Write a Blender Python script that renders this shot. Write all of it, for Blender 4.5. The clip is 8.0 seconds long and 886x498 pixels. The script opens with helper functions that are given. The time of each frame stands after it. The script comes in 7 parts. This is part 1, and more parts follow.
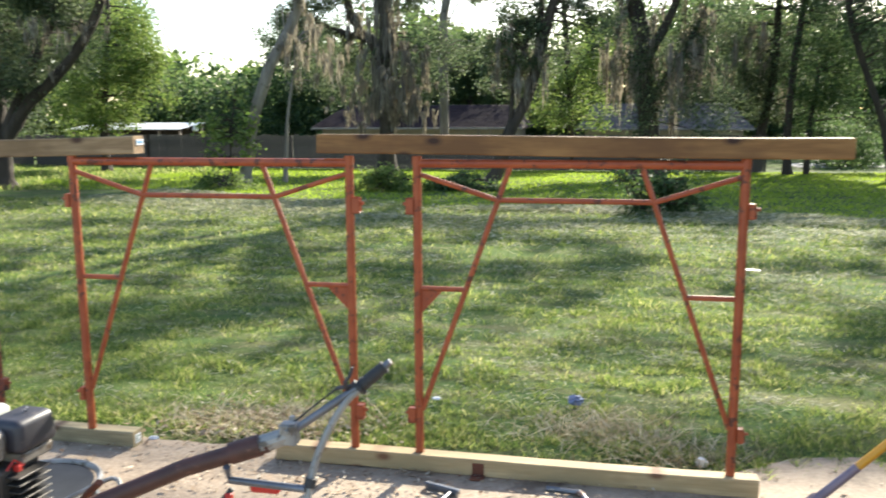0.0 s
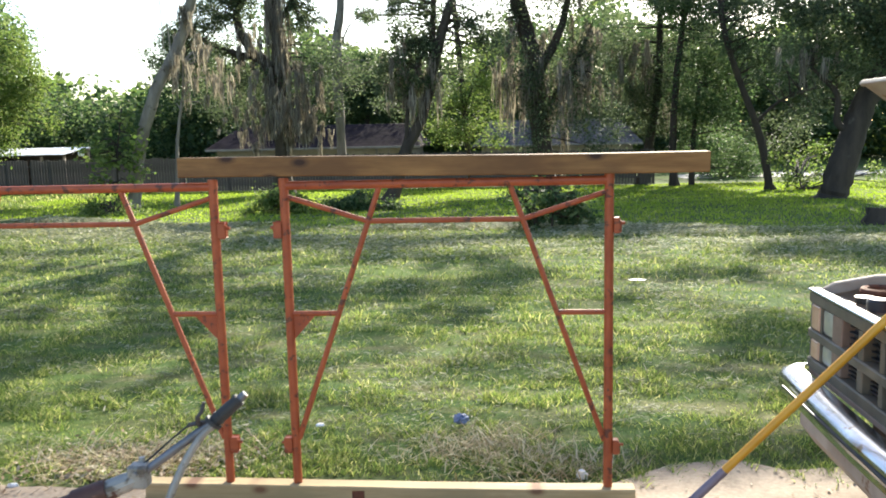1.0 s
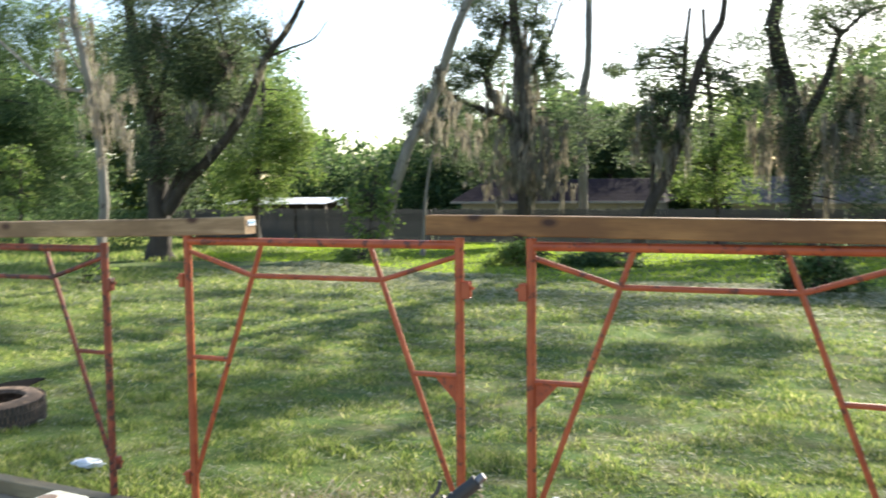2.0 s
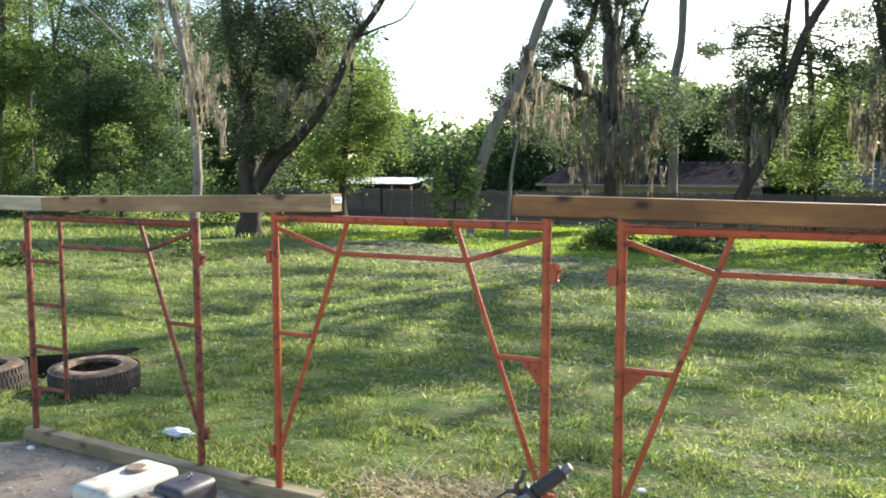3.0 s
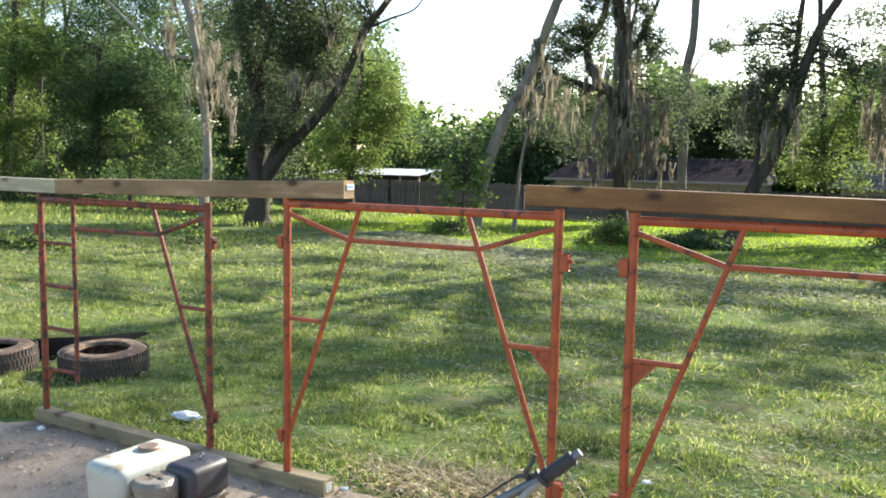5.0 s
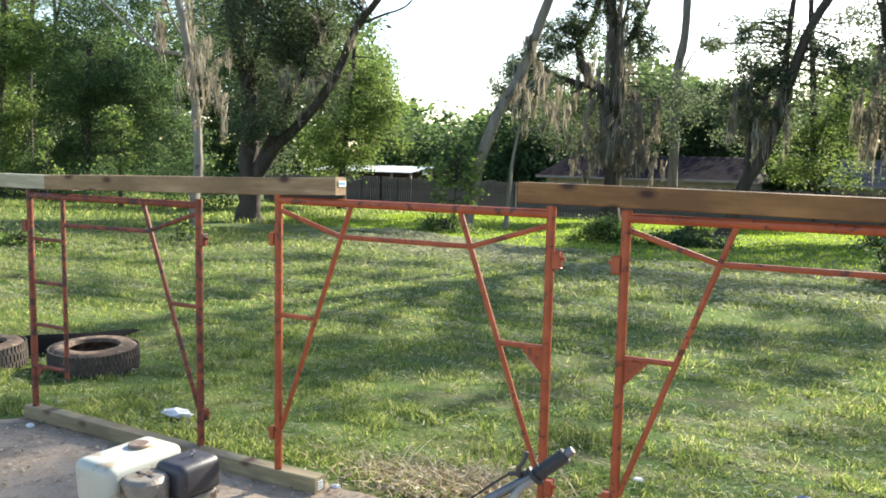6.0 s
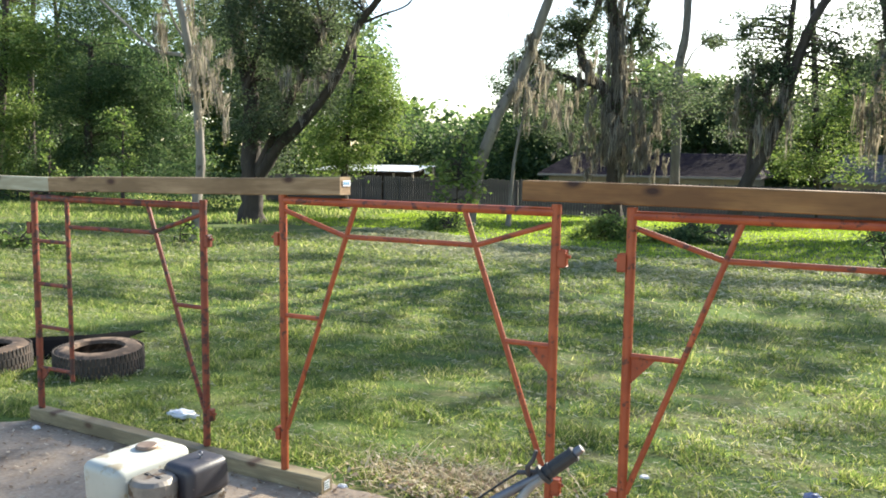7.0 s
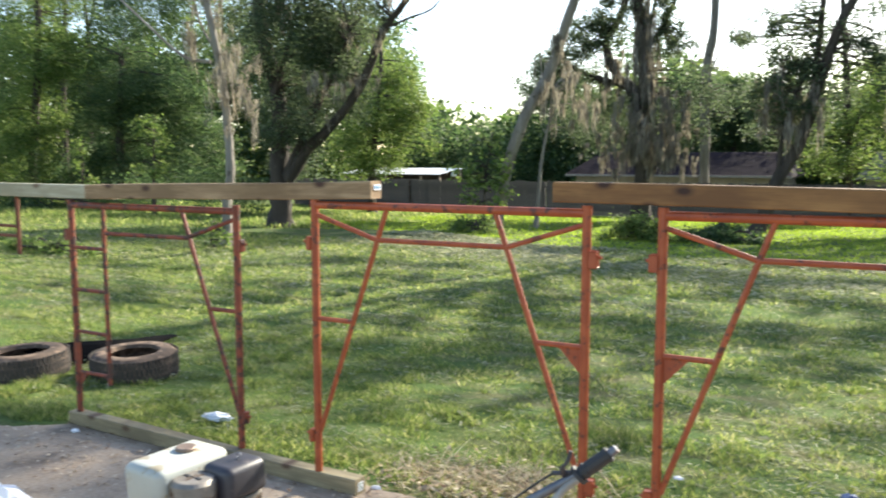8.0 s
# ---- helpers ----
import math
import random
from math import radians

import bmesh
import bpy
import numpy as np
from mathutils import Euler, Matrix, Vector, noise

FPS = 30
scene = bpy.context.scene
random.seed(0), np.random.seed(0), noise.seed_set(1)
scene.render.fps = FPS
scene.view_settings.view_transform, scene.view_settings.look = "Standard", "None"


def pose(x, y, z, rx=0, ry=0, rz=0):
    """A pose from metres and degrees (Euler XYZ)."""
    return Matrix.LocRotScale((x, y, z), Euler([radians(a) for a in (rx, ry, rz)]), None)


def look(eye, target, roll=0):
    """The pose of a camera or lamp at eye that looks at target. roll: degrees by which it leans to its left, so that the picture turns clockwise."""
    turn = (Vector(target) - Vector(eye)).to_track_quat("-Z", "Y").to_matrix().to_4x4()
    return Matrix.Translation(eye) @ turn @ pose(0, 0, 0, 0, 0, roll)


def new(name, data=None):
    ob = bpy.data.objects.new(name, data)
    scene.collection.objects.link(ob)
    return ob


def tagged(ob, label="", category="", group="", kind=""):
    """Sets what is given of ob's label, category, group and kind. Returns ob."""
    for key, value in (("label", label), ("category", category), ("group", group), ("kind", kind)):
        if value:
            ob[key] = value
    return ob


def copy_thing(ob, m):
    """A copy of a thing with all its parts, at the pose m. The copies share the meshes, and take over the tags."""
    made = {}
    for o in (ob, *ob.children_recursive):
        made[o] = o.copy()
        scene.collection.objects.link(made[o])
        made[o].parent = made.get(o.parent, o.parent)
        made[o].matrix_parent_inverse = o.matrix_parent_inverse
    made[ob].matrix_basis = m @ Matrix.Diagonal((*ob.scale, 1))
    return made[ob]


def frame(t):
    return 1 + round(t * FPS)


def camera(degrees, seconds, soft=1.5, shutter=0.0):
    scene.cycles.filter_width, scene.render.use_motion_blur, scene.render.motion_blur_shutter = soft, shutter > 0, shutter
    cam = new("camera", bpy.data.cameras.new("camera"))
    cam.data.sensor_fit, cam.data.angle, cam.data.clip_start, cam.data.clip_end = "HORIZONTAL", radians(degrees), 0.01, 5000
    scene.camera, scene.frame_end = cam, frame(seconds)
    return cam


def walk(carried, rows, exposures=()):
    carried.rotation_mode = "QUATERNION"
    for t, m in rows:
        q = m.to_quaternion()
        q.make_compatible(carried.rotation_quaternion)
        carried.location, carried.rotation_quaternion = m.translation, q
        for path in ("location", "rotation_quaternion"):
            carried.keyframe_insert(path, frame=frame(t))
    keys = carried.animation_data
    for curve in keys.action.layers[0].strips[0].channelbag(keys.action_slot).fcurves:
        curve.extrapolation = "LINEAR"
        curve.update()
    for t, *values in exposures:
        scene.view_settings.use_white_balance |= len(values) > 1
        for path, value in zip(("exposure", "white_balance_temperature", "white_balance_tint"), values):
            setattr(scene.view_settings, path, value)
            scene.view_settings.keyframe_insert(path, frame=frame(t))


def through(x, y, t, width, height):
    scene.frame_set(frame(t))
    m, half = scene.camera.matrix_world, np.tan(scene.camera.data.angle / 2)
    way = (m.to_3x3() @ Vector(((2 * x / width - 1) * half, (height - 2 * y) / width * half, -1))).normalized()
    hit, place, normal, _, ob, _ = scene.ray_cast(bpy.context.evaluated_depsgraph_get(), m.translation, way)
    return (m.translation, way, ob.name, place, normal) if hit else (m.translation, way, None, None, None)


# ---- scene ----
cam = camera(55.7, 8.0, soft=1.8, shutter=0.6)
PATH = [
    (0, (0.911, -3.986, 1.816), (0.53, -2.049, 1.492), -0.3),
    (0.5, (0.987, -3.971, 1.822), (0.73, -2.011, 1.514), -0.0),
    (1, (1.057, -3.904, 1.818), (0.902, -1.931, 1.534), -1.3),
    (1.3, (1.081, -3.804, 1.80), (0.798, -1.841, 1.544), -1.4),
    (1.5, (1.027, -3.81, 1.844), (0.625, -1.862, 1.635), -1.2),
    (1.8, (1.011, -3.672, 1.835), (0.39, -1.778, 1.671), -1.5),
    (2, (0.955, -3.663, 1.841), (0.252, -1.796, 1.692), -0.6),
    (2.2, (0.959, -3.588, 1.829), (0.196, -1.746, 1.661), 0.0),
    (3.3, (0.902, -3.604, 1.831), (0.003, -1.828, 1.642), 0.2),
    (3.5, (0.902, -3.627, 1.821), (-0.002, -1.852, 1.64), 0.5),
    (4, (0.906, -3.633, 1.821), (-0.008, -1.863, 1.642), 0.3),
    (4.5, (0.903, -3.629, 1.816), (-0.001, -1.855, 1.624), 0.6),
    (5, (0.9, -3.621, 1.812), (0.003, -1.846, 1.602), 1.1),
    (6.5, (0.886, -3.614, 1.81), (0.012, -1.828, 1.593), 1.2),
    (7, (0.879, -3.617, 1.81), (-0.004, -1.836, 1.591), 0.8),
    (7.5, (0.879, -3.617, 1.81), (-0.014, -1.841, 1.592), 0.4),
    (7.8, (0.8785, -3.62, 1.8104), (-0.0204, -1.847, 1.5928), 0.35),
    (7.9, (0.877, -3.631, 1.8115), (-0.04, -1.867, 1.5955), 0.2),
    (8, (0.875, -3.644, 1.813), (-0.067, -1.892, 1.599), 0.0),
]
walk(cam, [(t, look(e, g, r)) for t, e, g, r in PATH])

# ---- light ----
SUN_AZ, SUN_EL = radians(17.0), radians(28.0)  # to the right of +y, above the horizon
world = bpy.data.worlds.new("sky")
scene.world = world
world.use_nodes = True
wn = world.node_tree
sky = wn.nodes.new("ShaderNodeTexSky")
sky.sky_type, sky.sun_disc = "NISHITA", False
sky.sun_elevation, sky.sun_rotation = SUN_EL, SUN_AZ
sky.air_density, sky.dust_density = 1.0, 0.9
wn.links.new(sky.outputs[0], wn.nodes["Background"].inputs[0])
wn.nodes["Background"].inputs[1].default_value = 0.115
sun_data = bpy.data.lights.new("sun", "SUN")
sun_data.energy, sun_data.angle, sun_data.color = 5.0, radians(0.53), (1.0, 0.935, 0.78)
sun = new("sun", sun_data)
sun_dir = Vector((math.sin(SUN_AZ) * math.cos(SUN_EL), math.cos(SUN_AZ) * math.cos(SUN_EL), math.sin(SUN_EL)))
sun.matrix_world = look(sun_dir * 60, (0, 0, 0))
scene.view_settings.exposure = 1.62

# ---- materials ----
def node_mat(name):
    m = bpy.data.materials.new(name)
    m.use_nodes = True
    return m, m.node_tree, m.node_tree.nodes["Principled BSDF"]


def ramp(nt, stops, fac):
    r = nt.nodes.new("ShaderNodeValToRGB")
    while len(r.color_ramp.elements) < len(stops):
        r.color_ramp.elements.new(0.5)
    for e, (p, c) in zip(r.color_ramp.elements, stops):
        e.position, e.color = p, (*c, 1)
    nt.links.new(fac, r.inputs[0])
    return r.outputs[0]


def noise_tex(nt, scale, detail=4.0, stretch=(1, 1, 1), rough=0.55, space="Object"):
    tc = nt.nodes.new("ShaderNodeTexCoord")
    mp = nt.nodes.new("ShaderNodeMapping")
    mp.inputs["Scale"].default_value = stretch
    nt.links.new(tc.outputs[space], mp.inputs[0])
    n = nt.nodes.new("ShaderNodeTexNoise")
    n.inputs["Scale"].default_value, n.inputs["Detail"].default_value, n.inputs["Roughness"].default_value = scale, detail, rough
    nt.links.new(mp.outputs[0], n.inputs[0])
    return n.outputs[0]


def mix(nt, a, b, fac, mode="MIX"):
    m = nt.nodes.new("ShaderNodeMix")
    m.data_type, m.blend_type = "RGBA", mode
    for sock, v in ((m.inputs[6], a), (m.inputs[7], b)):
        if isinstance(v, tuple):
            sock.default_value = (*v, 1)
        else:
            nt.links.new(v, sock)
    if isinstance(fac, float):
        m.inputs[0].default_value = fac
    else:
        nt.links.new(fac, m.inputs[0])
    return m.outputs[2]


def bump(nt, bsdf, height, strength, dist=0.01):
    b = nt.nodes.new("ShaderNodeBump")
    b.inputs["Strength"].default_value, b.inputs["Distance"].default_value = strength, dist
    nt.links.new(height, b.inputs["Height"])
    nt.links.new(b.outputs[0], bsdf.inputs["Normal"])


def worn(name, c1, c2, scale, rough=0.6, metal=0.0, bump_s=0.3, dist=0.005, spots=None, spot_scale=8.0, spot_at=0.62, stretch=(1, 1, 1), fine=None):
    """A surface of two tones at one scale, with spots of wear at another and fine relief."""
    m, nt, b = node_mat(name)
    n1 = noise_tex(nt, scale, 5, stretch)
    col = ramp(nt, [(0.32, c1), (0.68, c2)], n1)
    if spots:
        n2 = noise_tex(nt, spot_scale, 6, (1, 1, 1), 0.65)
        col = mix(nt, col, spots, ramp(nt, [(spot_at, (0, 0, 0)), (spot_at + 0.06, (1, 1, 1))], n2))
    nt.links.new(col, b.inputs["Base Color"])
    b.inputs["Roughness"].default_value, b.inputs["Metallic"].default_value = rough, metal
    bump(nt, b, noise_tex(nt, fine or scale * 6, 6, stretch), bump_s, dist)
    return m


def leaf_mat(name, stops, through=0.45, rough=0.45):
    m, nt, b = node_mat(name)
    g = nt.nodes.new("ShaderNodeNewGeometry")
    col = ramp(nt, stops, g.outputs["Random Per Island"])
    nt.links.new(col, b.inputs["Base Color"])
    b.inputs["Roughness"].default_value = rough
    b.inputs["Specular IOR Level"].default_value = 0.35
    tr = nt.nodes.new("ShaderNodeBsdfTranslucent")
    nt.links.new(mix(nt, col, (1.0, 0.97, 0.5), 0.35, "MULTIPLY"), tr.inputs[0])
    sh = nt.nodes.new("ShaderNodeMixShader")
    sh.inputs[0].default_value = through
    nt.links.new(b.outputs[0], sh.inputs[1])
    nt.links.new(tr.outputs[0], sh.inputs[2])
    nt.links.new(sh.outputs[0], nt.nodes["Material Output"].inputs[0])
    return m


RED = worn("red_oxide_paint", (0.27, 0.050, 0.015), (0.41, 0.092, 0.028), 9, 0.5, 0.0, 0.35, 0.002, (0.10, 0.030, 0.017), 19, 0.565, fine=90)
REDRUST = worn("rusted_red_paint", (0.155, 0.034, 0.016), (0.27, 0.060, 0.024), 8, 0.6, 0.0, 0.4, 0.002, (0.06, 0.024, 0.018), 17, 0.50, fine=90)
RUST = worn("rusty_steel", (0.10, 0.035, 0.022), (0.20, 0.07, 0.035), 12, 0.8, 0.2, 0.5, 0.003, (0.05, 0.02, 0.015), 20, 0.6)
STEEL = worn("grey_steel", (0.10, 0.108, 0.125), (0.20, 0.205, 0.23), 10, 0.46, 0.6, 0.2, 0.001, (0.17, 0.095, 0.065), 14, 0.58)
ALU = worn("dull_aluminium", (0.22, 0.215, 0.205), (0.36, 0.35, 0.33), 14, 0.6, 0.5, 0.4, 0.002, (0.14, 0.12, 0.10), 18, 0.58)
CHROME = worn("pitted_chrome", (0.33, 0.36, 0.41), (0.50, 0.54, 0.60), 5, 0.20, 1.0, 0.2, 0.003, (0.30, 0.26, 0.22), 18, 0.60)
RUBBER = worn("black_rubber", (0.018, 0.018, 0.02), (0.035, 0.035, 0.036), 8, 0.6, 0.0, 0.3, 0.002)
TYRE = worn("dusty_tyre_rubber", (0.062, 0.046, 0.036), (0.125, 0.090, 0.068), 6, 0.9, 0.0, 0.4, 0.004, (0.20, 0.140, 0.100), 9, 0.50)
TREAD = worn("worn_tread_rubber", (0.032, 0.027, 0.023), (0.070, 0.056, 0.046), 7, 0.9, 0.0, 0.4, 0.003, (0.10, 0.072, 0.055), 12, 0.56)
PLASTIC = worn("scuffed_black_plastic", (0.022, 0.021, 0.026), (0.048, 0.045, 0.054), 6, 0.45, 0.0, 0.3, 0.002, (0.10, 0.085, 0.08), 16, 0.60)
TANKWHITE = worn("dirty_white_tank_paint", (0.36, 0.37, 0.33), (0.47, 0.48, 0.43), 4, 0.42, 0.0, 0.15, 0.001, (0.33, 0.28, 0.19), 11, 0.56)
CAST = worn("cast_metal", (0.17, 0.152, 0.13), (0.29, 0.262, 0.228), 16, 0.6, 0.5, 0.5, 0.003, (0.10, 0.065, 0.04), 18, 0.55)
YELLOW = worn("yellow_fibreglass", (0.60, 0.27, 0.02), (0.72, 0.36, 0.03), 5, 0.35, 0.0, 0.15, 0.001, (0.42, 0.18, 0.03), 20, 0.66)
PURPLEGREY = worn("weathered_ferrule", (0.17, 0.14, 0.19), (0.27, 0.22, 0.27), 12, 0.55, 0.4, 0.3, 0.002, (0.12, 0.06, 0.04), 22, 0.6)
REDPLASTIC = worn("red_plastic", (0.45, 0.02, 0.015), (0.55, 0.04, 0.03), 6, 0.4)
WHITEPAPER = worn("white_litter", (0.7, 0.7, 0.7), (0.85, 0.85, 0.85), 12, 0.5, 0, 0.5, 0.01)
BLUECAN = worn("faded_blue_litter", (0.10, 0.14, 0.28), (0.30, 0.34, 0.46), 25, 0.45, 0, 0.5, 0.004)
SHEETBLACK = worn("black_liner", (0.003, 0.003, 0.0035), (0.007, 0.0065, 0.006), 3, 0.95, 0, 0.3, 0.01)
SHEETBLACK.node_tree.nodes["Principled BSDF"].inputs["Specular IOR Level"].default_value = 0.06
TYRE.node_tree.nodes["Principled BSDF"].inputs["Specular IOR Level"].default_value = 0.2
PRIMER = worn("bare_truck_primer", (0.34, 0.26, 0.21), (0.50, 0.41, 0.35), 5, 0.7, 0.0, 0.25, 0.002, (0.22, 0.11, 0.06), 9, 0.62)
GRILLE = worn("faded_grey_green_grille", (0.105, 0.090, 0.068), (0.18, 0.155, 0.118), 6, 0.6, 0.0, 0.2, 0.001, (0.12, 0.1, 0.08), 15, 0.63)
BROWNRIB = worn("brown_faded_trim", (0.18, 0.12, 0.09), (0.27, 0.19, 0.15), 7, 0.6)
ENGINEGRIME = worn("greasy_engine_metal", (0.02, 0.02, 0.02), (0.09, 0.08, 0.07), 10, 0.5, 0.4, 0.5, 0.004, (0.2, 0.18, 0.15), 14, 0.66)
LAMPGLASS = worn("hazed_headlight", (0.42, 0.42, 0.40), (0.62, 0.60, 0.52), 9, 0.15, 0.3, 0.2, 0.002)
AMBER = worn("faded_marker_lens", (0.55, 0.33, 0.22), (0.66, 0.44, 0.32), 9, 0.25)
BARK = worn("grey_brown_bark", (0.024, 0.018, 0.013), (0.062, 0.046, 0.033), 3, 0.9, 0, 0.9, 0.05, (0.075, 0.064, 0.05), 2.2, 0.62, (1, 1, 0.22), 10)
PALEBARK = worn("pale_grey_bark", (0.14, 0.12, 0.10), (0.27, 0.24, 0.20), 3, 0.9, 0, 0.9, 0.04, (0.08, 0.065, 0.05), 3, 0.6, (1, 1, 0.3), 10)
FENCEWOOD = worn("weathered_fence_board", (0.060, 0.050, 0.046), (0.115, 0.098, 0.088), 2.5, 0.85, 0, 0.5, 0.01, (0.035, 0.03, 0.028), 3, 0.6, (4, 4, 0.5))
ROOFTIN = worn("galvanised_roof", (0.62, 0.63, 0.64), (0.75, 0.75, 0.75), 2, 0.45, 0.3, 0.2, 0.01, (0.4, 0.33, 0.28), 2, 0.62)
SHEDWOOD = worn("dark_shed_board", (0.04, 0.03, 0.027), (0.085, 0.065, 0.055), 3, 0.85)
SHEDPOST = worn("pale_shed_timber", (0.32, 0.25, 0.21), (0.45, 0.37, 0.31), 5, 0.8)
SHINGLE = worn("dark_brown_shingle", (0.019, 0.013, 0.017), (0.040, 0.028, 0.035), 1.5, 0.9, 0, 0.5, 0.02, (0.034, 0.023, 0.026), 9, 0.55, (1, 1, 4))
GREYSHINGLE = worn("grey_shingle", (0.10, 0.09, 0.09), (0.16, 0.145, 0.145), 1.5, 0.9, 0, 0.5, 0.02, None, 9, 0.55, (1, 1, 4))
for roofing in (SHINGLE, GREYSHINGLE):
    roofing.node_tree.nodes["Principled BSDF"].inputs["Specular IOR Level"].default_value = 0.1
STUCCO = worn("beige_stucco", (0.34, 0.28, 0.20), (0.43, 0.36, 0.27), 1.5, 0.9, 0, 0.3, 0.01)
TRIM = worn("cream_trim_paint", (0.24, 0.21, 0.18), (0.32, 0.28, 0.24), 4, 0.6)
DARKGLASS = worn("dark_window_glass", (0.02, 0.022, 0.025), (0.03, 0.032, 0.035), 2, 0.1)
ROADMAT = worn("pale_road_surface", (0.30, 0.29, 0.27), (0.42, 0.40, 0.37), 2, 0.9, 0, 0.3, 0.01)
LEAF = {
    "oak": leaf_mat("oak_leaf", [(0.0, (0.046, 0.070, 0.040)), (0.5, (0.090, 0.128, 0.070)), (1.0, (0.18, 0.215, 0.125))], 0.6, 0.6),
    "dark": leaf_mat("dark_leaf", [(0.0, (0.044, 0.082, 0.036)), (0.6, (0.090, 0.152, 0.062)), (1.0, (0.18, 0.235, 0.105))], 0.6, 0.6),
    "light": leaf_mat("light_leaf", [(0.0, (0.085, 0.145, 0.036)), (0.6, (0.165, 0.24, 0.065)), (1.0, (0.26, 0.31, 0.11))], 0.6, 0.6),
}
MOSS = leaf_mat("hanging_moss", [(0.0, (0.14, 0.118, 0.098)), (0.6, (0.27, 0.24, 0.205)), (1.0, (0.42, 0.375, 0.32))], 0.45, 0.9)
GRASS = leaf_mat("mown_grass", [(0.0, (0.075, 0.120, 0.034)), (0.5, (0.165, 0.240, 0.066)), (0.85, (0.36, 0.41, 0.120)), (1.0, (0.62, 0.57, 0.31))], 0.70, 0.5)
TALLGRASS = leaf_mat("tall_grass", [(0.0, (0.17, 0.26, 0.030)), (0.7, (0.29, 0.41, 0.045)), (1.0, (0.40, 0.48, 0.10))], 0.66, 0.75)
HAY = leaf_mat("grey_hay_wisps", [(0.0, (0.15, 0.175, 0.085)), (0.6, (0.30, 0.31, 0.19)), (1.0, (0.60, 0.57, 0.44))], 0.45, 0.7)
DEADSTALK = leaf_mat("brown_dead_stalks", [(0.0, (0.30, 0.22, 0.12)), (0.6, (0.50, 0.42, 0.26)), (1.0, (0.66, 0.58, 0.42))], 0.25, 0.8)
STRAW = leaf_mat("dry_clippings", [(0.0, (0.20, 0.20, 0.09)), (0.6, (0.34, 0.33, 0.18)), (1.0, (0.52, 0.48, 0.33))], 0.25, 0.8)
CHIPS = leaf_mat("leaf_litter", [(0.0, (0.17, 0.10, 0.06)), (0.5, (0.36, 0.27, 0.18)), (1.0, (0.58, 0.49, 0.37))], 0.1, 0.85)


def lumber(name, c1, c2, dark, tint):
    """Sawn softwood along x: stretched grain, knots, stains."""
    m, nt, b = node_mat(name)
    grain = noise_tex(nt, 5, 6, (0.5, 7, 7), 0.65)
    col = ramp(nt, [(0.38, c1), (0.62, c2)], grain)
    big = noise_tex(nt, 2.6, 4, (0.8, 2.2, 2.2))
    col = mix(nt, col, tint, ramp(nt, [(0.40, (0, 0, 0)), (0.66, (0.9, 0.9, 0.9))], big))
    tc = nt.nodes.new("ShaderNodeTexCoord")
    sep = nt.nodes.new("ShaderNodeSeparateXYZ")
    nt.links.new(tc.outputs["Object"], sep.inputs[0])
    com = nt.nodes.new("ShaderNodeCombineXYZ")
    nt.links.new(sep.outputs[0], com.inputs[0])
    nt.links.new(sep.outputs[2], com.inputs[1])
    mp = nt.nodes.new("ShaderNodeMapping")
    mp.inputs["Scale"].default_value = (3.6, 7.0, 1.0)
    nt.links.new(com.outputs[0], mp.inputs[0])
    v = nt.nodes.new("ShaderNodeTexVoronoi")
    v.voronoi_dimensions = "2D"
    v.inputs["Scale"].default_value = 1.0
    nt.links.new(mp.outputs[0], v.inputs[0])
    knot = ramp(nt, [(0.07, (1.0, 1.0, 1.0)), (0.11, (0.6, 0.6, 0.6)), (0.20, (0, 0, 0))], v.outputs["Distance"])
    few = ramp(nt, [(0.34, (0, 0, 0)), (0.38, (1, 1, 1))], v.outputs["Color"])
    col = mix(nt, col, dark, mix(nt, knot, few, 1.0, "MULTIPLY"))
    fine = noise_tex(nt, 14, 3, (0.5, 14, 14))
    col = mix(nt, col, dark, ramp(nt, [(0.58, (0, 0, 0)), (0.80, (0.35, 0.35, 0.35))], fine))
    nt.links.new(col, b.inputs["Base Color"])
    b.inputs["Roughness"].default_value = 0.75
    bump(nt, b, grain, 0.35, 0.003)
    return m


BEAMWOOD = lumber("sawn_pine_beam", (0.215, 0.100, 0.030), (0.33, 0.170, 0.056), (0.04, 0.015, 0.007), (0.130, 0.058, 0.019))
PLATEWOOD = lumber("treated_pine_plate", (0.24, 0.19, 0.105), (0.37, 0.30, 0.17), (0.10, 0.055, 0.028), (0.15, 0.118, 0.065))
TANPLATE = lumber("yellow_pine_plate", (0.40, 0.275, 0.13), (0.54, 0.39, 0.21), (0.18, 0.085, 0.04), (0.33, 0.24, 0.12))
GREYBEAM = lumber("greyed_pine_beam", (0.32, 0.29, 0.19), (0.44, 0.41, 0.29), (0.15, 0.10, 0.06), (0.26, 0.235, 0.15))
PALEWOOD = lumber("weathered_pine_beam", (0.23, 0.145, 0.070), (0.40, 0.275, 0.150), (0.055, 0.022, 0.010), (0.17, 0.105, 0.048))


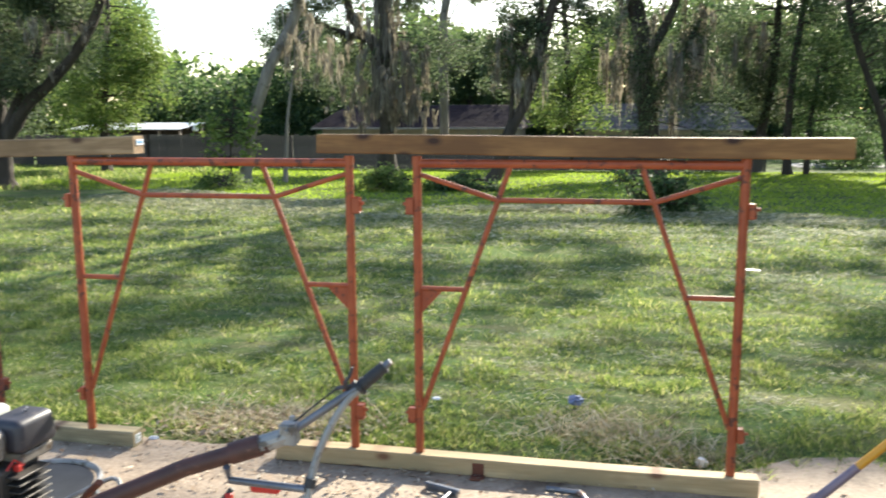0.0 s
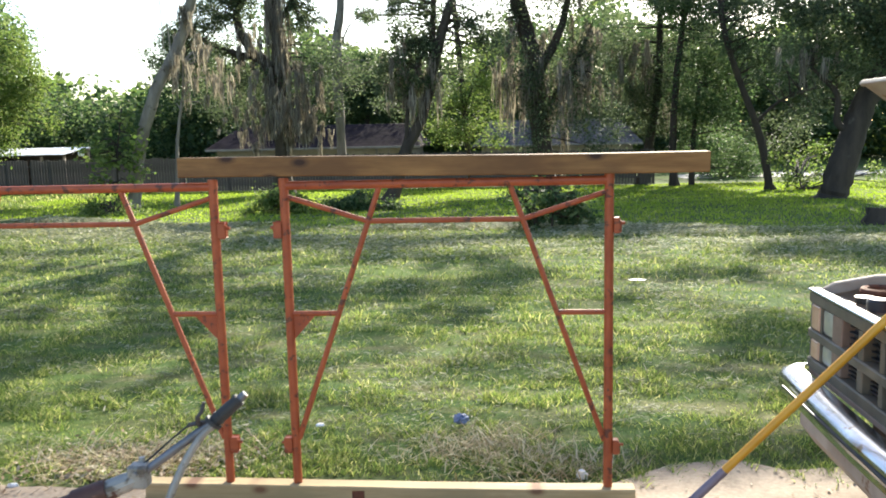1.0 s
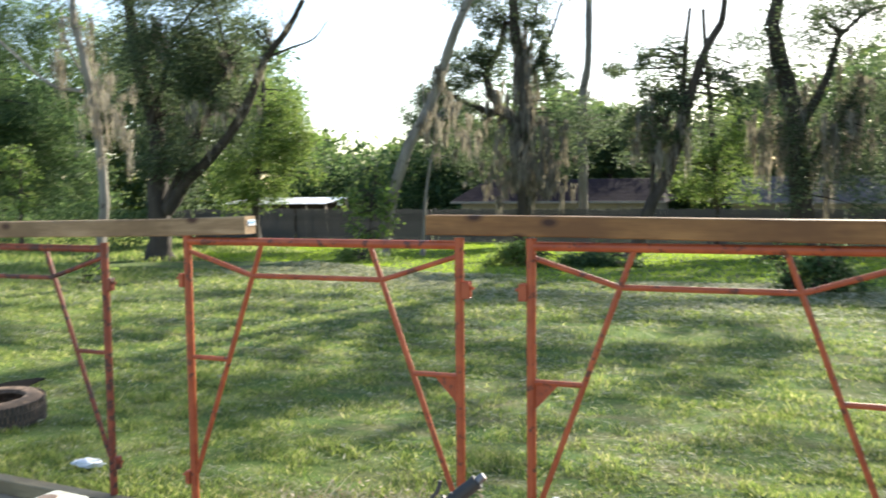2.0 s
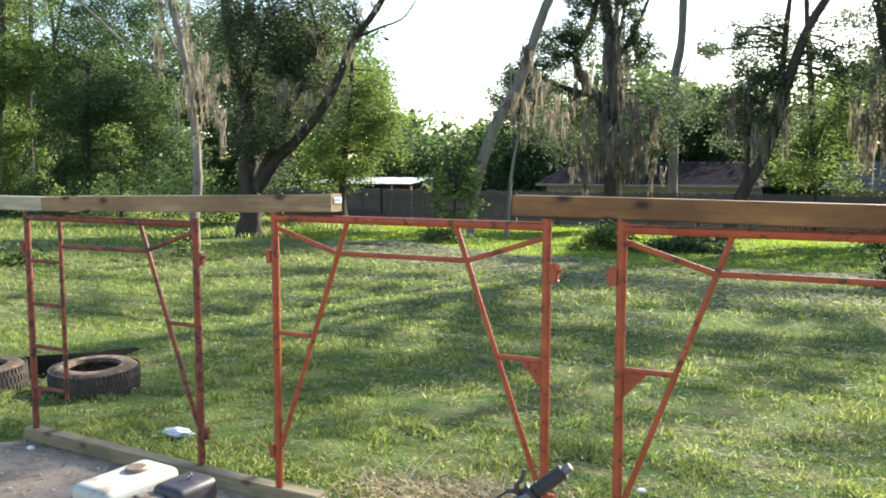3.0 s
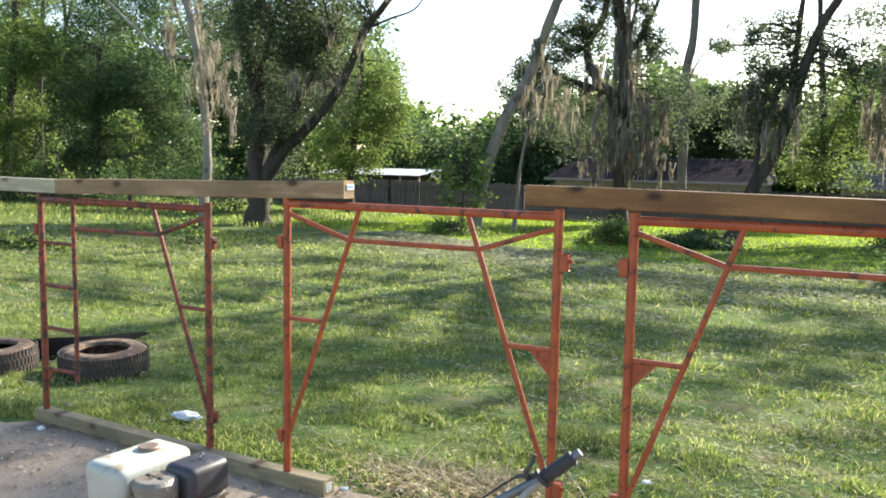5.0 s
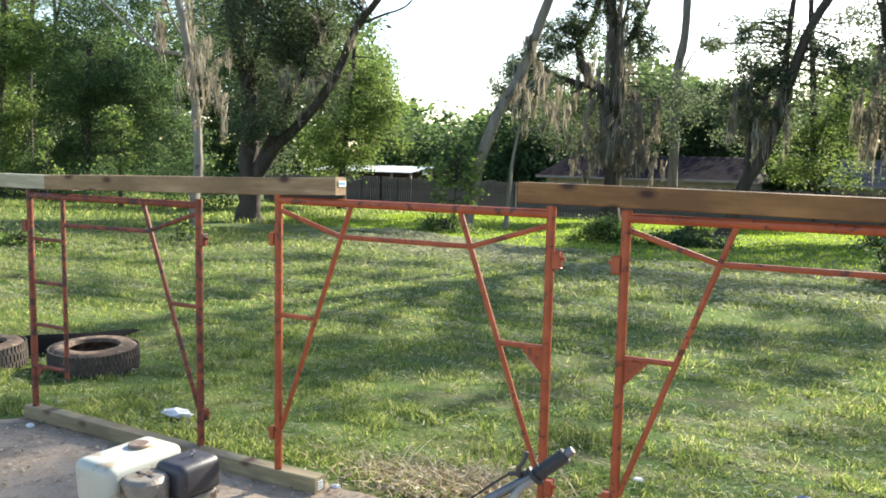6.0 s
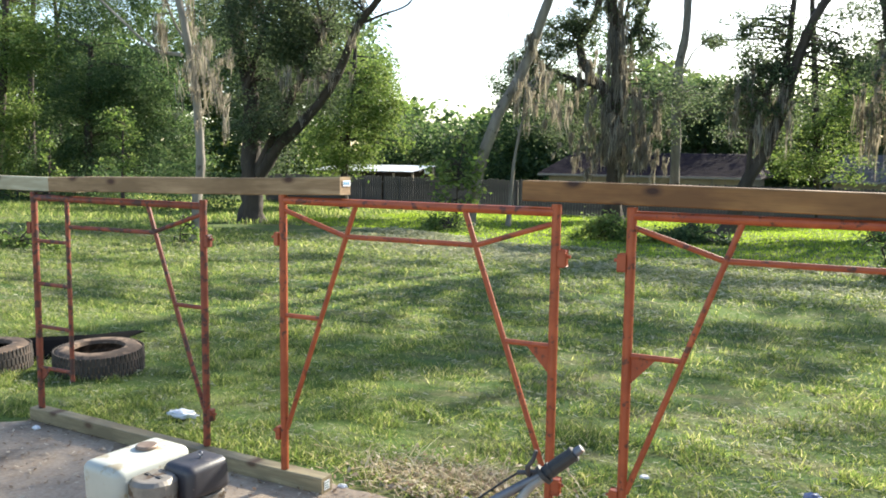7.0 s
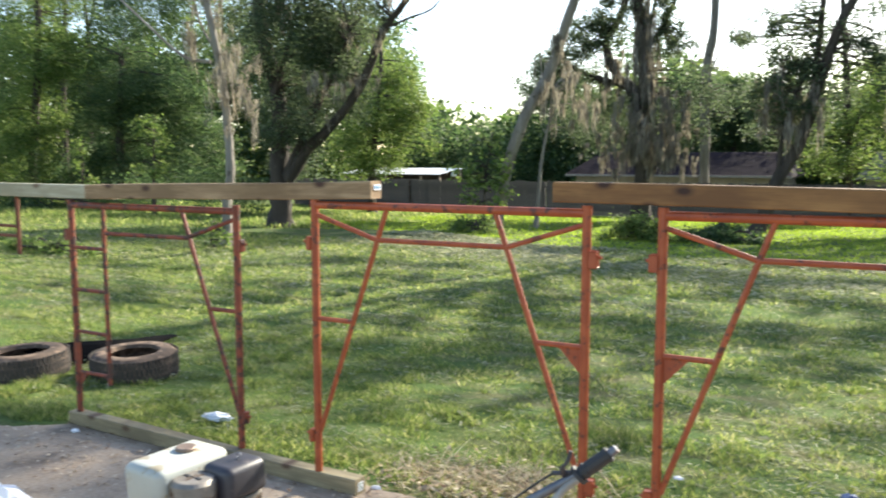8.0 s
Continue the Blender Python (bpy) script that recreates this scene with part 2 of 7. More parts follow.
def ground_material():
    m, nt, b = node_mat("lawn_soil")
    big = noise_tex(nt, 0.22, 5)
    mid = noise_tex(nt, 1.3, 6, (1, 2.2, 1))
    fine = noise_tex(nt, 28, 6)
    green = ramp(nt, [(0.3, (0.035, 0.060, 0.020)), (0.55, (0.070, 0.115, 0.036)), (0.8, (0.12, 0.175, 0.062))], fine)
    straw = ramp(nt, [(0.3, (0.085, 0.085, 0.04)), (0.7, (0.19, 0.175, 0.095))], fine)
    col = mix(nt, green, straw, ramp(nt, [(0.44, (0, 0, 0)), (0.62, (0.85, 0.85, 0.85))], mid))
    col = mix(nt, col, (0.15, 0.20, 0.05), ramp(nt, [(0.45, (0, 0, 0)), (0.65, (0.5, 0.5, 0.5))], big))
    nt.links.new(col, b.inputs["Base Color"])
    b.inputs["Roughness"].default_value = 0.95
    b.inputs["Specular IOR Level"].default_value = 0.05
    bump(nt, b, fine, 0.5, 0.02)
    return m


def slab_material():
    m, nt, b = node_mat("dusty_concrete")
    n = noise_tex(nt, 1.1, 6)
    f = noise_tex(nt, 40, 6)
    col = ramp(nt, [(0.3, (0.19, 0.132, 0.085)), (0.5, (0.33, 0.242, 0.163)), (0.75, (0.46, 0.355, 0.255))], n)
    col = mix(nt, col, ramp(nt, [(0.3, (0.2, 0.15, 0.11)), (0.7, (0.5, 0.43, 0.34))], f), 0.35)
    dirt = noise_tex(nt, 2.4, 8, (1, 1, 1), 0.7)
    col = mix(nt, col, (0.11, 0.075, 0.05), ramp(nt, [(0.52, (0, 0, 0)), (0.66, (0.75, 0.75, 0.75))], dirt))
    nt.links.new(col, b.inputs["Base Color"])
    b.inputs["Roughness"].default_value = 0.85
    bump(nt, b, f, 0.5, 0.006)
    return m


GROUND, SLAB = ground_material(), slab_material()


# ---- builders ----
def part(name, bm, material, parent=None, label="", smooth=False):
    """Links a bmesh, or a (verts, faces) pair, as one mesh object."""
    me = bpy.data.meshes.new(name)
    if isinstance(bm, tuple):
        me.from_pydata([tuple(v) for v in bm[0]], [], [tuple(f) for f in bm[1]])
    else:
        bm.to_mesh(me)
        bm.free()
    if smooth:
        me.shade_smooth()
        me.set_sharp_from_angle(angle=radians(40))
    me.materials.append(material)
    ob = new(name, me)
    if parent is not None:
        ob.parent = parent
    if label:
        tagged(ob, label)
    return ob


def thing(name, m, label, category, group="", kind=""):
    ob = new(name)
    ob.empty_display_size = 0.1
    ob.matrix_world = m
    return tagged(ob, label, category, group, kind)


def box(x0, x1, y0, y1, z0, z1, bevel=0.004, seg=1):
    bm = bmesh.new()
    bmesh.ops.create_cube(bm, size=1.0)
    for v in bm.verts:
        v.co = Vector((x0 + (v.co.x + 0.5) * (x1 - x0), y0 + (v.co.y + 0.5) * (y1 - y0), z0 + (v.co.z + 0.5) * (z1 - z0)))
    if bevel:
        bmesh.ops.bevel(bm, geom=bm.edges[:], offset=bevel, segments=seg, profile=0.5, affect="EDGES")
    return bm


def tube(points, radii, sides=10, caps=True, wobble=0.0, rng=None):
    """Verts and faces of a round tube along points."""
    pts = [Vector(p) for p in points]
    if not isinstance(radii, (list, tuple)):
        radii = [radii] * len(pts)
    up = Vector((0, 0, 1))
    verts, faces = [], []
    d0 = (pts[1] - pts[0]).normalized()
    side = d0.cross(up if abs(d0.z) < 0.9 else Vector((1, 0, 0))).normalized()
    for i, p in enumerate(pts):
        d = (pts[min(i + 1, len(pts) - 1)] - pts[max(i - 1, 0)]).normalized()
        side = (side - d * side.dot(d)).normalized()
        other = d.cross(side)
        for k in range(sides):
            a = 2 * math.pi * k / sides
            r = radii[i] * (1 + (rng.uniform(-wobble, wobble) if rng else 0))
            verts.append(p + side * (math.cos(a) * r) + other * (math.sin(a) * r))
    for i in range(len(pts) - 1):
        for k in range(sides):
            a, b = i * sides + k, i * sides + (k + 1) % sides
            faces.append((a, b, b + sides, a + sides))
    if caps:
        faces.append(tuple(range(sides - 1, -1, -1)))
        n = (len(pts) - 1) * sides
        faces.append(tuple(range(n, n + sides)))
    return verts, faces


def join(*pieces):
    verts, faces = [], []
    for v, f in pieces:
        n = len(verts)
        verts += [Vector(p) for p in v]
        faces += [tuple(i + n for i in q) for q in f]
    return verts, faces


def solid(bm):
    """A bmesh as a (verts, faces) pair."""
    bm.verts.index_update()
    r = [v.co.copy() for v in bm.verts], [tuple(v.index for v in f.verts) for f in bm.faces]
    bm.free()
    return r


def smooth_line(points, steps=4):
    """Catmull-Rom through points."""
    p = [Vector(q) for q in points]
    p = [p[0] * 2 - p[1]] + p + [p[-1] * 2 - p[-2]]
    out = []
    for i in range(1, len(p) - 2):
        for s in range(steps):
            t = s / steps
            a, b, c, d = p[i - 1], p[i], p[i + 1], p[i + 2]
            out.append(0.5 * (2 * b + (c - a) * t + (2 * a - 5 * b + 4 * c - d) * t * t + (3 * b - a - 3 * c + d) * t ** 3))
    out.append(p[-2])
    return out


def quads(name, verts, n_per, material, parent=None, label=""):
    """One mesh of many separate flat strips; verts has shape (count, n_per, 3), each strip of n_per / 2 cross pairs or one quad."""
    count = verts.shape[0]
    per = max(1, n_per // 2 - 1)
    base = np.arange(count)[:, None] * n_per
    loops = []
    for s in range(per):
        o = 2 * s
        loops.append(np.stack([base[:, 0] + o, base[:, 0] + o + 1, base[:, 0] + o + 3, base[:, 0] + o + 2], 1))
    loops = np.stack(loops, 1).reshape(-1, 4)
    me = bpy.data.meshes.new(name)
    me.vertices.add(count * n_per)
    me.vertices.foreach_set("co", verts.reshape(-1).astype(np.float32))
    me.loops.add(loops.size)
    me.loops.foreach_set("vertex_index", loops.reshape(-1).astype(np.int32))
    me.polygons.add(len(loops))
    me.polygons.foreach_set("loop_start", (np.arange(len(loops)) * 4).astype(np.int32))
    me.update(calc_edges=True)
    me.materials.append(material)
    ob = new(name, me)
    if parent is not None:
        ob.parent = parent
    if label:
        tagged(ob, label)
    return ob


def land(x, y):
    """Height of the ground: level by the slab, then falling gently to the fence."""
    y = np.asarray(y, dtype=float)
    x = np.asarray(x, dtype=float)
    z = -0.015 - 0.025 * np.clip((y - 0.1) / 0.8, 0, 1) - 0.0305 * np.clip(y - 1.0, 0, 42)
    return z + 0.012 * np.sin(x * 1.7 + y * 0.6) * np.clip((y - 0.6) / 3, 0, 1) + 0.008 * np.sin(y * 2.9 - x * 0.8) * np.clip((y - 0.6) / 3, 0, 1)


# ---- setting ----
def build_ground():
    xs = np.concatenate([np.linspace(-900, -60, 12), np.linspace(-50, -14, 19), np.linspace(-13, 13, 66), np.linspace(14, 50, 19), np.linspace(60, 900, 12)])
    ys = np.concatenate([np.linspace(-300, -12, 8), np.linspace(-10, -1, 10), np.linspace(-0.6, 8, 44), np.linspace(8.5, 45, 60), np.linspace(50, 1500, 20)])
    X, Y = np.meshgrid(xs, ys)
    Z = land(X, Y)
    verts = np.stack([X, Y, Z], -1).reshape(-1, 3)
    nx = len(xs)
    faces = [(j * nx + i, j * nx + i + 1, (j + 1) * nx + i + 1, (j + 1) * nx + i) for j in range(len(ys) - 1) for i in range(nx - 1)]
    ob = part("ground", (verts, faces), GROUND, smooth=True)
    tagged(ob, "mown green lawn with dry clippings, sloping gently away", "lawn", kind="structure")


def pad_edge(x):
    """Where the concrete ends and the grass begins."""
    e = 0.13 + 0.035 * np.maximum(x, 0) + 0.03 * np.sin(x * 2.3) + 0.025 * np.sin(x * 6.1 + 1) + 0.012 * np.sin(x * 17.0)
    return e + (0.27 + 0.05 * np.sin(x * 3.7) + 0.03 * np.sin(x * 9.3)) * np.clip((x - 1.5) / 0.3, 0, 1) - 0.30 * np.clip((-x - 3.95) / 0.4, 0, 1)


def build_slab():
    xs = np.linspace(-9, 9, 260)
    verts, faces = [], []
    for x in xs:
        e = float(pad_edge(x))
        verts += [(x, -7.0, 0.0), (x, -1.2, 0.0), (x, e, 0.0), (x, e + 0.03, -0.05)]
    for i in range(len(xs) - 1):
        for k in range(3):
            a = i * 4 + k
            faces.append((a, a + 4, a + 5, a + 1))
    ob = part("pavement", (verts, faces), SLAB)
    tagged(ob, "dusty tan concrete pad with a ragged grassy edge", "pavement", kind="structure")


build_ground()
build_slab()


# ---- scaffold frames, plates and beams ----
W = 1.524
TOP = 1.515  # height of a frame


PAINT = [RED]


def bar(name, a, b, r, parent, sides=10, label=""):
    return part(name, tube([a, b], r, sides), PAINT[0], parent, label, smooth=False)


def gusset(x, s, z, parent, size=0.105):
    """A welded triangular plate under a rung; s: the way it points."""
    t = 0.004
    v = [(x, -t, z), (x + s * size, -t, z), (x, -t, z - size * 1.1), (x, t, z), (x + s * size, t, z), (x, t, z - size * 1.1)]
    f = [(0, 1, 2), (5, 4, 3), (0, 3, 4, 1), (1, 4, 5, 2), (2, 5, 3, 0)]
    return part("gusset", (v, f), PAINT[0], parent)


def lock_pin(x, z, s, parent):
    """A latch: a square housing with a stud and a small flap."""
    a = solid(box(x, x + s * 0.030, -0.022, 0.022, z - 0.036, z + 0.036, 0.004))
    b = tube([(x + s * 0.028, 0, z + 0.01), (x + s * 0.052, 0, z + 0.01)], 0.008, 8)
    c = solid(box(x + s * 0.030, x + s * 0.036, -0.012, 0.012, z - 0.034, z + 0.022, 0.002))
    return part("lock_pin", join(a, b, c), PAINT[0], parent, "rusted locking latch")


def post(x, parent, h=TOP):
    p = tube([(x, 0, 0), (x, 0, h)], 0.0215, 14)
    collar = tube([(x, 0, h - 0.045), (x, 0, h - 0.002)], 0.0235, 14)
    foot = tube([(x, 0, 0.0), (x, 0, 0.22)], 0.0195, 12)
    return part("post", join(p, collar, foot), PAINT[0], parent)


def walk_frame(m):
    """A walk-through frame: two posts, top rail, arched brace, slanting legs, rungs."""
    f = thing("scaffold_frame", m, "red-oxide painted steel scaffold frame, chipped and rusty", "scaffold frame", "scaffold frames in a row")
    post(0, f), post(W, f)
    bar("top_rail", (0.012, 0, TOP - 0.036), (W - 0.012, 0, TOP - 0.036), 0.0205, f, sides=12)
    zk, zr, zb = 1.305, 0.86, 0.23
    for s, x0 in ((1, 0.0), (-1, W)):
        bar("leg", (x0 + s * 0.455, 0, TOP - 0.05), (x0 + s * 0.018, 0, zb), 0.0135, f)
        bar("arch_brace", (x0 + s * 0.015, 0, TOP - 0.09), (x0 + s * 0.395, 0, zk), 0.0125, f)
        bar("rung", (x0 + s * 0.012, 0, zr), (x0 + s * 0.24, 0, zr), 0.0125, f)
        lock_pin(x0 - s * 0.020, 1.27, -s, f)
        lock_pin(x0 - s * 0.020, 0.20, -s, f)
    bar("cross_bar", (0.39, 0, zk), (W - 0.39, 0, zk), 0.0130, f)
    gusset(0.02, 1, zr - 0.01, f)
    return f


def ladder_frame(m):
    """A slightly smaller frame with a ladder on one side."""
    f = thing("scaffold_frame", m, "rusty red scaffold frame with a built-in ladder", "scaffold frame", "scaffold frames in a row")
    w, h = 1.465, 1.455
    post(0, f, h), post(w, f, h)
    bar("top_rail", (0.012, 0, h - 0.036), (w - 0.012, 0, h - 0.036), 0.0205, f, sides=12)
    bar("ladder_rail", (0.315, 0, h - 0.05), (0.315, 0, 0.225), 0.0145, f)
    for z in (1.135, 0.85, 0.565, 0.285):
        bar("rung", (0.012, 0, z), (0.315, 0, z), 0.0125, f)
    gusset(0.02, 1, 0.277, f, 0.08)
    bar("cross_bar", (0.32, 0, 1.24), (w - 0.38, 0, 1.245), 0.0130, f)
    bar("leg", (w - 0.437, 0, h - 0.05), (w - 0.018, 0, 0.22), 0.0135, f)
    bar("arch_brace", (w - 0.015, 0, h - 0.085), (w - 0.38, 0, 1.253), 0.0125, f)
    bar("rung", (w - 0.23, 0, 0.825), (w - 0.012, 0, 0.825), 0.0125, f)
    lock_pin(-0.020, 1.22, -1, f), lock_pin(w + 0.020, 1.22, 1, f), lock_pin(w + 0.020, 0.19, 1, f)
    return f


frame_c = walk_frame(pose(0, 0, 0.089))
copy_thing(frame_c, pose(-0.344, 0, 0.089, 0, 0, 180))
PAINT[0] = REDRUST
ladder_frame(pose(-3.965, 0.11, 0.089, 0, 0, -1.0))


def timber(name, length, m, material, label, category, size=0.089, twist=0.0, cuts=14):
    """Sawn timber along x with slightly worn edges and a little warp."""
    h = size / 2
    prof = [(-h + 0.005, -h), (h - 0.005, -h), (h, -h + 0.005), (h, h - 0.005), (h - 0.005, h), (-h + 0.005, h), (-h, h - 0.005), (-h, -h + 0.005)]
    rng = random.Random(len(label))
    verts, faces = [], []
    for i in range(cuts + 1):
        u = i / cuts
        a = twist * (u - 0.5)
        dy, dz = 0.006 * math.sin(u * 3.1 + length), 0.004 * math.sin(u * 5 + 1)
        for y, z in prof:
            j = rng.uniform(-0.0008, 0.0008)
            verts.append((u * length, (y + j) * math.cos(a) - z * math.sin(a) + dy, (y * math.sin(a) + (z + j) * math.cos(a)) + dz + h))
    for i in range(cuts):
        for k in range(8):
            a, b = i * 8 + k, i * 8 + (k + 1) % 8
            faces.append((a, a + 8, b + 8, b))
    faces += [tuple(range(8)), tuple(range(cuts * 8 + 7, cuts * 8 - 1, -1))]
    ob = part(name, (verts, faces), material)
    ob.matrix_world = m
    return tagged(ob, label, category)


timber("sill_timber", 2.44, pose(-4.04, 0.115, 0.0, 0, 0, -2.2), PLATEWOOD, "greenish treated pine sill lying under the frame posts", "timber")
timber("sill_timber", 2.42, pose(-0.77, 0.0, 0.0, 0, 0, 0), TANPLATE, "pale treated pine sill carrying two frames", "timber")
timber("beam", 2.46, pose(-0.495, 0.0, 1.612, 0, 0.25, 0), BEAMWOOD, "orange-brown pine beam lying across two scaffold frames", "beam", 0.092, 0.03)
timber("beam", 2.28, pose(-3.755, 0.10, 1.550, 0, -1.5, -2.3), PALEWOOD, "knotty pine beam with a stapled end tag", "beam", 0.092, -0.04)
timber("beam", 2.72, pose(-6.30, 0.24, 1.552, 0, 0.0, -1.5), GREYBEAM, "grey weathered pine beam continuing the row", "beam", 0.092)


def tag_on_beam():
    ob = thing("end_tag", pose(-1.4765, 0.008, 1.640, 0, -1.5, -2.3), "small white and blue tag stapled to the beam's end", "tag")
    part("paper", box(0, 0.0015, -0.026, 0.038, 0.012, 0.042, 0), WHITEPAPER, ob)
    blue = worn("tag_blue", (0.1, 0.3, 0.5), (0.15, 0.4, 0.6), 10, 0.5)
    for i in range(3):
        part("printed_bar", box(0.0016, 0.0024, -0.02 + i * 0.018, -0.008 + i * 0.018, 0.02, 0.034, 0), blue, ob)


tag_on_beam()


def tag_on_sill():
    ob = thing("end_tag", pose(-1.6015, 0.0215, 0.0, 0, 0, -2.2), "white printed tag stapled to the sill's end", "tag")
    part("paper", box(0.0005, 0.002, -0.030, 0.016, 0.018, 0.068, 0), WHITEPAPER, ob)
    ink = worn("tag_ink", (0.12, 0.2, 0.17), (0.16, 0.25, 0.2), 10, 0.5)
    for i in range(3):
        part("printed_bar", box(0.0021, 0.0028, -0.026, 0.010 - 0.008 * (i % 2), 0.026 + i * 0.014, 0.032 + i * 0.014, 0), ink, ob)


tag_on_sill()


# ---- trees ----
def leaves(centres, spread, n, size, rng):
    """Leaf quads (n, 4, 3) scattered about clump centres, broad sides mostly up."""
    c = centres[rng.integers(0, len(centres), n)]
    p = c + rng.normal(0, 1, (n, 3)) * spread * np.array([1, 1, 0.75])
    a = rng.normal(0, 1, (n, 3))
    a[:, 2] *= 0.6
    a /= np.linalg.norm(a, axis=1)[:, None]
    b = np.cross(a, rng.normal(0, 1, (n, 3)) + np.array([0, 0, 0.8]))
    b /= np.linalg.norm(b, axis=1)[:, None] + 1e-6
    s = (size * rng.uniform(0.55, 1.35, n))[:, None]
    # a kite-shaped leaf folded a little along its middle
    return np.stack([p - a * s * 0.6, p + b * s * 0.36 + a * s * 0.05, p - b * s * 0.36 + a * s * 0.05, p + a * s * 0.6], 1)


def moss_strips(x, y, z, length, spread, n, rng, broad=1.0):
    """Hanging tufts of moss (n, 8, 3): wavy tapering ribbons gathered in uneven beards."""
    k = max(3, n // 17)
    c = np.array([x, y, z]) + rng.normal(0, 1, (k, 3)) * np.array([spread * 0.8, spread * 0.8, length * 0.32])
    ck = rng.uniform(0.15, 1.0, k) ** 1.3
    i = rng.integers(0, k, n)
    tops = c[i] + rng.normal(0, 1, (n, 3)) * np.array([0.07, 0.07, 0.06])
    ln = length * ck[i] * rng.uniform(0.3, 1.0, n)
    w = rng.uniform(0.005, 0.014, n) * broad
    ang = rng.uniform(0, math.pi, n)
    d = np.stack([np.cos(ang), np.sin(ang), np.zeros(n)], 1)
    out = np.zeros((n, 8, 3))
    off = np.zeros((n, 3))
    for s, (f, q) in enumerate(((0, 0.6), (0.33, 1.0), (0.66, 0.8), (1.0, 0.1))):
        p = tops + off
        p[:, 2] -= ln * f
        out[:, 2 * s] = p - d * (w * q)[:, None]
        out[:, 2 * s + 1] = p + d * (w * q)[:, None]
        off = off + rng.normal(0, 0.045, (n, 3)) * np.array([1, 1, 0]) * np.minimum(ln, 1.2)[:, None] - (tops - c[i]) * np.array([0.22, 0.22, 0])
    return out


TREE_SEED = [10]
LEAF_PER_M3 = 300


def tree(name, label, stems, blobs, moss=(), leaf="oak", size=None):
    """A tree: stems are (points, radius at foot, radius at tip); blobs are leafy masses (x, y, z, rx, ry, rz, density)."""
    TREE_SEED[0] += 1
    rng = np.random.default_rng(TREE_SEED[0])
    pr = random.Random(TREE_SEED[0])
    base = Vector(stems[0][0][0])
    base.z = float(land(base.x, base.y)) - 0.05
    words = {"bush": "bush", "sapling": "sapling", "vine_shrub": "shrub"}
    t = thing(name, pose(*base), label, words.get(name, "tree"))
    bark = PALEBARK if any(w in label for w in ("grey trunk", "pale stem", "straight trunk")) else BARK
    lsize = size or {"oak": 0.098, "dark": 0.112, "light": 0.12}[leaf]
    nodes = []
    for i, (pts, r0, r1) in enumerate(stems):
        pts = [Vector(p) for p in pts]
        for k in range(1, len(pts)):
            pts[k].y += pr.uniform(-0.08, 0.08) * min(k, 3)
        if i == 0:
            pts[0].z = base.z - 0.1
        line = [p - base for p in smooth_line(pts, 5)]
        n = len(line)
        rad = [(r0 + (r1 - r0) * (k / (n - 1)) ** 0.8) for k in range(n)]
        if i == 0 and r0 > 0.06:
            rad[0] *= 1.7
            rad[1] *= 1.3
            rad[2] *= 1.08
        nodes += line[n // 4:]
        part("trunk" if i == 0 else "limb", tube(line, rad, 14 if r0 > 0.1 else 7, True, 0.15, pr), bark, t, smooth=True)
    allc, alln = [], 0
    twigs = []
    for bx, by, bz, rx, ry, rz, dens in blobs:
        c0 = np.array([bx, by, bz]) - np.array(base)
        vol = rx * ry * rz * 4.2
        k = max(6, int(6 * vol ** 0.72 * (0.5 + 0.5 * dens)))
        u = rng.normal(0, 1, (k, 3))
        u /= np.linalg.norm(u, axis=1)[:, None]
        rr = rng.uniform(0.35, 1.08, k) ** 0.6
        cs = c0 + u * rr[:, None] * np.array([rx, ry, rz])
        n = int(min(20000, LEAF_PER_M3 * dens * vol ** 0.85 * (0.15 / lsize) ** 1.4))
        spread = min(0.30, 0.24 * (rx * ry * rz) ** (1 / 3)) + 0.03
        allc.append(leaves(cs, spread, n, lsize, rng))
        alln += n
        for q in cs[:: max(1, k // 7)]:
            q = Vector(q)
            near = min(nodes, key=lambda v: (v - q).length) if nodes else Vector((0, 0, 1))
            if (near - q).length < 5.5:
                midp = near.lerp(q, 0.5) + Vector((pr.uniform(-0.2, 0.2), pr.uniform(-0.2, 0.2), pr.uniform(-0.1, 0.35)))
                twigs.append(tube(smooth_line([near, midp, q], 3), [0.045 * min(1, rx), 0.035 * min(1, rx), 0.03 * min(1, rx), 0.024, 0.018, 0.012, 0.008][:7], 4, False))
    if twigs:
        tagged(part("twig", join(*twigs), bark, t), kind="stuff")
    if allc:
        tagged(quads("crown", np.concatenate(allc), 4, LEAF[leaf], t), kind="stuff")
    if moss:
        strips = np.concatenate([moss_strips(x - base.x, y - base.y, z - base.z, l, max(s, 0.12), int(n * (2.2 if y < 16 else 5)), rng, min(2.2, max(1.0, y / 15))) for x, y, z, l, s, n in moss])
        tagged(quads("moss", strips, 8, MOSS, t, "grey-tan hanging moss"), kind="stuff")
    return t


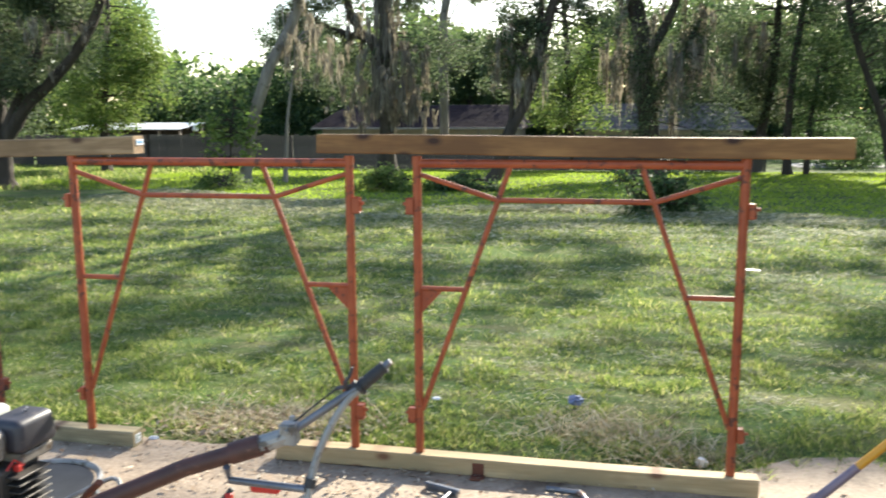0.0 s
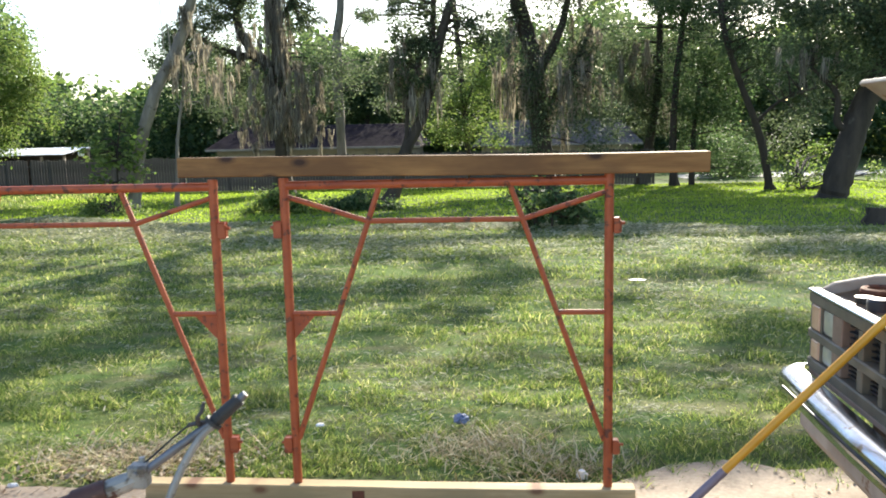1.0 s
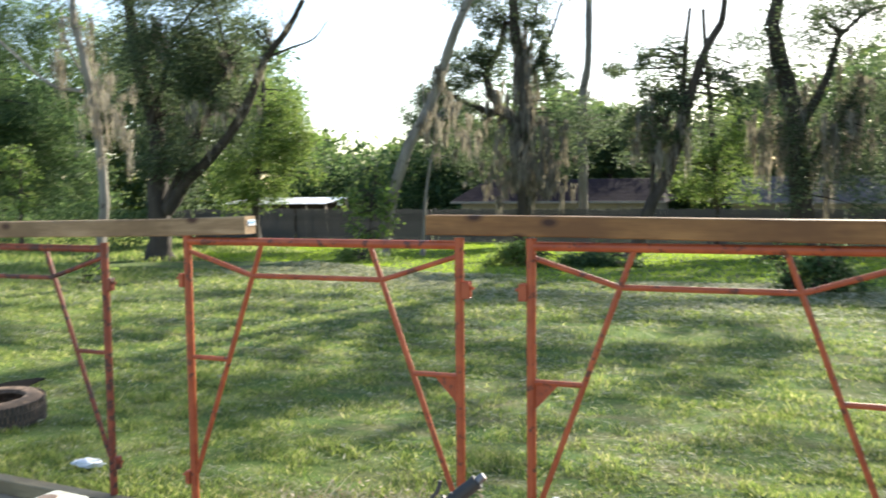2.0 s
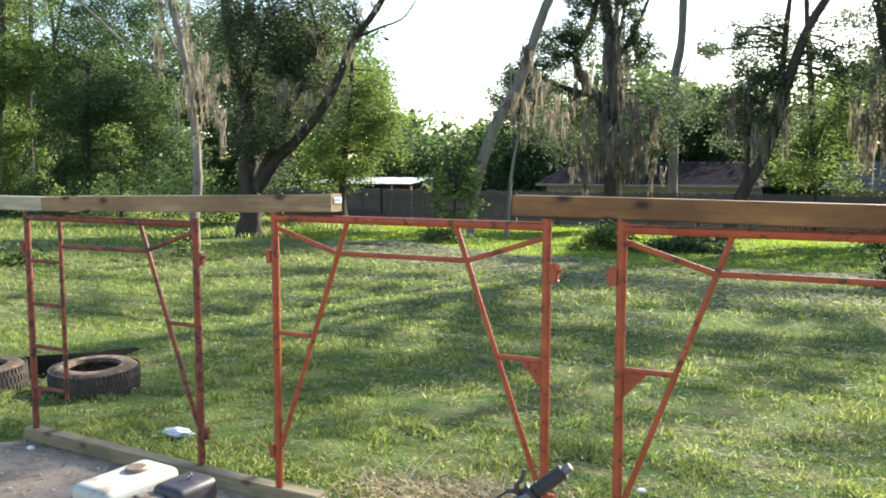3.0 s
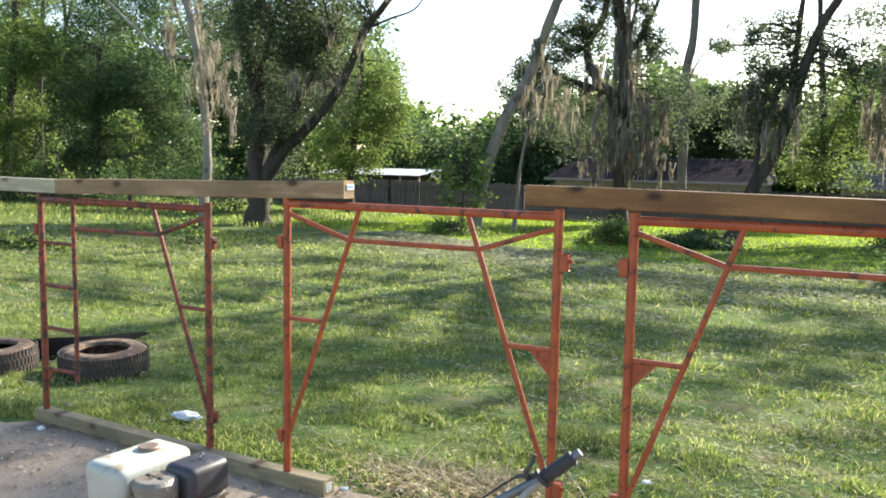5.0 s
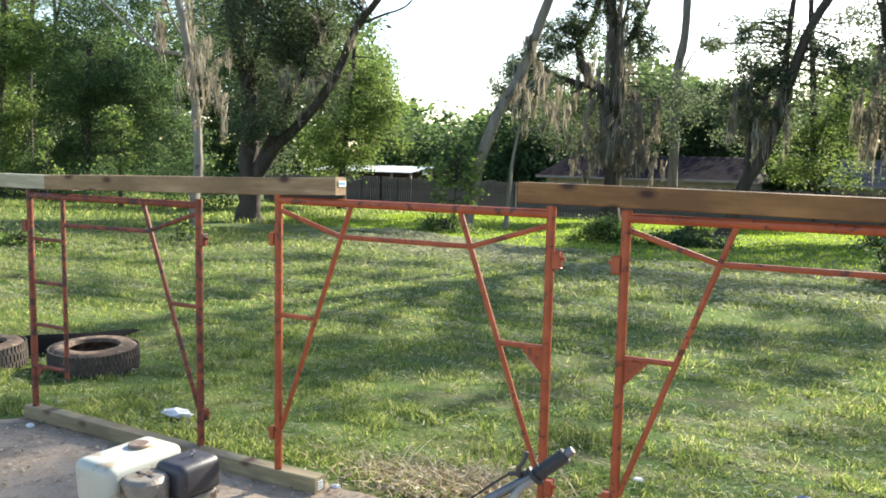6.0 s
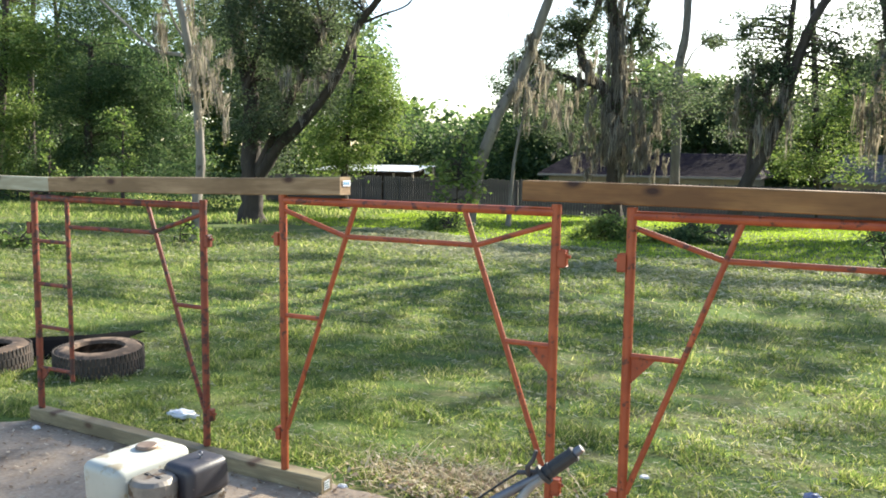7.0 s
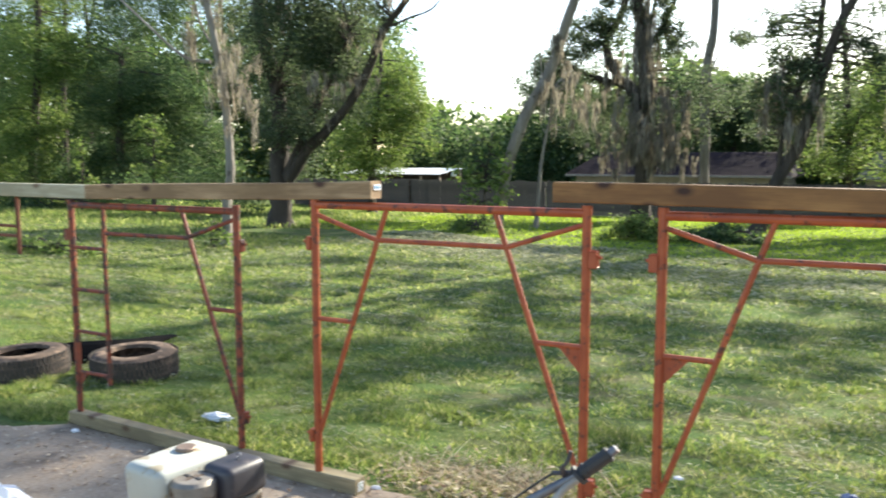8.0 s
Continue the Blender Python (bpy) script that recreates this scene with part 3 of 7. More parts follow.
tree('oak_tree', 'large dark live oak with several leaning limbs and hanging moss',
     stems=[([(-18.56, 20.1, -0.74), (-18.46, 20.06, 0.35), (-18.46, 20.0, 1.93), (-18.56, 19.94, 3.9), (-18.97, 19.86, 6.37), (-19.27, 19.79, 8.63)], 0.45, 0.16), ([(-18.06, 20.02, 1.05), (-17.15, 19.97, 2.14), (-16.04, 19.91, 3.04), (-14.83, 19.84, 4.44), (-13.93, 19.77, 5.83), (-12.92, 19.72, 6.83), (-12.31, 19.68, 7.63)], 0.22, 0.08), ([(-18.16, 20.02, 1.14), (-17.35, 19.96, 2.54), (-16.75, 19.91, 3.53), (-16.04, 19.85, 4.82), (-15.14, 19.8, 5.92)], 0.19, 0.05), ([(-13.62, 19.76, 6.03), (-12.92, 19.74, 6.24), (-12.01, 19.71, 6.44), (-11.51, 19.68, 6.94)], 0.05, 0.02), ([(-18.56, 19.93, 4.0), (-17.96, 19.87, 5.49), (-17.45, 19.81, 6.98)], 0.12, 0.04)],
     blobs=[(-17.45, 19.84, 5.99, 1.9, 1.5, 1.6, 1.95), (-20.45, 20.95, 6.96, 1.2, 1.0, 1.3, 1.35), (-16.31, 20.87, 6.71, 1.2, 0.9, 1.1, 1.6), (-15.4, 20.89, 5.63, 0.8, 0.6, 0.7, 1.2), (-16.04, 19.83, 5.41, 1.0, 0.8, 0.8, 1.4), (-14.43, 19.75, 6.91, 0.8, 0.6, 0.6, 1.1), (-18.7, 22.08, 4.13, 1.6, 1.3, 1.2, 1.8), (-17.49, 18.87, 2.92, 1.0, 0.8, 1.0, 1.35), (-16.88, 22.04, 4.24, 0.9, 0.9, 1.1, 1.05), (-19.07, 19.93, 4.59, 0.8, 1.0, 1.2, 1.05), (-19.3, 22.18, 1.75, 1.2, 1.0, 0.8, 0.9), (-16.85, 19.74, 8.76, 3.0, 2.4, 1.2, 1.8), (-17.5, 19.97, 2.5, 0.75, 0.6, 0.5, 1.0), (-16.4, 19.91, 3.4, 0.75, 0.6, 0.5, 1.0), (-15.2, 19.84, 4.8, 0.75, 0.6, 0.5, 1.0), (-14.3, 19.77, 6.2, 0.75, 0.6, 0.5, 1.0), (-17.7, 19.96, 2.9, 0.75, 0.6, 0.5, 1.0), (-17.1, 19.91, 3.9, 0.75, 0.6, 0.5, 1.0), (-16.4, 19.85, 5.2, 0.75, 0.6, 0.5, 1.0), (-15.5, 19.8, 6.3, 0.75, 0.6, 0.5, 1.0)],
     moss=[(-17.75, 19.7, 7.17, 1.4, 0.2, 60), (-15.93, 19.75, 4.62, 1.0, 0.6, 60), (-16.0, 19.8, 3.04, 0.7, 0.25, 14), (-14.8, 19.7, 4.44, 0.7, 0.25, 14), (-13.9, 19.7, 5.83, 0.7, 0.25, 14), (-12.9, 19.6, 6.83, 0.7, 0.25, 14), (-16.8, 19.8, 3.53, 0.7, 0.25, 14), (-16.0, 19.8, 4.82, 0.7, 0.25, 14), (-15.1, 19.7, 5.92, 0.7, 0.25, 14)], leaf='oak', size=0.085)

tree('slender_tree', 'slender grey trunk draped with tan hanging moss',
     stems=[([(-13.73, 12.14, -0.48), (-13.63, 12.09, 0.8), (-13.53, 12.06, 1.6), (-13.63, 12.01, 3.27), (-13.63, 11.96, 4.65), (-13.83, 11.92, 5.94), (-13.83, 11.89, 6.72)], 0.13, 0.07), ([(-13.94, 11.98, 4.16), (-14.84, 12.0, 4.34), (-15.95, 11.99, 5.12), (-17.16, 11.99, 6.0), (-18.17, 11.99, 6.68)], 0.05, 0.02), ([(-13.73, 11.97, 4.36), (-14.24, 11.96, 5.14), (-14.34, 11.93, 6.03)], 0.04, 0.02)],
     blobs=[(-14.14, 11.95, 5.34, 0.4, 0.5, 0.6, 0.35), (-14.54, 11.94, 5.73, 0.6, 0.5, 0.4, 0.25)],
     moss=[(-13.12, 11.86, 4.17, 1.1, 0.4, 90), (-12.92, 11.87, 3.77, 0.8, 0.4, 90), (-12.52, 11.88, 3.09, 1.1, 0.1, 45), (-14.43, 11.87, 4.74, 1.4, 0.1, 60), (-13.42, 11.91, 2.78, 0.6, 0.1, 30), (-13.73, 11.81, 5.84, 1.0, 0.2, 40), (-13.02, 11.85, 4.36, 0.6, 0.4, 60), (-13.63, 11.83, 5.15, 0.7, 0.2, 40), (-13.52, 11.89, 3.57, 0.9, 0.2, 40)], leaf='light')

tree('sapling', 'small leafy sapling at the foot of the trunk',
     stems=[([(-13.81, 11.71, -0.58), (-13.81, 11.7, -0.19), (-13.81, 11.68, 0.21)], 0.03, 0.01)],
     blobs=[(-13.81, 11.69, 0.01, 0.48, 0.3, 0.39, 1.4), (-13.81, 11.71, -0.58, 0.64, 0.6, 0.26, 1.4)],
     moss=[], leaf='light', size=0.09)

tree('bush', 'patch of bright rank weeds on the mown lawn',
     stems=[([(-15.2, 8.4, -0.3), (-15.2, 8.4, 0.0)], 0.02, 0.01)],
     blobs=[(-15.2, 8.4, -0.18, 0.8, 0.45, 0.16, 4.0), (-14.3, 8.2, -0.2, 0.5, 0.35, 0.12, 3.5), (-16.2, 8.6, -0.15, 0.7, 0.4, 0.2, 3.5)],
     moss=[], leaf='light', size=0.07)

tree('broadleaf_tree', "tall leafy tree at the wood's edge",
     stems=[([(-41.83, 26.76, -1.71), (-40.82, 26.56, 3.43), (-39.62, 26.38, 7.99), (-39.52, 26.24, 12.03)], 0.26, 0.13)],
     blobs=[(-39.92, 26.41, 7.39, 2.4, 1.9, 1.9, 1), (-41.23, 26.55, 4.12, 2.6, 2.0, 1.9, 1.1), (-38.17, 27.47, 6.83, 1.8, 1.5, 1.5, 0.9), (-40.96, 25.56, 1.35, 2.6, 2.1, 1.9, 1.1), (-39.68, 27.38, 10.47, 1.9, 1.5, 1.2, 0.5)],
     moss=[], leaf='light')

tree('broadleaf_tree', 'dense dark green tree in the shaded wood',
     stems=[([(-36.62, 28.79, -1.43), (-36.42, 28.62, 3.51), (-35.92, 28.47, 7.36)], 0.28, 0.13)],
     blobs=[(-36.02, 28.54, 5.58, 2.4, 1.9, 2.2, 1.3), (-35.18, 29.64, 4.13, 2.3, 1.8, 2.2, 1.3), (-38.04, 28.67, 2.9, 1.9, 1.5, 1.9, 1.1), (-32.96, 29.55, 5.53, 1.8, 1.4, 1.8, 1.1), (-37.2, 29.79, 1.04, 3.4, 2.8, 1.9, 1.3), (-41.13, 29.9, 0.31, 2.3, 1.8, 1.6, 1.1), (-32.63, 30.73, 2.0, 2.1, 1.9, 2.4, 1.2), (-37.5, 29.55, 8.34, 1.9, 1.5, 1.6, 0.8)],
     moss=[], leaf='dark')

tree('pine_tree', 'tall thin-stemmed tree with a sparse top',
     stems=[([(-47.08, 33.32, -1.69), (-46.67, 33.07, 5.62), (-46.07, 32.89, 10.56), (-45.97, 32.77, 14.01)], 0.23, 0.11), ([(-44.56, 33.26, -1.57), (-43.95, 32.89, 9.0), (-44.16, 32.8, 11.76), (-44.46, 32.75, 13.54)], 0.15, 0.07), ([(-44.05, 32.89, 9.0), (-43.25, 32.81, 10.98), (-42.54, 32.74, 12.67)], 0.11, 0.06)],
     blobs=[(-45.57, 32.83, 11.85, 1.9, 1.5, 1.7, 0.8), (-48.59, 32.89, 12.11, 1.5, 1.2, 1.5, 0.9), (-40.73, 32.78, 10.12, 2.1, 1.7, 1.4, 0.9), (-38.58, 33.79, 10.85, 2.4, 1.9, 2.1, 1.0), (-50.91, 32.96, 11.59, 2.0, 1.9, 2.4, 0.9), (-42.54, 32.75, 12.28, 1.8, 1.5, 1.1, 0.8), (-35.75, 33.76, 9.9, 1.7, 1.6, 2.0, 0.9), (-32.73, 33.73, 8.75, 1.3, 1.6, 2.0, 0.9)],
     moss=[], leaf='dark')

tree('young_tree', 'bright young tree at the edge of the wood',
     stems=[([(-28.22, 23.2, -0.61), (-28.02, 23.13, 1.46), (-27.92, 23.06, 3.44)], 0.08, 0.03)],
     blobs=[(-28.02, 23.08, 2.75, 0.6, 0.7, 1.0, 0.8), (-28.02, 23.12, 1.56, 0.8, 0.6, 0.8, 0.8), (-27.92, 23.06, 3.44, 0.3, 0.4, 0.5, 0.5)],
     moss=[], leaf='light', size=0.14)

tree('young_tree', 'small bright young tree before the wood',
     stems=[([(-32.42, 22.76, -0.76), (-32.22, 22.69, 1.21), (-32.12, 22.64, 2.6)], 0.05, 0.03)],
     blobs=[(-32.22, 22.67, 1.9, 0.5, 0.6, 0.7, 0.7), (-32.22, 22.7, 1.02, 0.6, 0.5, 0.5, 0.6)],
     moss=[], leaf='light', size=0.13)

tree('bush', "tall mixed bushes along the wood's shaded edge",
     stems=[([(-36.96, 24.49, -1.29), (-36.76, 24.44, -0.0)], 0.07, 0.04)],
     blobs=[(-38.17, 24.49, -0.51, 2.1, 1.6, 0.9, 0.9), (-35.21, 25.49, -0.27, 1.7, 1.3, 0.8, 0.9), (-31.08, 25.39, -0.02, 1.9, 1.5, 0.9, 0.9), (-27.35, 25.31, 0.21, 1.5, 1.2, 0.9, 0.9), (-24.63, 25.25, 0.24, 1.2, 1.0, 0.9, 0.8)],
     moss=[], leaf='dark')

tree('broadleaf_tree', 'bright green tree in full light behind the oak',
     stems=[([(-22.88, 32.8, -1.62), (-22.78, 32.7, 1.14), (-22.28, 32.56, 4.9), (-22.08, 32.48, 7.17)], 0.21, 0.09)],
     blobs=[(-21.17, 32.55, 4.62, 1.7, 1.4, 1.7, 1.2), (-20.46, 32.56, 3.64, 1.2, 0.9, 1.2, 1.1), (-23.15, 33.62, 5.89, 1.8, 1.4, 1.5, 1), (-20.46, 32.49, 5.91, 1.0, 0.9, 1.2, 0.8), (-22.48, 32.63, 2.93, 1.8, 1.4, 1.8, 1.1), (-22.58, 32.68, 1.64, 1.3, 1.1, 0.8, 1.0), (-24.09, 32.7, 2.02, 1.5, 1.4, 1.8, 0.9), (-19.35, 32.57, 2.76, 0.5, 0.6, 0.7, 0.6), (-23.86, 33.59, 7.36, 1.5, 1.2, 1.5, 0.7)],
     moss=[], leaf='light')

tree('leaning_tree', 'leaning grey trunk with vines and thin hanging moss',
     stems=[([(-11.98, 24.26, -0.91), (-11.78, 24.22, -0.02), (-11.47, 24.17, 1.27), (-10.67, 24.09, 3.25), (-9.86, 24.01, 4.94), (-9.05, 23.94, 6.63), (-8.55, 23.89, 7.72), (-8.15, 23.85, 8.61)], 0.24, 0.14), ([(-10.47, 24.08, 3.45), (-10.16, 24.04, 4.35), (-10.16, 24.0, 5.53)], 0.05, 0.02), ([(-10.36, 24.04, 4.54), (-10.37, 23.98, 6.12), (-10.47, 23.93, 7.7), (-10.47, 23.91, 8.49)], 0.02, 0.01)],
     blobs=[(-10.77, 24.07, 3.84, 0.5, 0.5, 0.6, 0.25)],
     moss=[(-9.55, 23.87, 5.93, 0.8, 0.2, 40), (-9.95, 23.93, 4.15, 0.8, 0.2, 30), (-9.15, 23.92, 4.16, 1.2, 0.6, 60)], leaf='oak')

tree('vine_shrub', 'bright leafy vine shrub climbing beside the leaning trunk',
     stems=[([(-12.03, 23.5, -0.62), (-12.03, 23.44, 0.96), (-11.83, 23.4, 2.24)], 0.04, 0.02)],
     blobs=[(-12.03, 23.43, 1.45, 0.7, 0.7, 0.9, 0.8), (-11.83, 23.39, 2.34, 0.5, 0.4, 0.5, 0.5), (-11.12, 23.42, 1.07, 0.4, 0.6, 0.9, 0.5), (-12.53, 23.45, 1.15, 0.6, 0.5, 0.5, 0.7), (-12.13, 23.47, 0.27, 0.7, 0.6, 0.5, 0.8)],
     moss=[], leaf='light', size=0.16)

tree('thin_tree', 'thin pale stem hung with moss before the fence',
     stems=[([(-11.08, 26.04, -0.09), (-10.88, 25.98, 1.6), (-10.58, 25.91, 3.28), (-10.38, 25.87, 4.36)], 0.08, 0.03)],
     blobs=[(-10.04, 26.95, 4.18, 0.9, 0.7, 0.9, 0.5), (-10.65, 27.01, 2.7, 0.6, 0.5, 0.6, 0.35)],
     moss=[(-9.77, 25.75, 4.27, 1.5, 0.7, 80)], leaf='oak')

tree('oak_tree', 'forked live oak with open crown and heavy moss',
     stems=[([(-9.27, 34.42, -1.08), (-9.26, 34.33, 1.58), (-9.26, 34.23, 4.65), (-9.25, 34.14, 7.11), (-9.55, 34.09, 8.69), (-9.75, 34.04, 10.37)], 0.36, 0.21), ([(-9.26, 34.28, 3.07), (-9.76, 34.22, 4.94), (-10.26, 34.22, 5.23), (-10.86, 34.18, 6.31), (-11.06, 34.16, 7.2), (-10.46, 34.12, 8.19), (-10.05, 34.07, 9.38)], 0.29, 0.13), ([(-9.96, 34.22, 5.13), (-11.16, 34.22, 5.42), (-12.27, 34.22, 5.81), (-13.17, 34.2, 6.39)], 0.17, 0.07), ([(-9.25, 34.17, 6.42), (-8.35, 34.11, 7.81), (-7.84, 34.06, 9.0), (-7.44, 34.03, 9.89)], 0.12, 0.05), ([(-9.15, 34.15, 6.92), (-8.85, 34.09, 8.6), (-8.54, 34.04, 9.98)], 0.1, 0.05)],
     blobs=[(-11.46, 34.17, 7.0, 0.9, 0.9, 1.1, 1.5), (-12.34, 35.32, 5.03, 1.6, 1.3, 1.1, 1.0), (-13.74, 35.31, 5.71, 1.2, 1.0, 1.1, 1.0), (-15.42, 36.41, 5.51, 1.1, 0.9, 1.1, 0.9), (-10.16, 34.25, 4.24, 1.1, 0.9, 0.8, 1.0), (-10.66, 34.11, 8.48, 1.2, 1.0, 1.2, 1.0), (-8.85, 34.09, 8.6, 1.0, 0.8, 1.0, 0.9), (-8.05, 34.13, 7.02, 0.9, 0.7, 0.8, 0.9), (-10.03, 35.35, 3.47, 1.6, 1.3, 1.1, 0.8), (-7.52, 35.29, 4.67, 1.4, 1.1, 1.2, 0.9), (-8.49, 36.43, 3.19, 1.6, 1.2, 1.0, 0.8), (-12.41, 36.45, 3.46, 1.6, 1.3, 1.1, 0.9), (-9.85, 34.03, 10.66, 3.2, 2.5, 1.1, 1.0), (-11.96, 34.14, 7.98, 0.6, 0.5, 0.4, 2.2), (-11.26, 34.11, 8.68, 0.5, 0.4, 0.4, 2.2), (-10.66, 34.08, 9.27, 0.7, 0.6, 0.4, 2), (-11.86, 34.18, 6.8, 0.7, 0.5, 0.4, 2.2), (-8.55, 34.07, 9.09, 0.7, 0.5, 0.5, 2), (-7.95, 34.11, 7.62, 0.6, 0.5, 0.5, 2.2), (-7.45, 34.14, 6.63, 0.5, 0.4, 0.3, 2), (-8.35, 34.09, 8.4, 0.5, 0.4, 0.4, 2), (-10.26, 34.15, 7.3, 0.4, 0.3, 0.4, 2), (-13.77, 34.21, 6.39, 0.8, 0.7, 0.5, 1.8), (-14.38, 34.27, 4.8, 1.0, 0.8, 0.7, 1.6), (-9.85, 34.07, 9.28, 0.6, 0.5, 0.4, 1.8), (-12.67, 34.18, 7.09, 0.9, 0.7, 0.8, 1.5), (-13.37, 34.23, 5.7, 1.1, 0.9, 0.8, 1.6), (-12.27, 34.21, 6.0, 0.9, 0.7, 0.7, 1.5), (-8.35, 34.13, 7.22, 0.7, 0.5, 0.5, 1.6), (-11.06, 34.14, 7.79, 0.6, 0.5, 0.5, 1.6)],
     moss=[(-9.15, 34.04, 6.82, 3.4, 0.3, 160), (-9.35, 34.15, 3.76, 1.6, 1.3, 110), (-10.26, 34.19, 2.76, 1.3, 0.6, 70), (-8.95, 34.2, 2.08, 1.2, 0.7, 80), (-9.86, 34.2, 2.37, 1.5, 1.2, 90), (-8.35, 34.18, 2.48, 1.2, 0.7, 60), (-9.55, 34.08, 5.93, 1.6, 0.8, 60), (-7.75, 34.19, 2.09, 1.2, 0.4, 90), (-7.94, 34.11, 4.56, 1.6, 0.5, 60), (-8.15, 34.17, 2.88, 1.6, 0.8, 120), (-10.55, 34.09, 5.72, 1.6, 0.4, 50)], leaf='oak')

tree('slender_tree', 'slender straight trunk with sparse branches',
     stems=[([(-7.79, 40.68, -1.22), (-7.77, 40.6, 0.85), (-7.74, 40.43, 5.99), (-7.43, 40.35, 8.26), (-7.41, 40.24, 11.52)], 0.28, 0.19), ([(-7.84, 40.42, 5.99), (-8.33, 40.39, 6.58), (-9.03, 40.36, 6.97)], 0.06, 0.03), ([(-7.74, 40.44, 5.69), (-7.14, 40.4, 7.07), (-6.64, 40.39, 7.57)], 0.06, 0.03)],
     blobs=[(-7.61, 41.53, 5.5, 0.9, 0.9, 1.2, 0.4), (-6.65, 40.49, 4.7, 1.2, 0.9, 1.0, 0.56), (-5.84, 40.41, 7.67, 1.2, 0.9, 0.4, 0.9), (-6.34, 40.39, 7.86, 0.4, 0.3, 0.4, 0.9)],
     moss=[], leaf='oak')

# limbs and leaf masses above 12 m are unseen, added to shade the lawn
tree('oak_tree', 'leaning oak with long limbs and dark leaves',
     stems=[([(-3.52, 28.36, -1.08), (-3.21, 28.34, -0.19), (-2.8, 28.31, 1.09), (-2.1, 28.3, 2.47), (-1.48, 28.24, 4.74), (-0.97, 28.21, 6.42), (-0.37, 28.2, 7.6)], 0.29, 0.13), ([(-1.79, 28.27, 3.56), (-1.67, 28.21, 5.34), (-1.56, 28.16, 7.02), (-1.45, 28.13, 8.1)], 0.14, 0.07), ([(-2.8, 28.32, 0.99), (-2.69, 28.26, 2.67), (-2.28, 28.23, 4.05), (-1.98, 28.22, 4.74)], 0.1, 0.05), ([(-0.37, 28.2, 7.6), (-0.1, 28.2, 9.8), (0.2, 27.6, 12.2)], 0.13, 0.1), ([(0.2, 27.6, 12.2), (-1.4, 27.4, 12.7), (-3.1, 27.2, 12.2)], 0.11, 0.03), ([(0.2, 27.6, 12.2), (-0.0, 32.2, 13.6), (-0.3, 36.8, 14.0)], 0.11, 0.03), ([(0.2, 27.6, 12.2), (0.1, 29.8, 13.4), (-0.0, 31.9, 13.6)], 0.11, 0.03), ([(0.2, 27.6, 12.2), (-2.1, 30.2, 13.5), (-4.4, 32.9, 13.8)], 0.11, 0.03), ([(0.2, 27.6, 12.2), (-0.7, 27.0, 12.7), (-1.6, 26.4, 12.2)], 0.11, 0.03), ([(0.2, 27.6, 12.2), (-1.6, 30.4, 13.0), (-3.5, 33.2, 12.8)], 0.11, 0.03)],
     blobs=[(-2.87, 28.19, 4.45, 1.0, 0.9, 1.1, 0.9), (-1.94, 29.29, 5.64, 0.8, 0.8, 1.0, 0.9), (-2.75, 28.13, 6.33, 0.9, 0.7, 0.3, 1.5), (-3.34, 28.09, 6.63, 0.6, 0.5, 0.3, 1.5), (-2.46, 29.36, 2.87, 0.8, 0.8, 1.0, 0.8), (-0.28, 28.25, 6.32, 0.9, 0.7, 0.8, 0.8), (-1.16, 29.39, 3.85, 0.8, 0.8, 1.0, 0.5), (-3.51, 30.39, 3.38, 0.8, 1.0, 1.2, 0.7), (-2.27, 28.2, 4.94, 0.8, 0.6, 0.6, 1.2), (-4.14, 28.07, 5.94, 0.5, 0.4, 0.2, 1.6), (-2.05, 28.14, 6.82, 0.6, 0.5, 0.4, 1.3), (-2.48, 28.24, 3.66, 0.7, 0.6, 0.8, 1.2), (-2.77, 28.18, 4.85, 0.9, 0.7, 0.9, 1.3), (-1.96, 28.17, 6.03, 0.7, 0.5, 0.6, 1.4), (-1.78, 28.25, 4.25, 0.7, 0.8, 1.0, 1.1), (-3.17, 28.2, 3.76, 0.7, 0.6, 0.8, 1.2), (-0.09, 28.28, 5.52, 0.8, 0.7, 0.7, 1.1), (0.59, 28.34, 4.73, 0.7, 0.7, 0.9, 1.1), (-3.1, 27.2, 12.2, 1.3, 0.42, 0.2, 2.7), (-0.3, 36.8, 14.0, 2.2, 0.7, 0.34, 2.4), (-0.0, 31.9, 13.6, 1.5, 0.35, 0.17, 2.55), (-4.4, 32.9, 13.8, 1.7, 0.42, 0.2, 2.55), (-1.6, 26.4, 12.2, 0.9, 0.35, 0.17, 2.55), (-3.5, 33.2, 12.8, 1.8, 0.42, 0.2, 2.55)],
     moss=[(-2.87, 28.1, 3.86, 1.8, 0.5, 120), (-1.98, 28.15, 3.76, 1.4, 0.4, 80)], leaf='oak')

tree('broadleaf_tree', 'tree with pale yellow-green leaves and a dark stem',
     stems=[([(-0.83, 42.64, -1.8), (-1.1, 42.53, 0.67), (-1.35, 42.38, 4.53), (-1.7, 42.22, 8.29), (-1.87, 42.12, 10.76)], 0.2, 0.11), ([(-1.17, 42.45, 2.85), (-0.56, 42.42, 4.52), (0.14, 42.44, 5.21)], 0.08, 0.04)],
     blobs=[(-0.47, 42.46, 3.63, 1.5, 1.3, 1.7, 0.88), (-2.09, 41.3, 2.85, 1.1, 1.1, 1.4, 0.68), (0.17, 43.55, 5.01, 1.2, 1.0, 1.2, 0.78), (-1.81, 41.36, 1.57, 1.4, 1.1, 0.9, 0.78), (0.3, 42.57, 1.75, 1.1, 0.9, 1.0, 0.78), (-1.03, 42.34, 6.11, 1.4, 1.1, 1.1, 0.59)],
     moss=[], leaf='light')

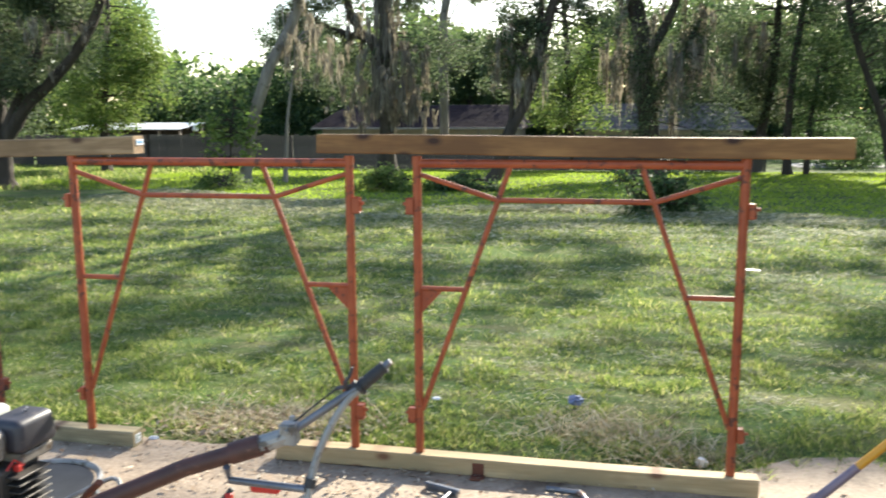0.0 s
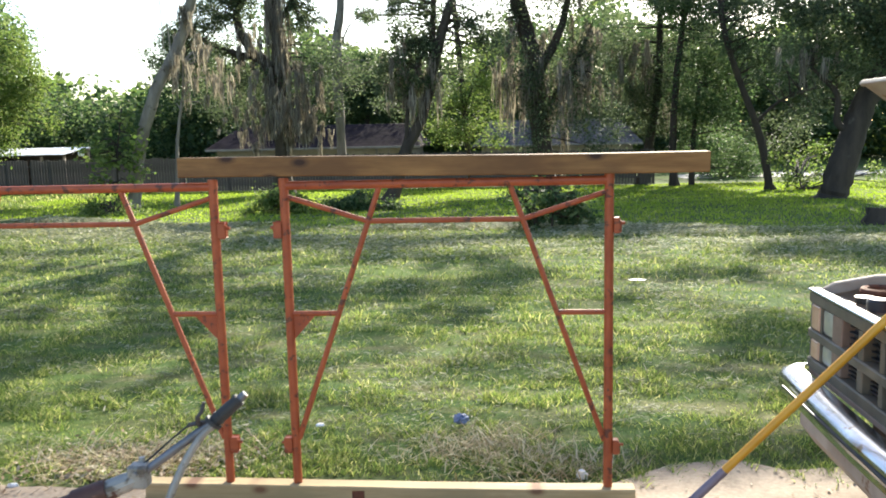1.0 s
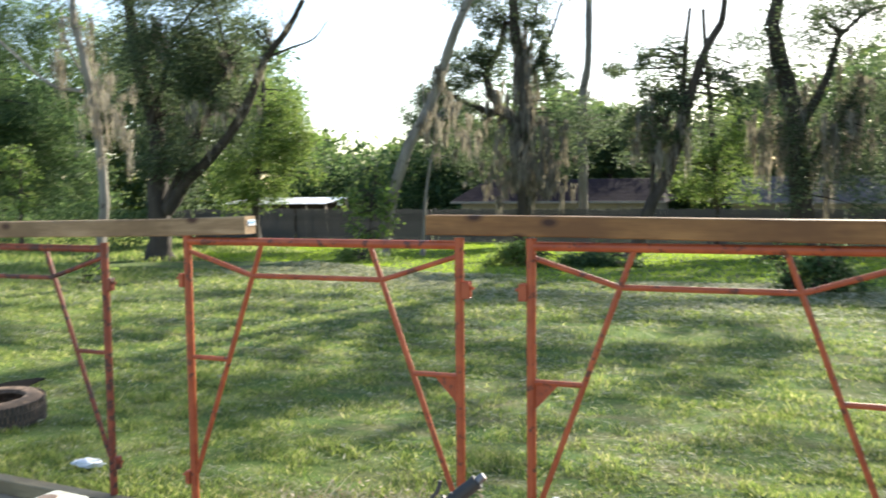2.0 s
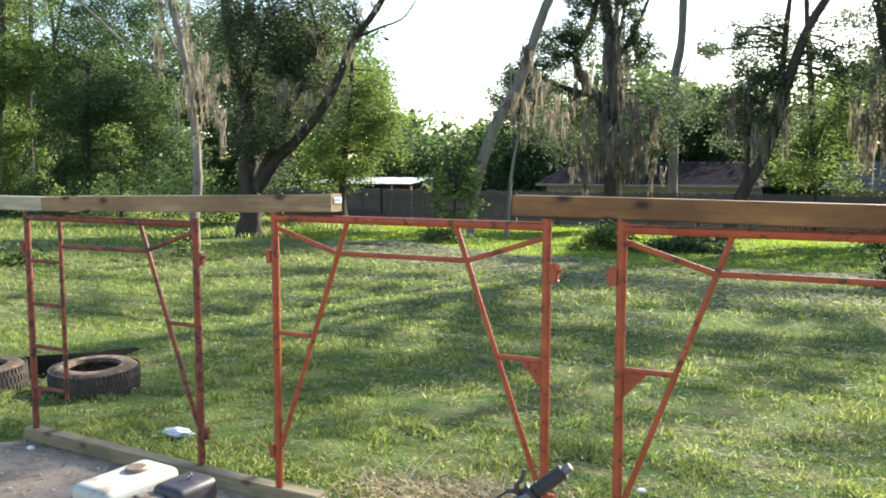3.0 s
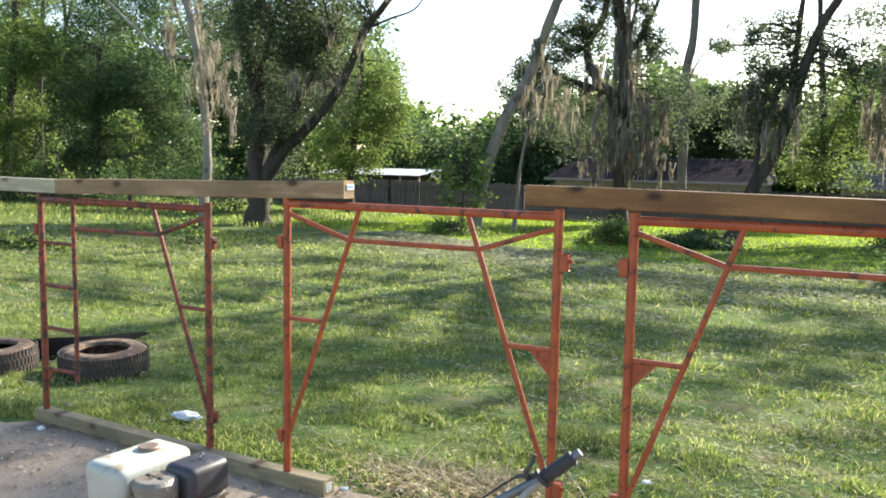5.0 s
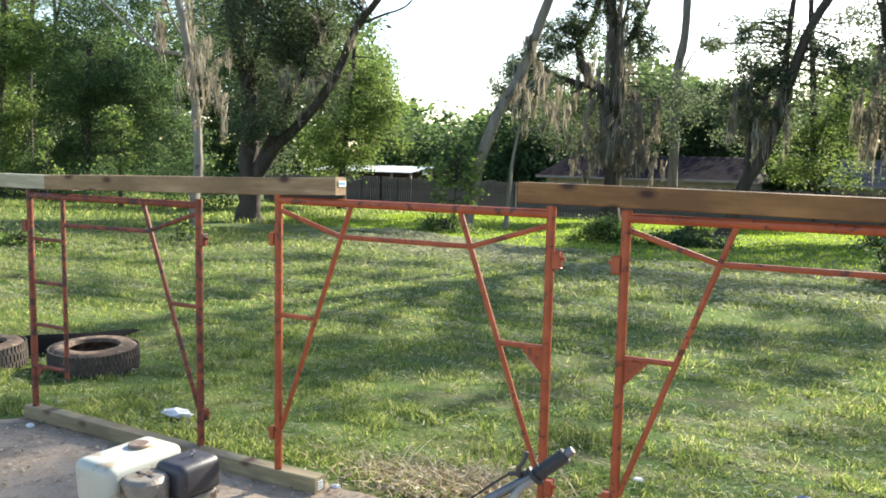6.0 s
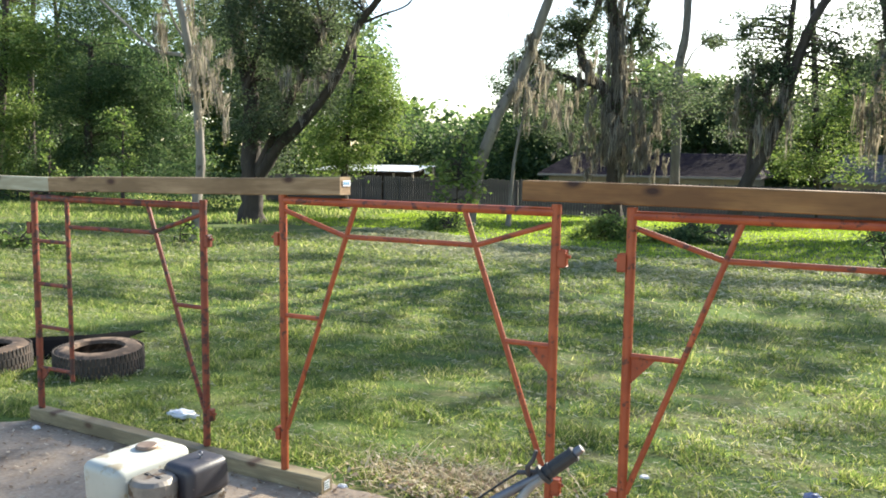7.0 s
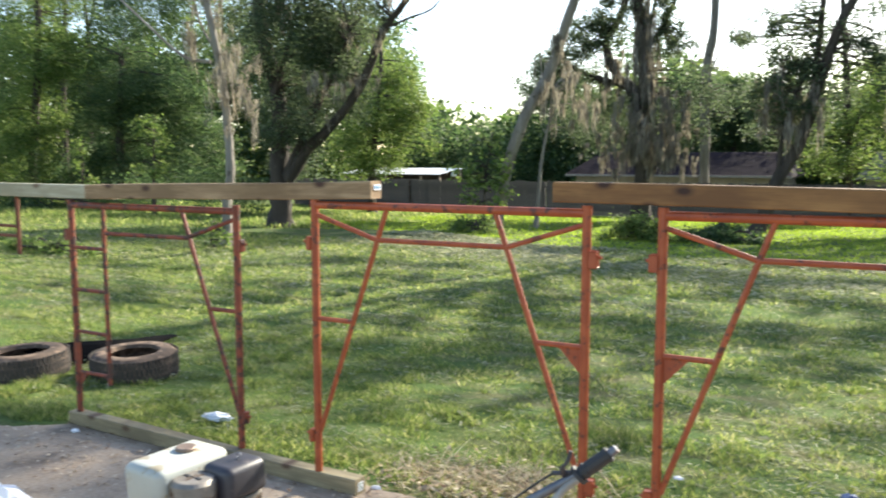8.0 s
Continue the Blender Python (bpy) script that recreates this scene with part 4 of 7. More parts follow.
# everything from 12 m up is out of view, put there for lawn shade
tree('oak_tree', 'thick mossy oak with leaves low on its trunk',
     stems=[([(2.62, 33.14, -1.25), (2.55, 33.04, 1.42), (2.29, 32.92, 4.29), (1.82, 32.83, 6.17), (1.35, 32.73, 8.05)], 0.53, 0.3), ([(2.39, 32.93, 4.09), (3.29, 32.93, 5.66), (3.8, 32.89, 7.54)], 0.23, 0.11), ([(2.46, 33.0, 2.41), (3.76, 33.01, 4.08), (4.57, 33.0, 5.65)], 0.15, 0.06), ([(3.8, 32.89, 7.54), (5.2, 33.2, 8.6), (7.4, 33.5, 8.1)], 0.11, 0.03), ([(1.35, 32.73, 8.05), (1.7, 32.73, 10.0), (2.0, 32.1, 12.2)], 0.3, 0.24), ([(2.0, 32.1, 12.2), (2.8, 28.9, 12.9), (3.6, 25.6, 12.6)], 0.11, 0.03), ([(2.0, 32.1, 12.2), (1.7, 29.1, 12.8), (1.4, 26.2, 12.3)], 0.11, 0.03), ([(2.0, 32.1, 12.2), (4.3, 31.1, 13.1), (6.7, 30.0, 13.0)], 0.11, 0.03), ([(2.0, 32.1, 12.2), (3.7, 28.7, 12.8), (5.4, 25.3, 12.4)], 0.11, 0.03), ([(2.0, 32.1, 12.2), (4.2, 32.8, 13.1), (6.5, 33.4, 13.0)], 0.11, 0.03), ([(2.0, 32.1, 12.2), (3.7, 35.3, 13.8), (5.4, 38.5, 14.3)], 0.11, 0.03), ([(2.0, 32.1, 12.2), (1.8, 30.1, 13.6), (1.5, 28.0, 13.9)], 0.11, 0.03), ([(2.0, 32.1, 12.2), (4.5, 30.1, 13.6), (7.1, 28.0, 14.0)], 0.11, 0.03), ([(2.0, 32.1, 12.2), (3.5, 29.6, 12.8), (4.9, 27.0, 12.5)], 0.11, 0.03), ([(2.0, 32.1, 12.2), (2.2, 31.0, 13.0), (2.5, 29.8, 12.8)], 0.11, 0.03), ([(2.0, 32.1, 12.2), (2.4, 29.6, 12.7), (2.8, 27.0, 12.2)], 0.11, 0.03), ([(2.0, 32.1, 12.2), (3.8, 32.4, 13.3), (5.5, 32.6, 13.5)], 0.11, 0.03), ([(2.0, 32.1, 12.2), (1.6, 32.7, 13.2), (1.1, 33.3, 13.3)], 0.11, 0.03), ([(2.0, 32.1, 12.2), (2.4, 28.9, 13.2), (2.7, 25.6, 13.2)], 0.11, 0.03), ([(2.0, 32.1, 12.2), (4.4, 28.9, 13.2), (6.8, 25.7, 13.3)], 0.11, 0.03), ([(2.0, 32.1, 12.2), (4.7, 29.6, 13.2), (7.4, 27.2, 13.2)], 0.11, 0.03), ([(2.0, 32.1, 12.2), (1.9, 29.9, 13.8), (1.7, 27.7, 14.5)], 0.11, 0.03), ([(2.0, 32.1, 12.2), (2.1, 28.8, 12.8), (2.2, 25.5, 12.5)], 0.11, 0.03), ([(2.0, 32.1, 12.2), (4.2, 30.6, 13.1), (6.3, 29.1, 13.0)], 0.11, 0.03), ([(2.0, 32.1, 12.2), (3.1, 30.6, 12.8), (4.3, 29.1, 12.5)], 0.11, 0.03)],
     blobs=[(3.5, 33.2, 8.5, 1.2, 1.0, 0.6, 0.7), (5.6, 33.4, 8.8, 1.5, 1.1, 0.7, 0.75), (7.6, 33.5, 7.7, 1.2, 1.0, 0.9, 0.7), (3.18, 32.95, 4.97, 1.5, 1.2, 1.3, 0.58), (1.86, 31.81, 3.99, 1.0, 1.0, 1.3, 0.38), (4.57, 33.0, 5.65, 1.3, 1.0, 1.3, 0.51), (3.72, 31.96, 2.79, 1.5, 1.2, 1.3, 0.58), (2.52, 31.93, 1.72, 1.1, 1.0, 1.3, 0.38), (5.02, 33.16, 1.89, 1.3, 1.2, 1.5, 0.58), (2.62, 32.82, 7.75, 3.0, 2.4, 1.3, 0.64), (0.93, 32.79, 5.78, 1.0, 1.0, 1.3, 0.26), (3.6, 25.6, 12.6, 1.3, 0.84, 0.41, 3.3), (1.4, 26.2, 12.3, 0.8, 0.49, 0.24, 2.7), (6.7, 30.0, 13.0, 1.9, 0.7, 0.34, 3.3), (5.4, 25.3, 12.4, 0.45, 0.35, 0.17, 2.25), (6.5, 33.4, 13.0, 2.2, 0.56, 0.27, 3.0), (5.4, 38.5, 14.3, 3.0, 1.05, 0.51, 2.7), (1.5, 28.0, 13.9, 0.8, 0.49, 0.24, 2.7), (7.1, 28.0, 14.0, 0.4, 0.28, 0.14, 2.1), (4.9, 27.0, 12.5, 1.1, 0.56, 0.27, 2.7), (2.5, 29.8, 12.8, 1.5, 0.35, 0.17, 2.55), (2.8, 27.0, 12.2, 1.0, 0.35, 0.17, 2.4), (5.5, 32.6, 13.5, 1.6, 0.35, 0.17, 2.55), (1.1, 33.3, 13.3, 1.7, 0.42, 0.2, 2.55), (2.7, 25.6, 13.2, 0.8, 0.35, 0.17, 2.55), (6.8, 25.7, 13.3, 0.45, 0.21, 0.1, 2.1), (7.4, 27.2, 13.2, 0.4, 0.24, 0.12, 1.4), (1.7, 27.7, 14.5, 0.9, 0.35, 0.17, 2.4), (2.2, 25.5, 12.5, 0.6, 0.28, 0.14, 2.25), (6.3, 29.1, 13.0, 0.9, 0.28, 0.14, 2.4), (4.3, 29.1, 12.5, 0.9, 0.28, 0.14, 2.4)],
     moss=[(1.9, 32.79, 4.29, 2.8, 0.8, 140), (3.28, 32.88, 4.08, 2.8, 1.0, 150), (4.57, 32.92, 4.76, 2.5, 0.5, 90), (1.33, 32.7, 5.78, 2.0, 0.3, 50)], leaf='oak')

tree('bush', 'rounded leafy bush at the edge of the taller grass',
     stems=[([(2.04, 14.72, -0.6), (2.04, 14.7, 0.1)], 0.04, 0.02), ([(1.8, 14.7, -0.5), (1.35, 14.63, 0.3)], 0.03, 0.01)],
     blobs=[(2.02, 14.7, -0.05, 0.62, 0.55, 0.42, 3.2), (1.45, 14.6, 0.25, 0.50, 0.4, 0.28, 0.9), (2.5, 14.75, -0.12, 0.45, 0.4, 0.36, 2.6), (2.1, 14.7, 0.34, 0.55, 0.4, 0.32, 1.6), (1.62, 14.65, -0.28, 0.35, 0.35, 0.2, 2.6), (0.98, 14.6, 0.36, 0.34, 0.3, 0.22, 0.7)],
     moss=[], leaf='dark', size=0.1)

tree('broadleaf_tree', 'dense tree in backlit shade',
     stems=[([(7.93, 40.04, -1.39), (8.35, 39.97, 1.18), (8.68, 39.9, 3.75), (8.72, 39.77, 7.3)], 0.27, 0.15)],
     blobs=[(7.7, 39.81, 4.64, 1.8, 1.4, 1.8, 1.1), (9.16, 39.95, 2.95, 1.6, 1.4, 1.8, 1.1), (7.48, 39.89, 2.08, 1.5, 1.2, 1.5, 0.9), (9.23, 40.93, 6.31, 2.1, 1.7, 1.8, 0.5), (7.14, 39.68, 7.42, 1.8, 1.4, 1.5, 0.3), (9.9, 40.1, 8.4, 1.6, 1.3, 1.2, 0.75), (11.6, 40.0, 7.0, 1.4, 1.2, 1.3, 0.8), (6.6, 39.9, 5.4, 1.1, 1.0, 0.9, 0.7)],
     moss=[(7.71, 39.7, 4.64, 2.4, 1.2, 120)], leaf='oak')

# tops over 12 m stand out of view, added to shade the far grass
tree('broadleaf_tree', 'dense dark tree beside the path',
     stems=[([(9.02, 36.8, -1.3), (8.84, 36.72, 0.78), (8.98, 36.6, 4.33), (9.31, 36.5, 7.39)], 0.19, 0.12), ([(9.8, 36.85, -1.31), (9.83, 36.76, 1.26), (10.06, 36.69, 3.53)], 0.14, 0.08), ([(9.31, 36.5, 7.39), (9.6, 36.5, 9.7), (9.9, 35.9, 12.2)], 0.12, 0.1), ([(9.9, 35.9, 12.2), (10.9, 39.3, 13.8), (11.8, 42.7, 14.3)], 0.11, 0.03), ([(9.9, 35.9, 12.2), (12.4, 39.5, 13.3), (14.9, 43.2, 13.4)], 0.11, 0.03), ([(9.9, 35.9, 12.2), (11.4, 42.2, 13.7), (12.8, 48.6, 14.2)], 0.11, 0.03), ([(9.9, 35.9, 12.2), (13.9, 43.1, 13.6), (17.8, 50.4, 14.1)], 0.11, 0.03), ([(9.9, 35.9, 12.2), (12.9, 37.3, 13.2), (15.8, 38.7, 13.3)], 0.11, 0.03), ([(9.9, 35.9, 12.2), (9.4, 40.2, 13.1), (8.8, 44.5, 13.0)], 0.11, 0.03), ([(9.9, 35.9, 12.2), (10.2, 37.9, 13.3), (10.4, 39.9, 13.5)], 0.11, 0.03), ([(9.9, 35.9, 12.2), (11.6, 38.0, 13.1), (13.2, 40.1, 13.1)], 0.11, 0.03), ([(9.9, 35.9, 12.2), (13.1, 37.9, 12.8), (16.3, 39.9, 12.4)], 0.11, 0.03), ([(9.9, 35.9, 12.2), (10.2, 39.2, 13.0), (10.6, 42.6, 12.8)], 0.11, 0.03), ([(9.9, 35.9, 12.2), (12.1, 41.9, 13.6), (14.3, 47.9, 14.0)], 0.11, 0.03), ([(9.9, 35.9, 12.2), (12.9, 39.5, 12.6), (16.0, 43.2, 12.1)], 0.11, 0.03), ([(9.9, 35.9, 12.2), (14.6, 38.8, 12.6), (19.2, 41.8, 12.1)], 0.11, 0.03), ([(9.9, 35.9, 12.2), (15.2, 37.6, 13.4), (20.5, 39.4, 13.6)], 0.11, 0.03)],
     blobs=[(10.06, 36.69, 3.53, 1.7, 1.3, 1.7, 1.2), (10.62, 36.79, 1.45, 1.5, 1.2, 1.4, 1.2), (9.79, 36.58, 5.91, 1.7, 1.3, 1.4, 0.7), (11.67, 37.84, 4.41, 1.4, 1.3, 1.6, 1.1), (12.05, 39.11, 0.35, 1.6, 1.3, 1.4, 1.1), (9.36, 37.87, 0.18, 1.1, 0.9, 0.8, 0.6), (10.5, 36.55, 7.88, 3.3, 2.6, 1.4, 1.2), (11.8, 42.7, 14.3, 2.3, 1.12, 0.54, 3.0), (14.9, 43.2, 13.4, 2.4, 1.4, 0.68, 3.0), (12.8, 48.6, 14.2, 2.6, 1.54, 0.75, 3.0), (17.8, 50.4, 14.1, 3, 1.75, 0.85, 3.0), (15.8, 38.7, 13.3, 1.8, 0.84, 0.41, 3.0), (8.8, 44.5, 13.0, 1.4, 0.56, 0.27, 2.55), (10.4, 39.9, 13.5, 1.6, 0.63, 0.31, 3.0), (13.2, 40.1, 13.1, 1.8, 0.7, 0.34, 3.0), (16.3, 39.9, 12.4, 2.0, 0.84, 0.41, 3.0), (10.6, 42.6, 12.8, 1.6, 0.77, 0.37, 3.0), (14.3, 47.9, 14.0, 2.0, 0.91, 0.44, 3.0), (16.0, 43.2, 12.1, 2.0, 0.91, 0.44, 3.0), (19.2, 41.8, 12.1, 2.2, 1.05, 0.51, 3.0), (20.5, 39.4, 13.6, 2, 1.05, 0.51, 3.0)],
     moss=[], leaf='dark')

tree('slender_tree', 'slender leaning tree with thin branches',
     stems=[([(11.81, 31.46, -1.23), (11.63, 31.41, -0.14), (11.25, 31.33, 1.44), (10.49, 31.22, 3.33), (9.72, 31.11, 5.31), (9.45, 31.02, 7.29)], 0.19, 0.09), ([(11.16, 31.31, 1.84), (12.05, 31.34, 2.62), (13.14, 31.38, 3.01), (14.03, 31.43, 3.2)], 0.08, 0.04)],
     blobs=[(11.2, 31.19, 5.3, 1.4, 1.1, 1.4, 1), (10.92, 32.32, 4.02, 1.1, 0.9, 0.9, 0.6), (12.79, 32.43, 4.0, 1.2, 0.9, 1.2, 0.8), (12.56, 32.51, 1.43, 1.2, 0.9, 0.9, 0.8), (10.12, 31.11, 5.9, 1.2, 0.9, 1.2, 0.8), (12.54, 31.38, 2.12, 0.9, 0.8, 0.9, 0.7)],
     moss=[], leaf='oak')

# added high limbs, never in view, drop dappled shade on lawn and pad
tree('oak_tree', 'massive leaning oak trunk with a dark crown',
     stems=[([(11.73, 24.64, -1.14), (11.84, 24.62, -0.35), (12.25, 24.59, 1.03), (12.66, 24.57, 2.31), (13.36, 24.56, 3.59), (14.36, 24.57, 4.97)], 0.49, 0.32), ([(12.26, 24.58, 1.42), (11.77, 24.54, 1.73), (11.68, 24.5, 2.62), (10.9, 24.43, 3.51)], 0.15, 0.06), ([(13.26, 24.56, 3.49), (12.59, 24.47, 4.88), (11.81, 24.39, 5.88)], 0.23, 0.1), ([(14.36, 24.57, 4.97), (14.7, 24.57, 8.5), (15.0, 24.0, 12.2)], 0.32, 0.26), ([(15.0, 24.0, 12.2), (9.1, 22.9, 12.9), (3.2, 21.7, 12.6)], 0.11, 0.03), ([(15.0, 24.0, 12.2), (9.8, 23.4, 13.2), (4.5, 22.9, 13.3)], 0.11, 0.03), ([(15.0, 24.0, 12.2), (8.4, 23.4, 12.9), (1.8, 22.8, 12.7)], 0.11, 0.03), ([(15.0, 24.0, 12.2), (11.2, 25.6, 12.8), (7.5, 27.3, 12.4)], 0.11, 0.03), ([(15.0, 24.0, 12.2), (9.9, 24.1, 12.8), (4.9, 24.2, 12.3)], 0.11, 0.03), ([(15.0, 24.0, 12.2), (12.7, 25.1, 12.8), (10.5, 26.2, 12.5)], 0.11, 0.03), ([(15.0, 24.0, 12.2), (14.7, 30.0, 13.8), (14.4, 36.0, 14.3)], 0.11, 0.03), ([(15.0, 24.0, 12.2), (12.1, 28.4, 13.6), (9.1, 32.9, 14.1)], 0.11, 0.03), ([(15.0, 24.0, 12.2), (12.0, 26.2, 13.6), (9.0, 28.4, 14.0)], 0.11, 0.03), ([(15.0, 24.0, 12.2), (13.7, 27.4, 13.6), (12.4, 30.9, 14.1)], 0.11, 0.03), ([(15.0, 24.0, 12.2), (12.5, 31.4, 13.7), (10.0, 38.8, 14.2)], 0.11, 0.03), ([(15.0, 24.0, 12.2), (11.7, 28.8, 13.4), (8.4, 33.6, 13.7)], 0.11, 0.03), ([(15.0, 24.0, 12.2), (9.6, 23.9, 12.8), (4.2, 23.7, 12.4)], 0.11, 0.03), ([(15.0, 24.0, 12.2), (12.6, 27.7, 13.8), (10.1, 31.4, 14.3)], 0.11, 0.03), ([(15.0, 24.0, 12.2), (11.3, 26.9, 13.7), (7.6, 29.7, 14.2)], 0.11, 0.03), ([(15.0, 24.0, 12.2), (13.2, 28.1, 13.3), (11.3, 32.3, 13.4)], 0.11, 0.03), ([(15.0, 24.0, 12.2), (11.3, 24.8, 12.9), (7.6, 25.5, 12.7)], 0.11, 0.03), ([(15.0, 24.0, 12.2), (9.1, 24.1, 13.1), (3.2, 24.3, 12.9)], 0.11, 0.03)],
     blobs=[(11.99, 24.47, 4.0, 1.5, 1.2, 1.1, 1.3), (11.24, 25.5, 4.7, 1.1, 0.9, 1.1, 1.1), (12.6, 24.45, 5.38, 2.1, 1.7, 1.1, 1.2), (14.06, 24.57, 4.47, 1.9, 1.5, 1.5, 1.2), (12.11, 25.62, 2.81, 1.0, 0.8, 0.8, 0.7), (15.36, 24.58, 6.14, 2.7, 2.1, 1.7, 1.2), (11.16, 25.44, 6.28, 1.7, 1.4, 1.0, 1), (3.2, 21.7, 12.6, 1.5, 0.77, 0.37, 3.9), (4.5, 22.9, 13.3, 0.7, 0.56, 0.27, 3.6), (1.8, 22.8, 12.7, 1.2, 0.56, 0.27, 3.3), (7.5, 27.3, 12.4, 0.7, 0.49, 0.24, 2.4), (4.9, 24.2, 12.3, 0.45, 0.28, 0.14, 2.25), (10.5, 26.2, 12.5, 0.65, 0.7, 0.34, 3.0), (14.4, 36.0, 14.3, 1.3, 1.26, 0.61, 3.3), (9.1, 32.9, 14.1, 0.8, 0.7, 0.34, 2.7), (9.0, 28.4, 14.0, 0.4, 0.28, 0.14, 1.2), (12.4, 30.9, 14.1, 0.8, 0.49, 0.24, 2.55), (10.0, 38.8, 14.2, 2.0, 0.7, 0.34, 2.55), (8.4, 33.6, 13.7, 1.2, 0.35, 0.17, 2.4), (4.2, 23.7, 12.4, 0.5, 0.24, 0.12, 2.25), (10.1, 31.4, 14.3, 0.6, 0.35, 0.17, 2.25), (7.6, 29.7, 14.2, 0.5, 0.24, 0.12, 2.1), (11.3, 32.3, 13.4, 1.2, 0.49, 0.24, 2.55), (7.6, 25.5, 12.7, 0.4, 0.22, 0.12, 1.2), (3.2, 24.3, 12.9, 0.7, 0.32, 0.15, 2.4)],
     moss=[(10.81, 24.29, 4.01, 1.1, 0.6, 60)], leaf='oak')

tree('bush', "light-leaved bushes near the oak's foot",
     stems=[([(12.76, 30.42, -1.24), (12.58, 30.38, -0.35)], 0.05, 0.02)],
     blobs=[(12.57, 30.39, -0.65, 0.7, 0.6, 0.6, 0.8), (12.32, 31.45, -0.15, 0.6, 0.6, 0.7, 0.6), (14.35, 33.76, -0.07, 0.9, 0.9, 1.1, 0.7), (12.27, 30.39, -1.24, 0.6, 0.4, 0.3, 0.5), (16.38, 32.81, -0.98, 0.9, 0.7, 0.9, 0.7)],
     moss=[], leaf='light', size=0.12)

tree('cedar_tree', 'dark dense evergreen by the roadside',
     stems=[([(13.89, 45.89, -1.83), (13.82, 45.8, 0.45)], 0.17, 0.1)],
     blobs=[(13.81, 45.83, -0.25, 1.4, 1.1, 1.4, 1.4), (12.82, 45.79, -0.83, 1.2, 1.0, 1.0, 1.1), (14.99, 45.91, -0.75, 1.0, 1.0, 1.2, 1)],
     moss=[], leaf='dark')

tree('bush', "low green grassy mound round a tree's foot",
     stems=[([(-5.95, 21.54, -0.69), (-5.95, 21.53, -0.39)], 0.03, 0.02)],
     blobs=[(-5.85, 21.53, -0.37, 0.85, 0.6, 0.36, 4.5), (-6.5, 21.54, -0.47, 0.6, 0.4, 0.25, 4.5), (-5.15, 21.53, -0.47, 0.6, 0.4, 0.25, 4.5), (-6.05, 21.52, -0.2, 0.4, 0.3, 0.2, 4)],
     moss=[], leaf='light', size=0.085)

tree('bush', 'low dark green mound at the edge of the grass',
     stems=[([(-3.44, 22.07, -0.77), (-3.43, 22.06, -0.47)], 0.03, 0.02)],
     blobs=[(-4.05, 22.05, -0.50, 0.7, 0.5, 0.28, 4.5), (-3.0, 22.07, -0.52, 0.65, 0.5, 0.25, 4.5), (-3.5, 22.06, -0.42, 0.7, 0.5, 0.34, 4), (-2.64, 22.09, -0.57, 0.3, 0.3, 0.1, 4)],
     moss=[], leaf='dark', size=0.085)

tree('bush', "soft green bush at the leaning trunk's foot",
     stems=[([(-11.53, 21.99, -0.93), (-11.53, 21.97, -0.44)], 0.04, 0.02)],
     blobs=[(-11.63, 21.98, -0.63, 0.9, 0.7, 0.4, 3), (-10.22, 21.96, -0.72, 0.8, 0.6, 0.3, 3), (-10.69, 21.43, -0.73, 0.7, 0.6, 0.3, 3)],
     moss=[], leaf='light', size=0.09)


tree('broadleaf_tree', 'dark tree rising behind the low house',
     stems=[([(-9.9, 62.0, -1.4), (-9.9, 62.0, 2.0), (-9.6, 62.0, 5.0)], 0.28, 0.12)],
     blobs=[(-9.9, 62.0, 5.2, 2.4, 2.0, 2.6, 1.5), (-11.6, 62.5, 3.6, 2.0, 1.8, 2.0, 1.4), (-7.9, 62.0, 4.6, 2.0, 1.8, 2.2, 1.4), (-5.6, 62.5, 3.8, 1.9, 1.7, 2.0, 1.3), (-9.0, 62.0, 7.0, 1.4, 1.2, 1.0, 1.2)],
     moss=[], leaf='dark', size=0.16)


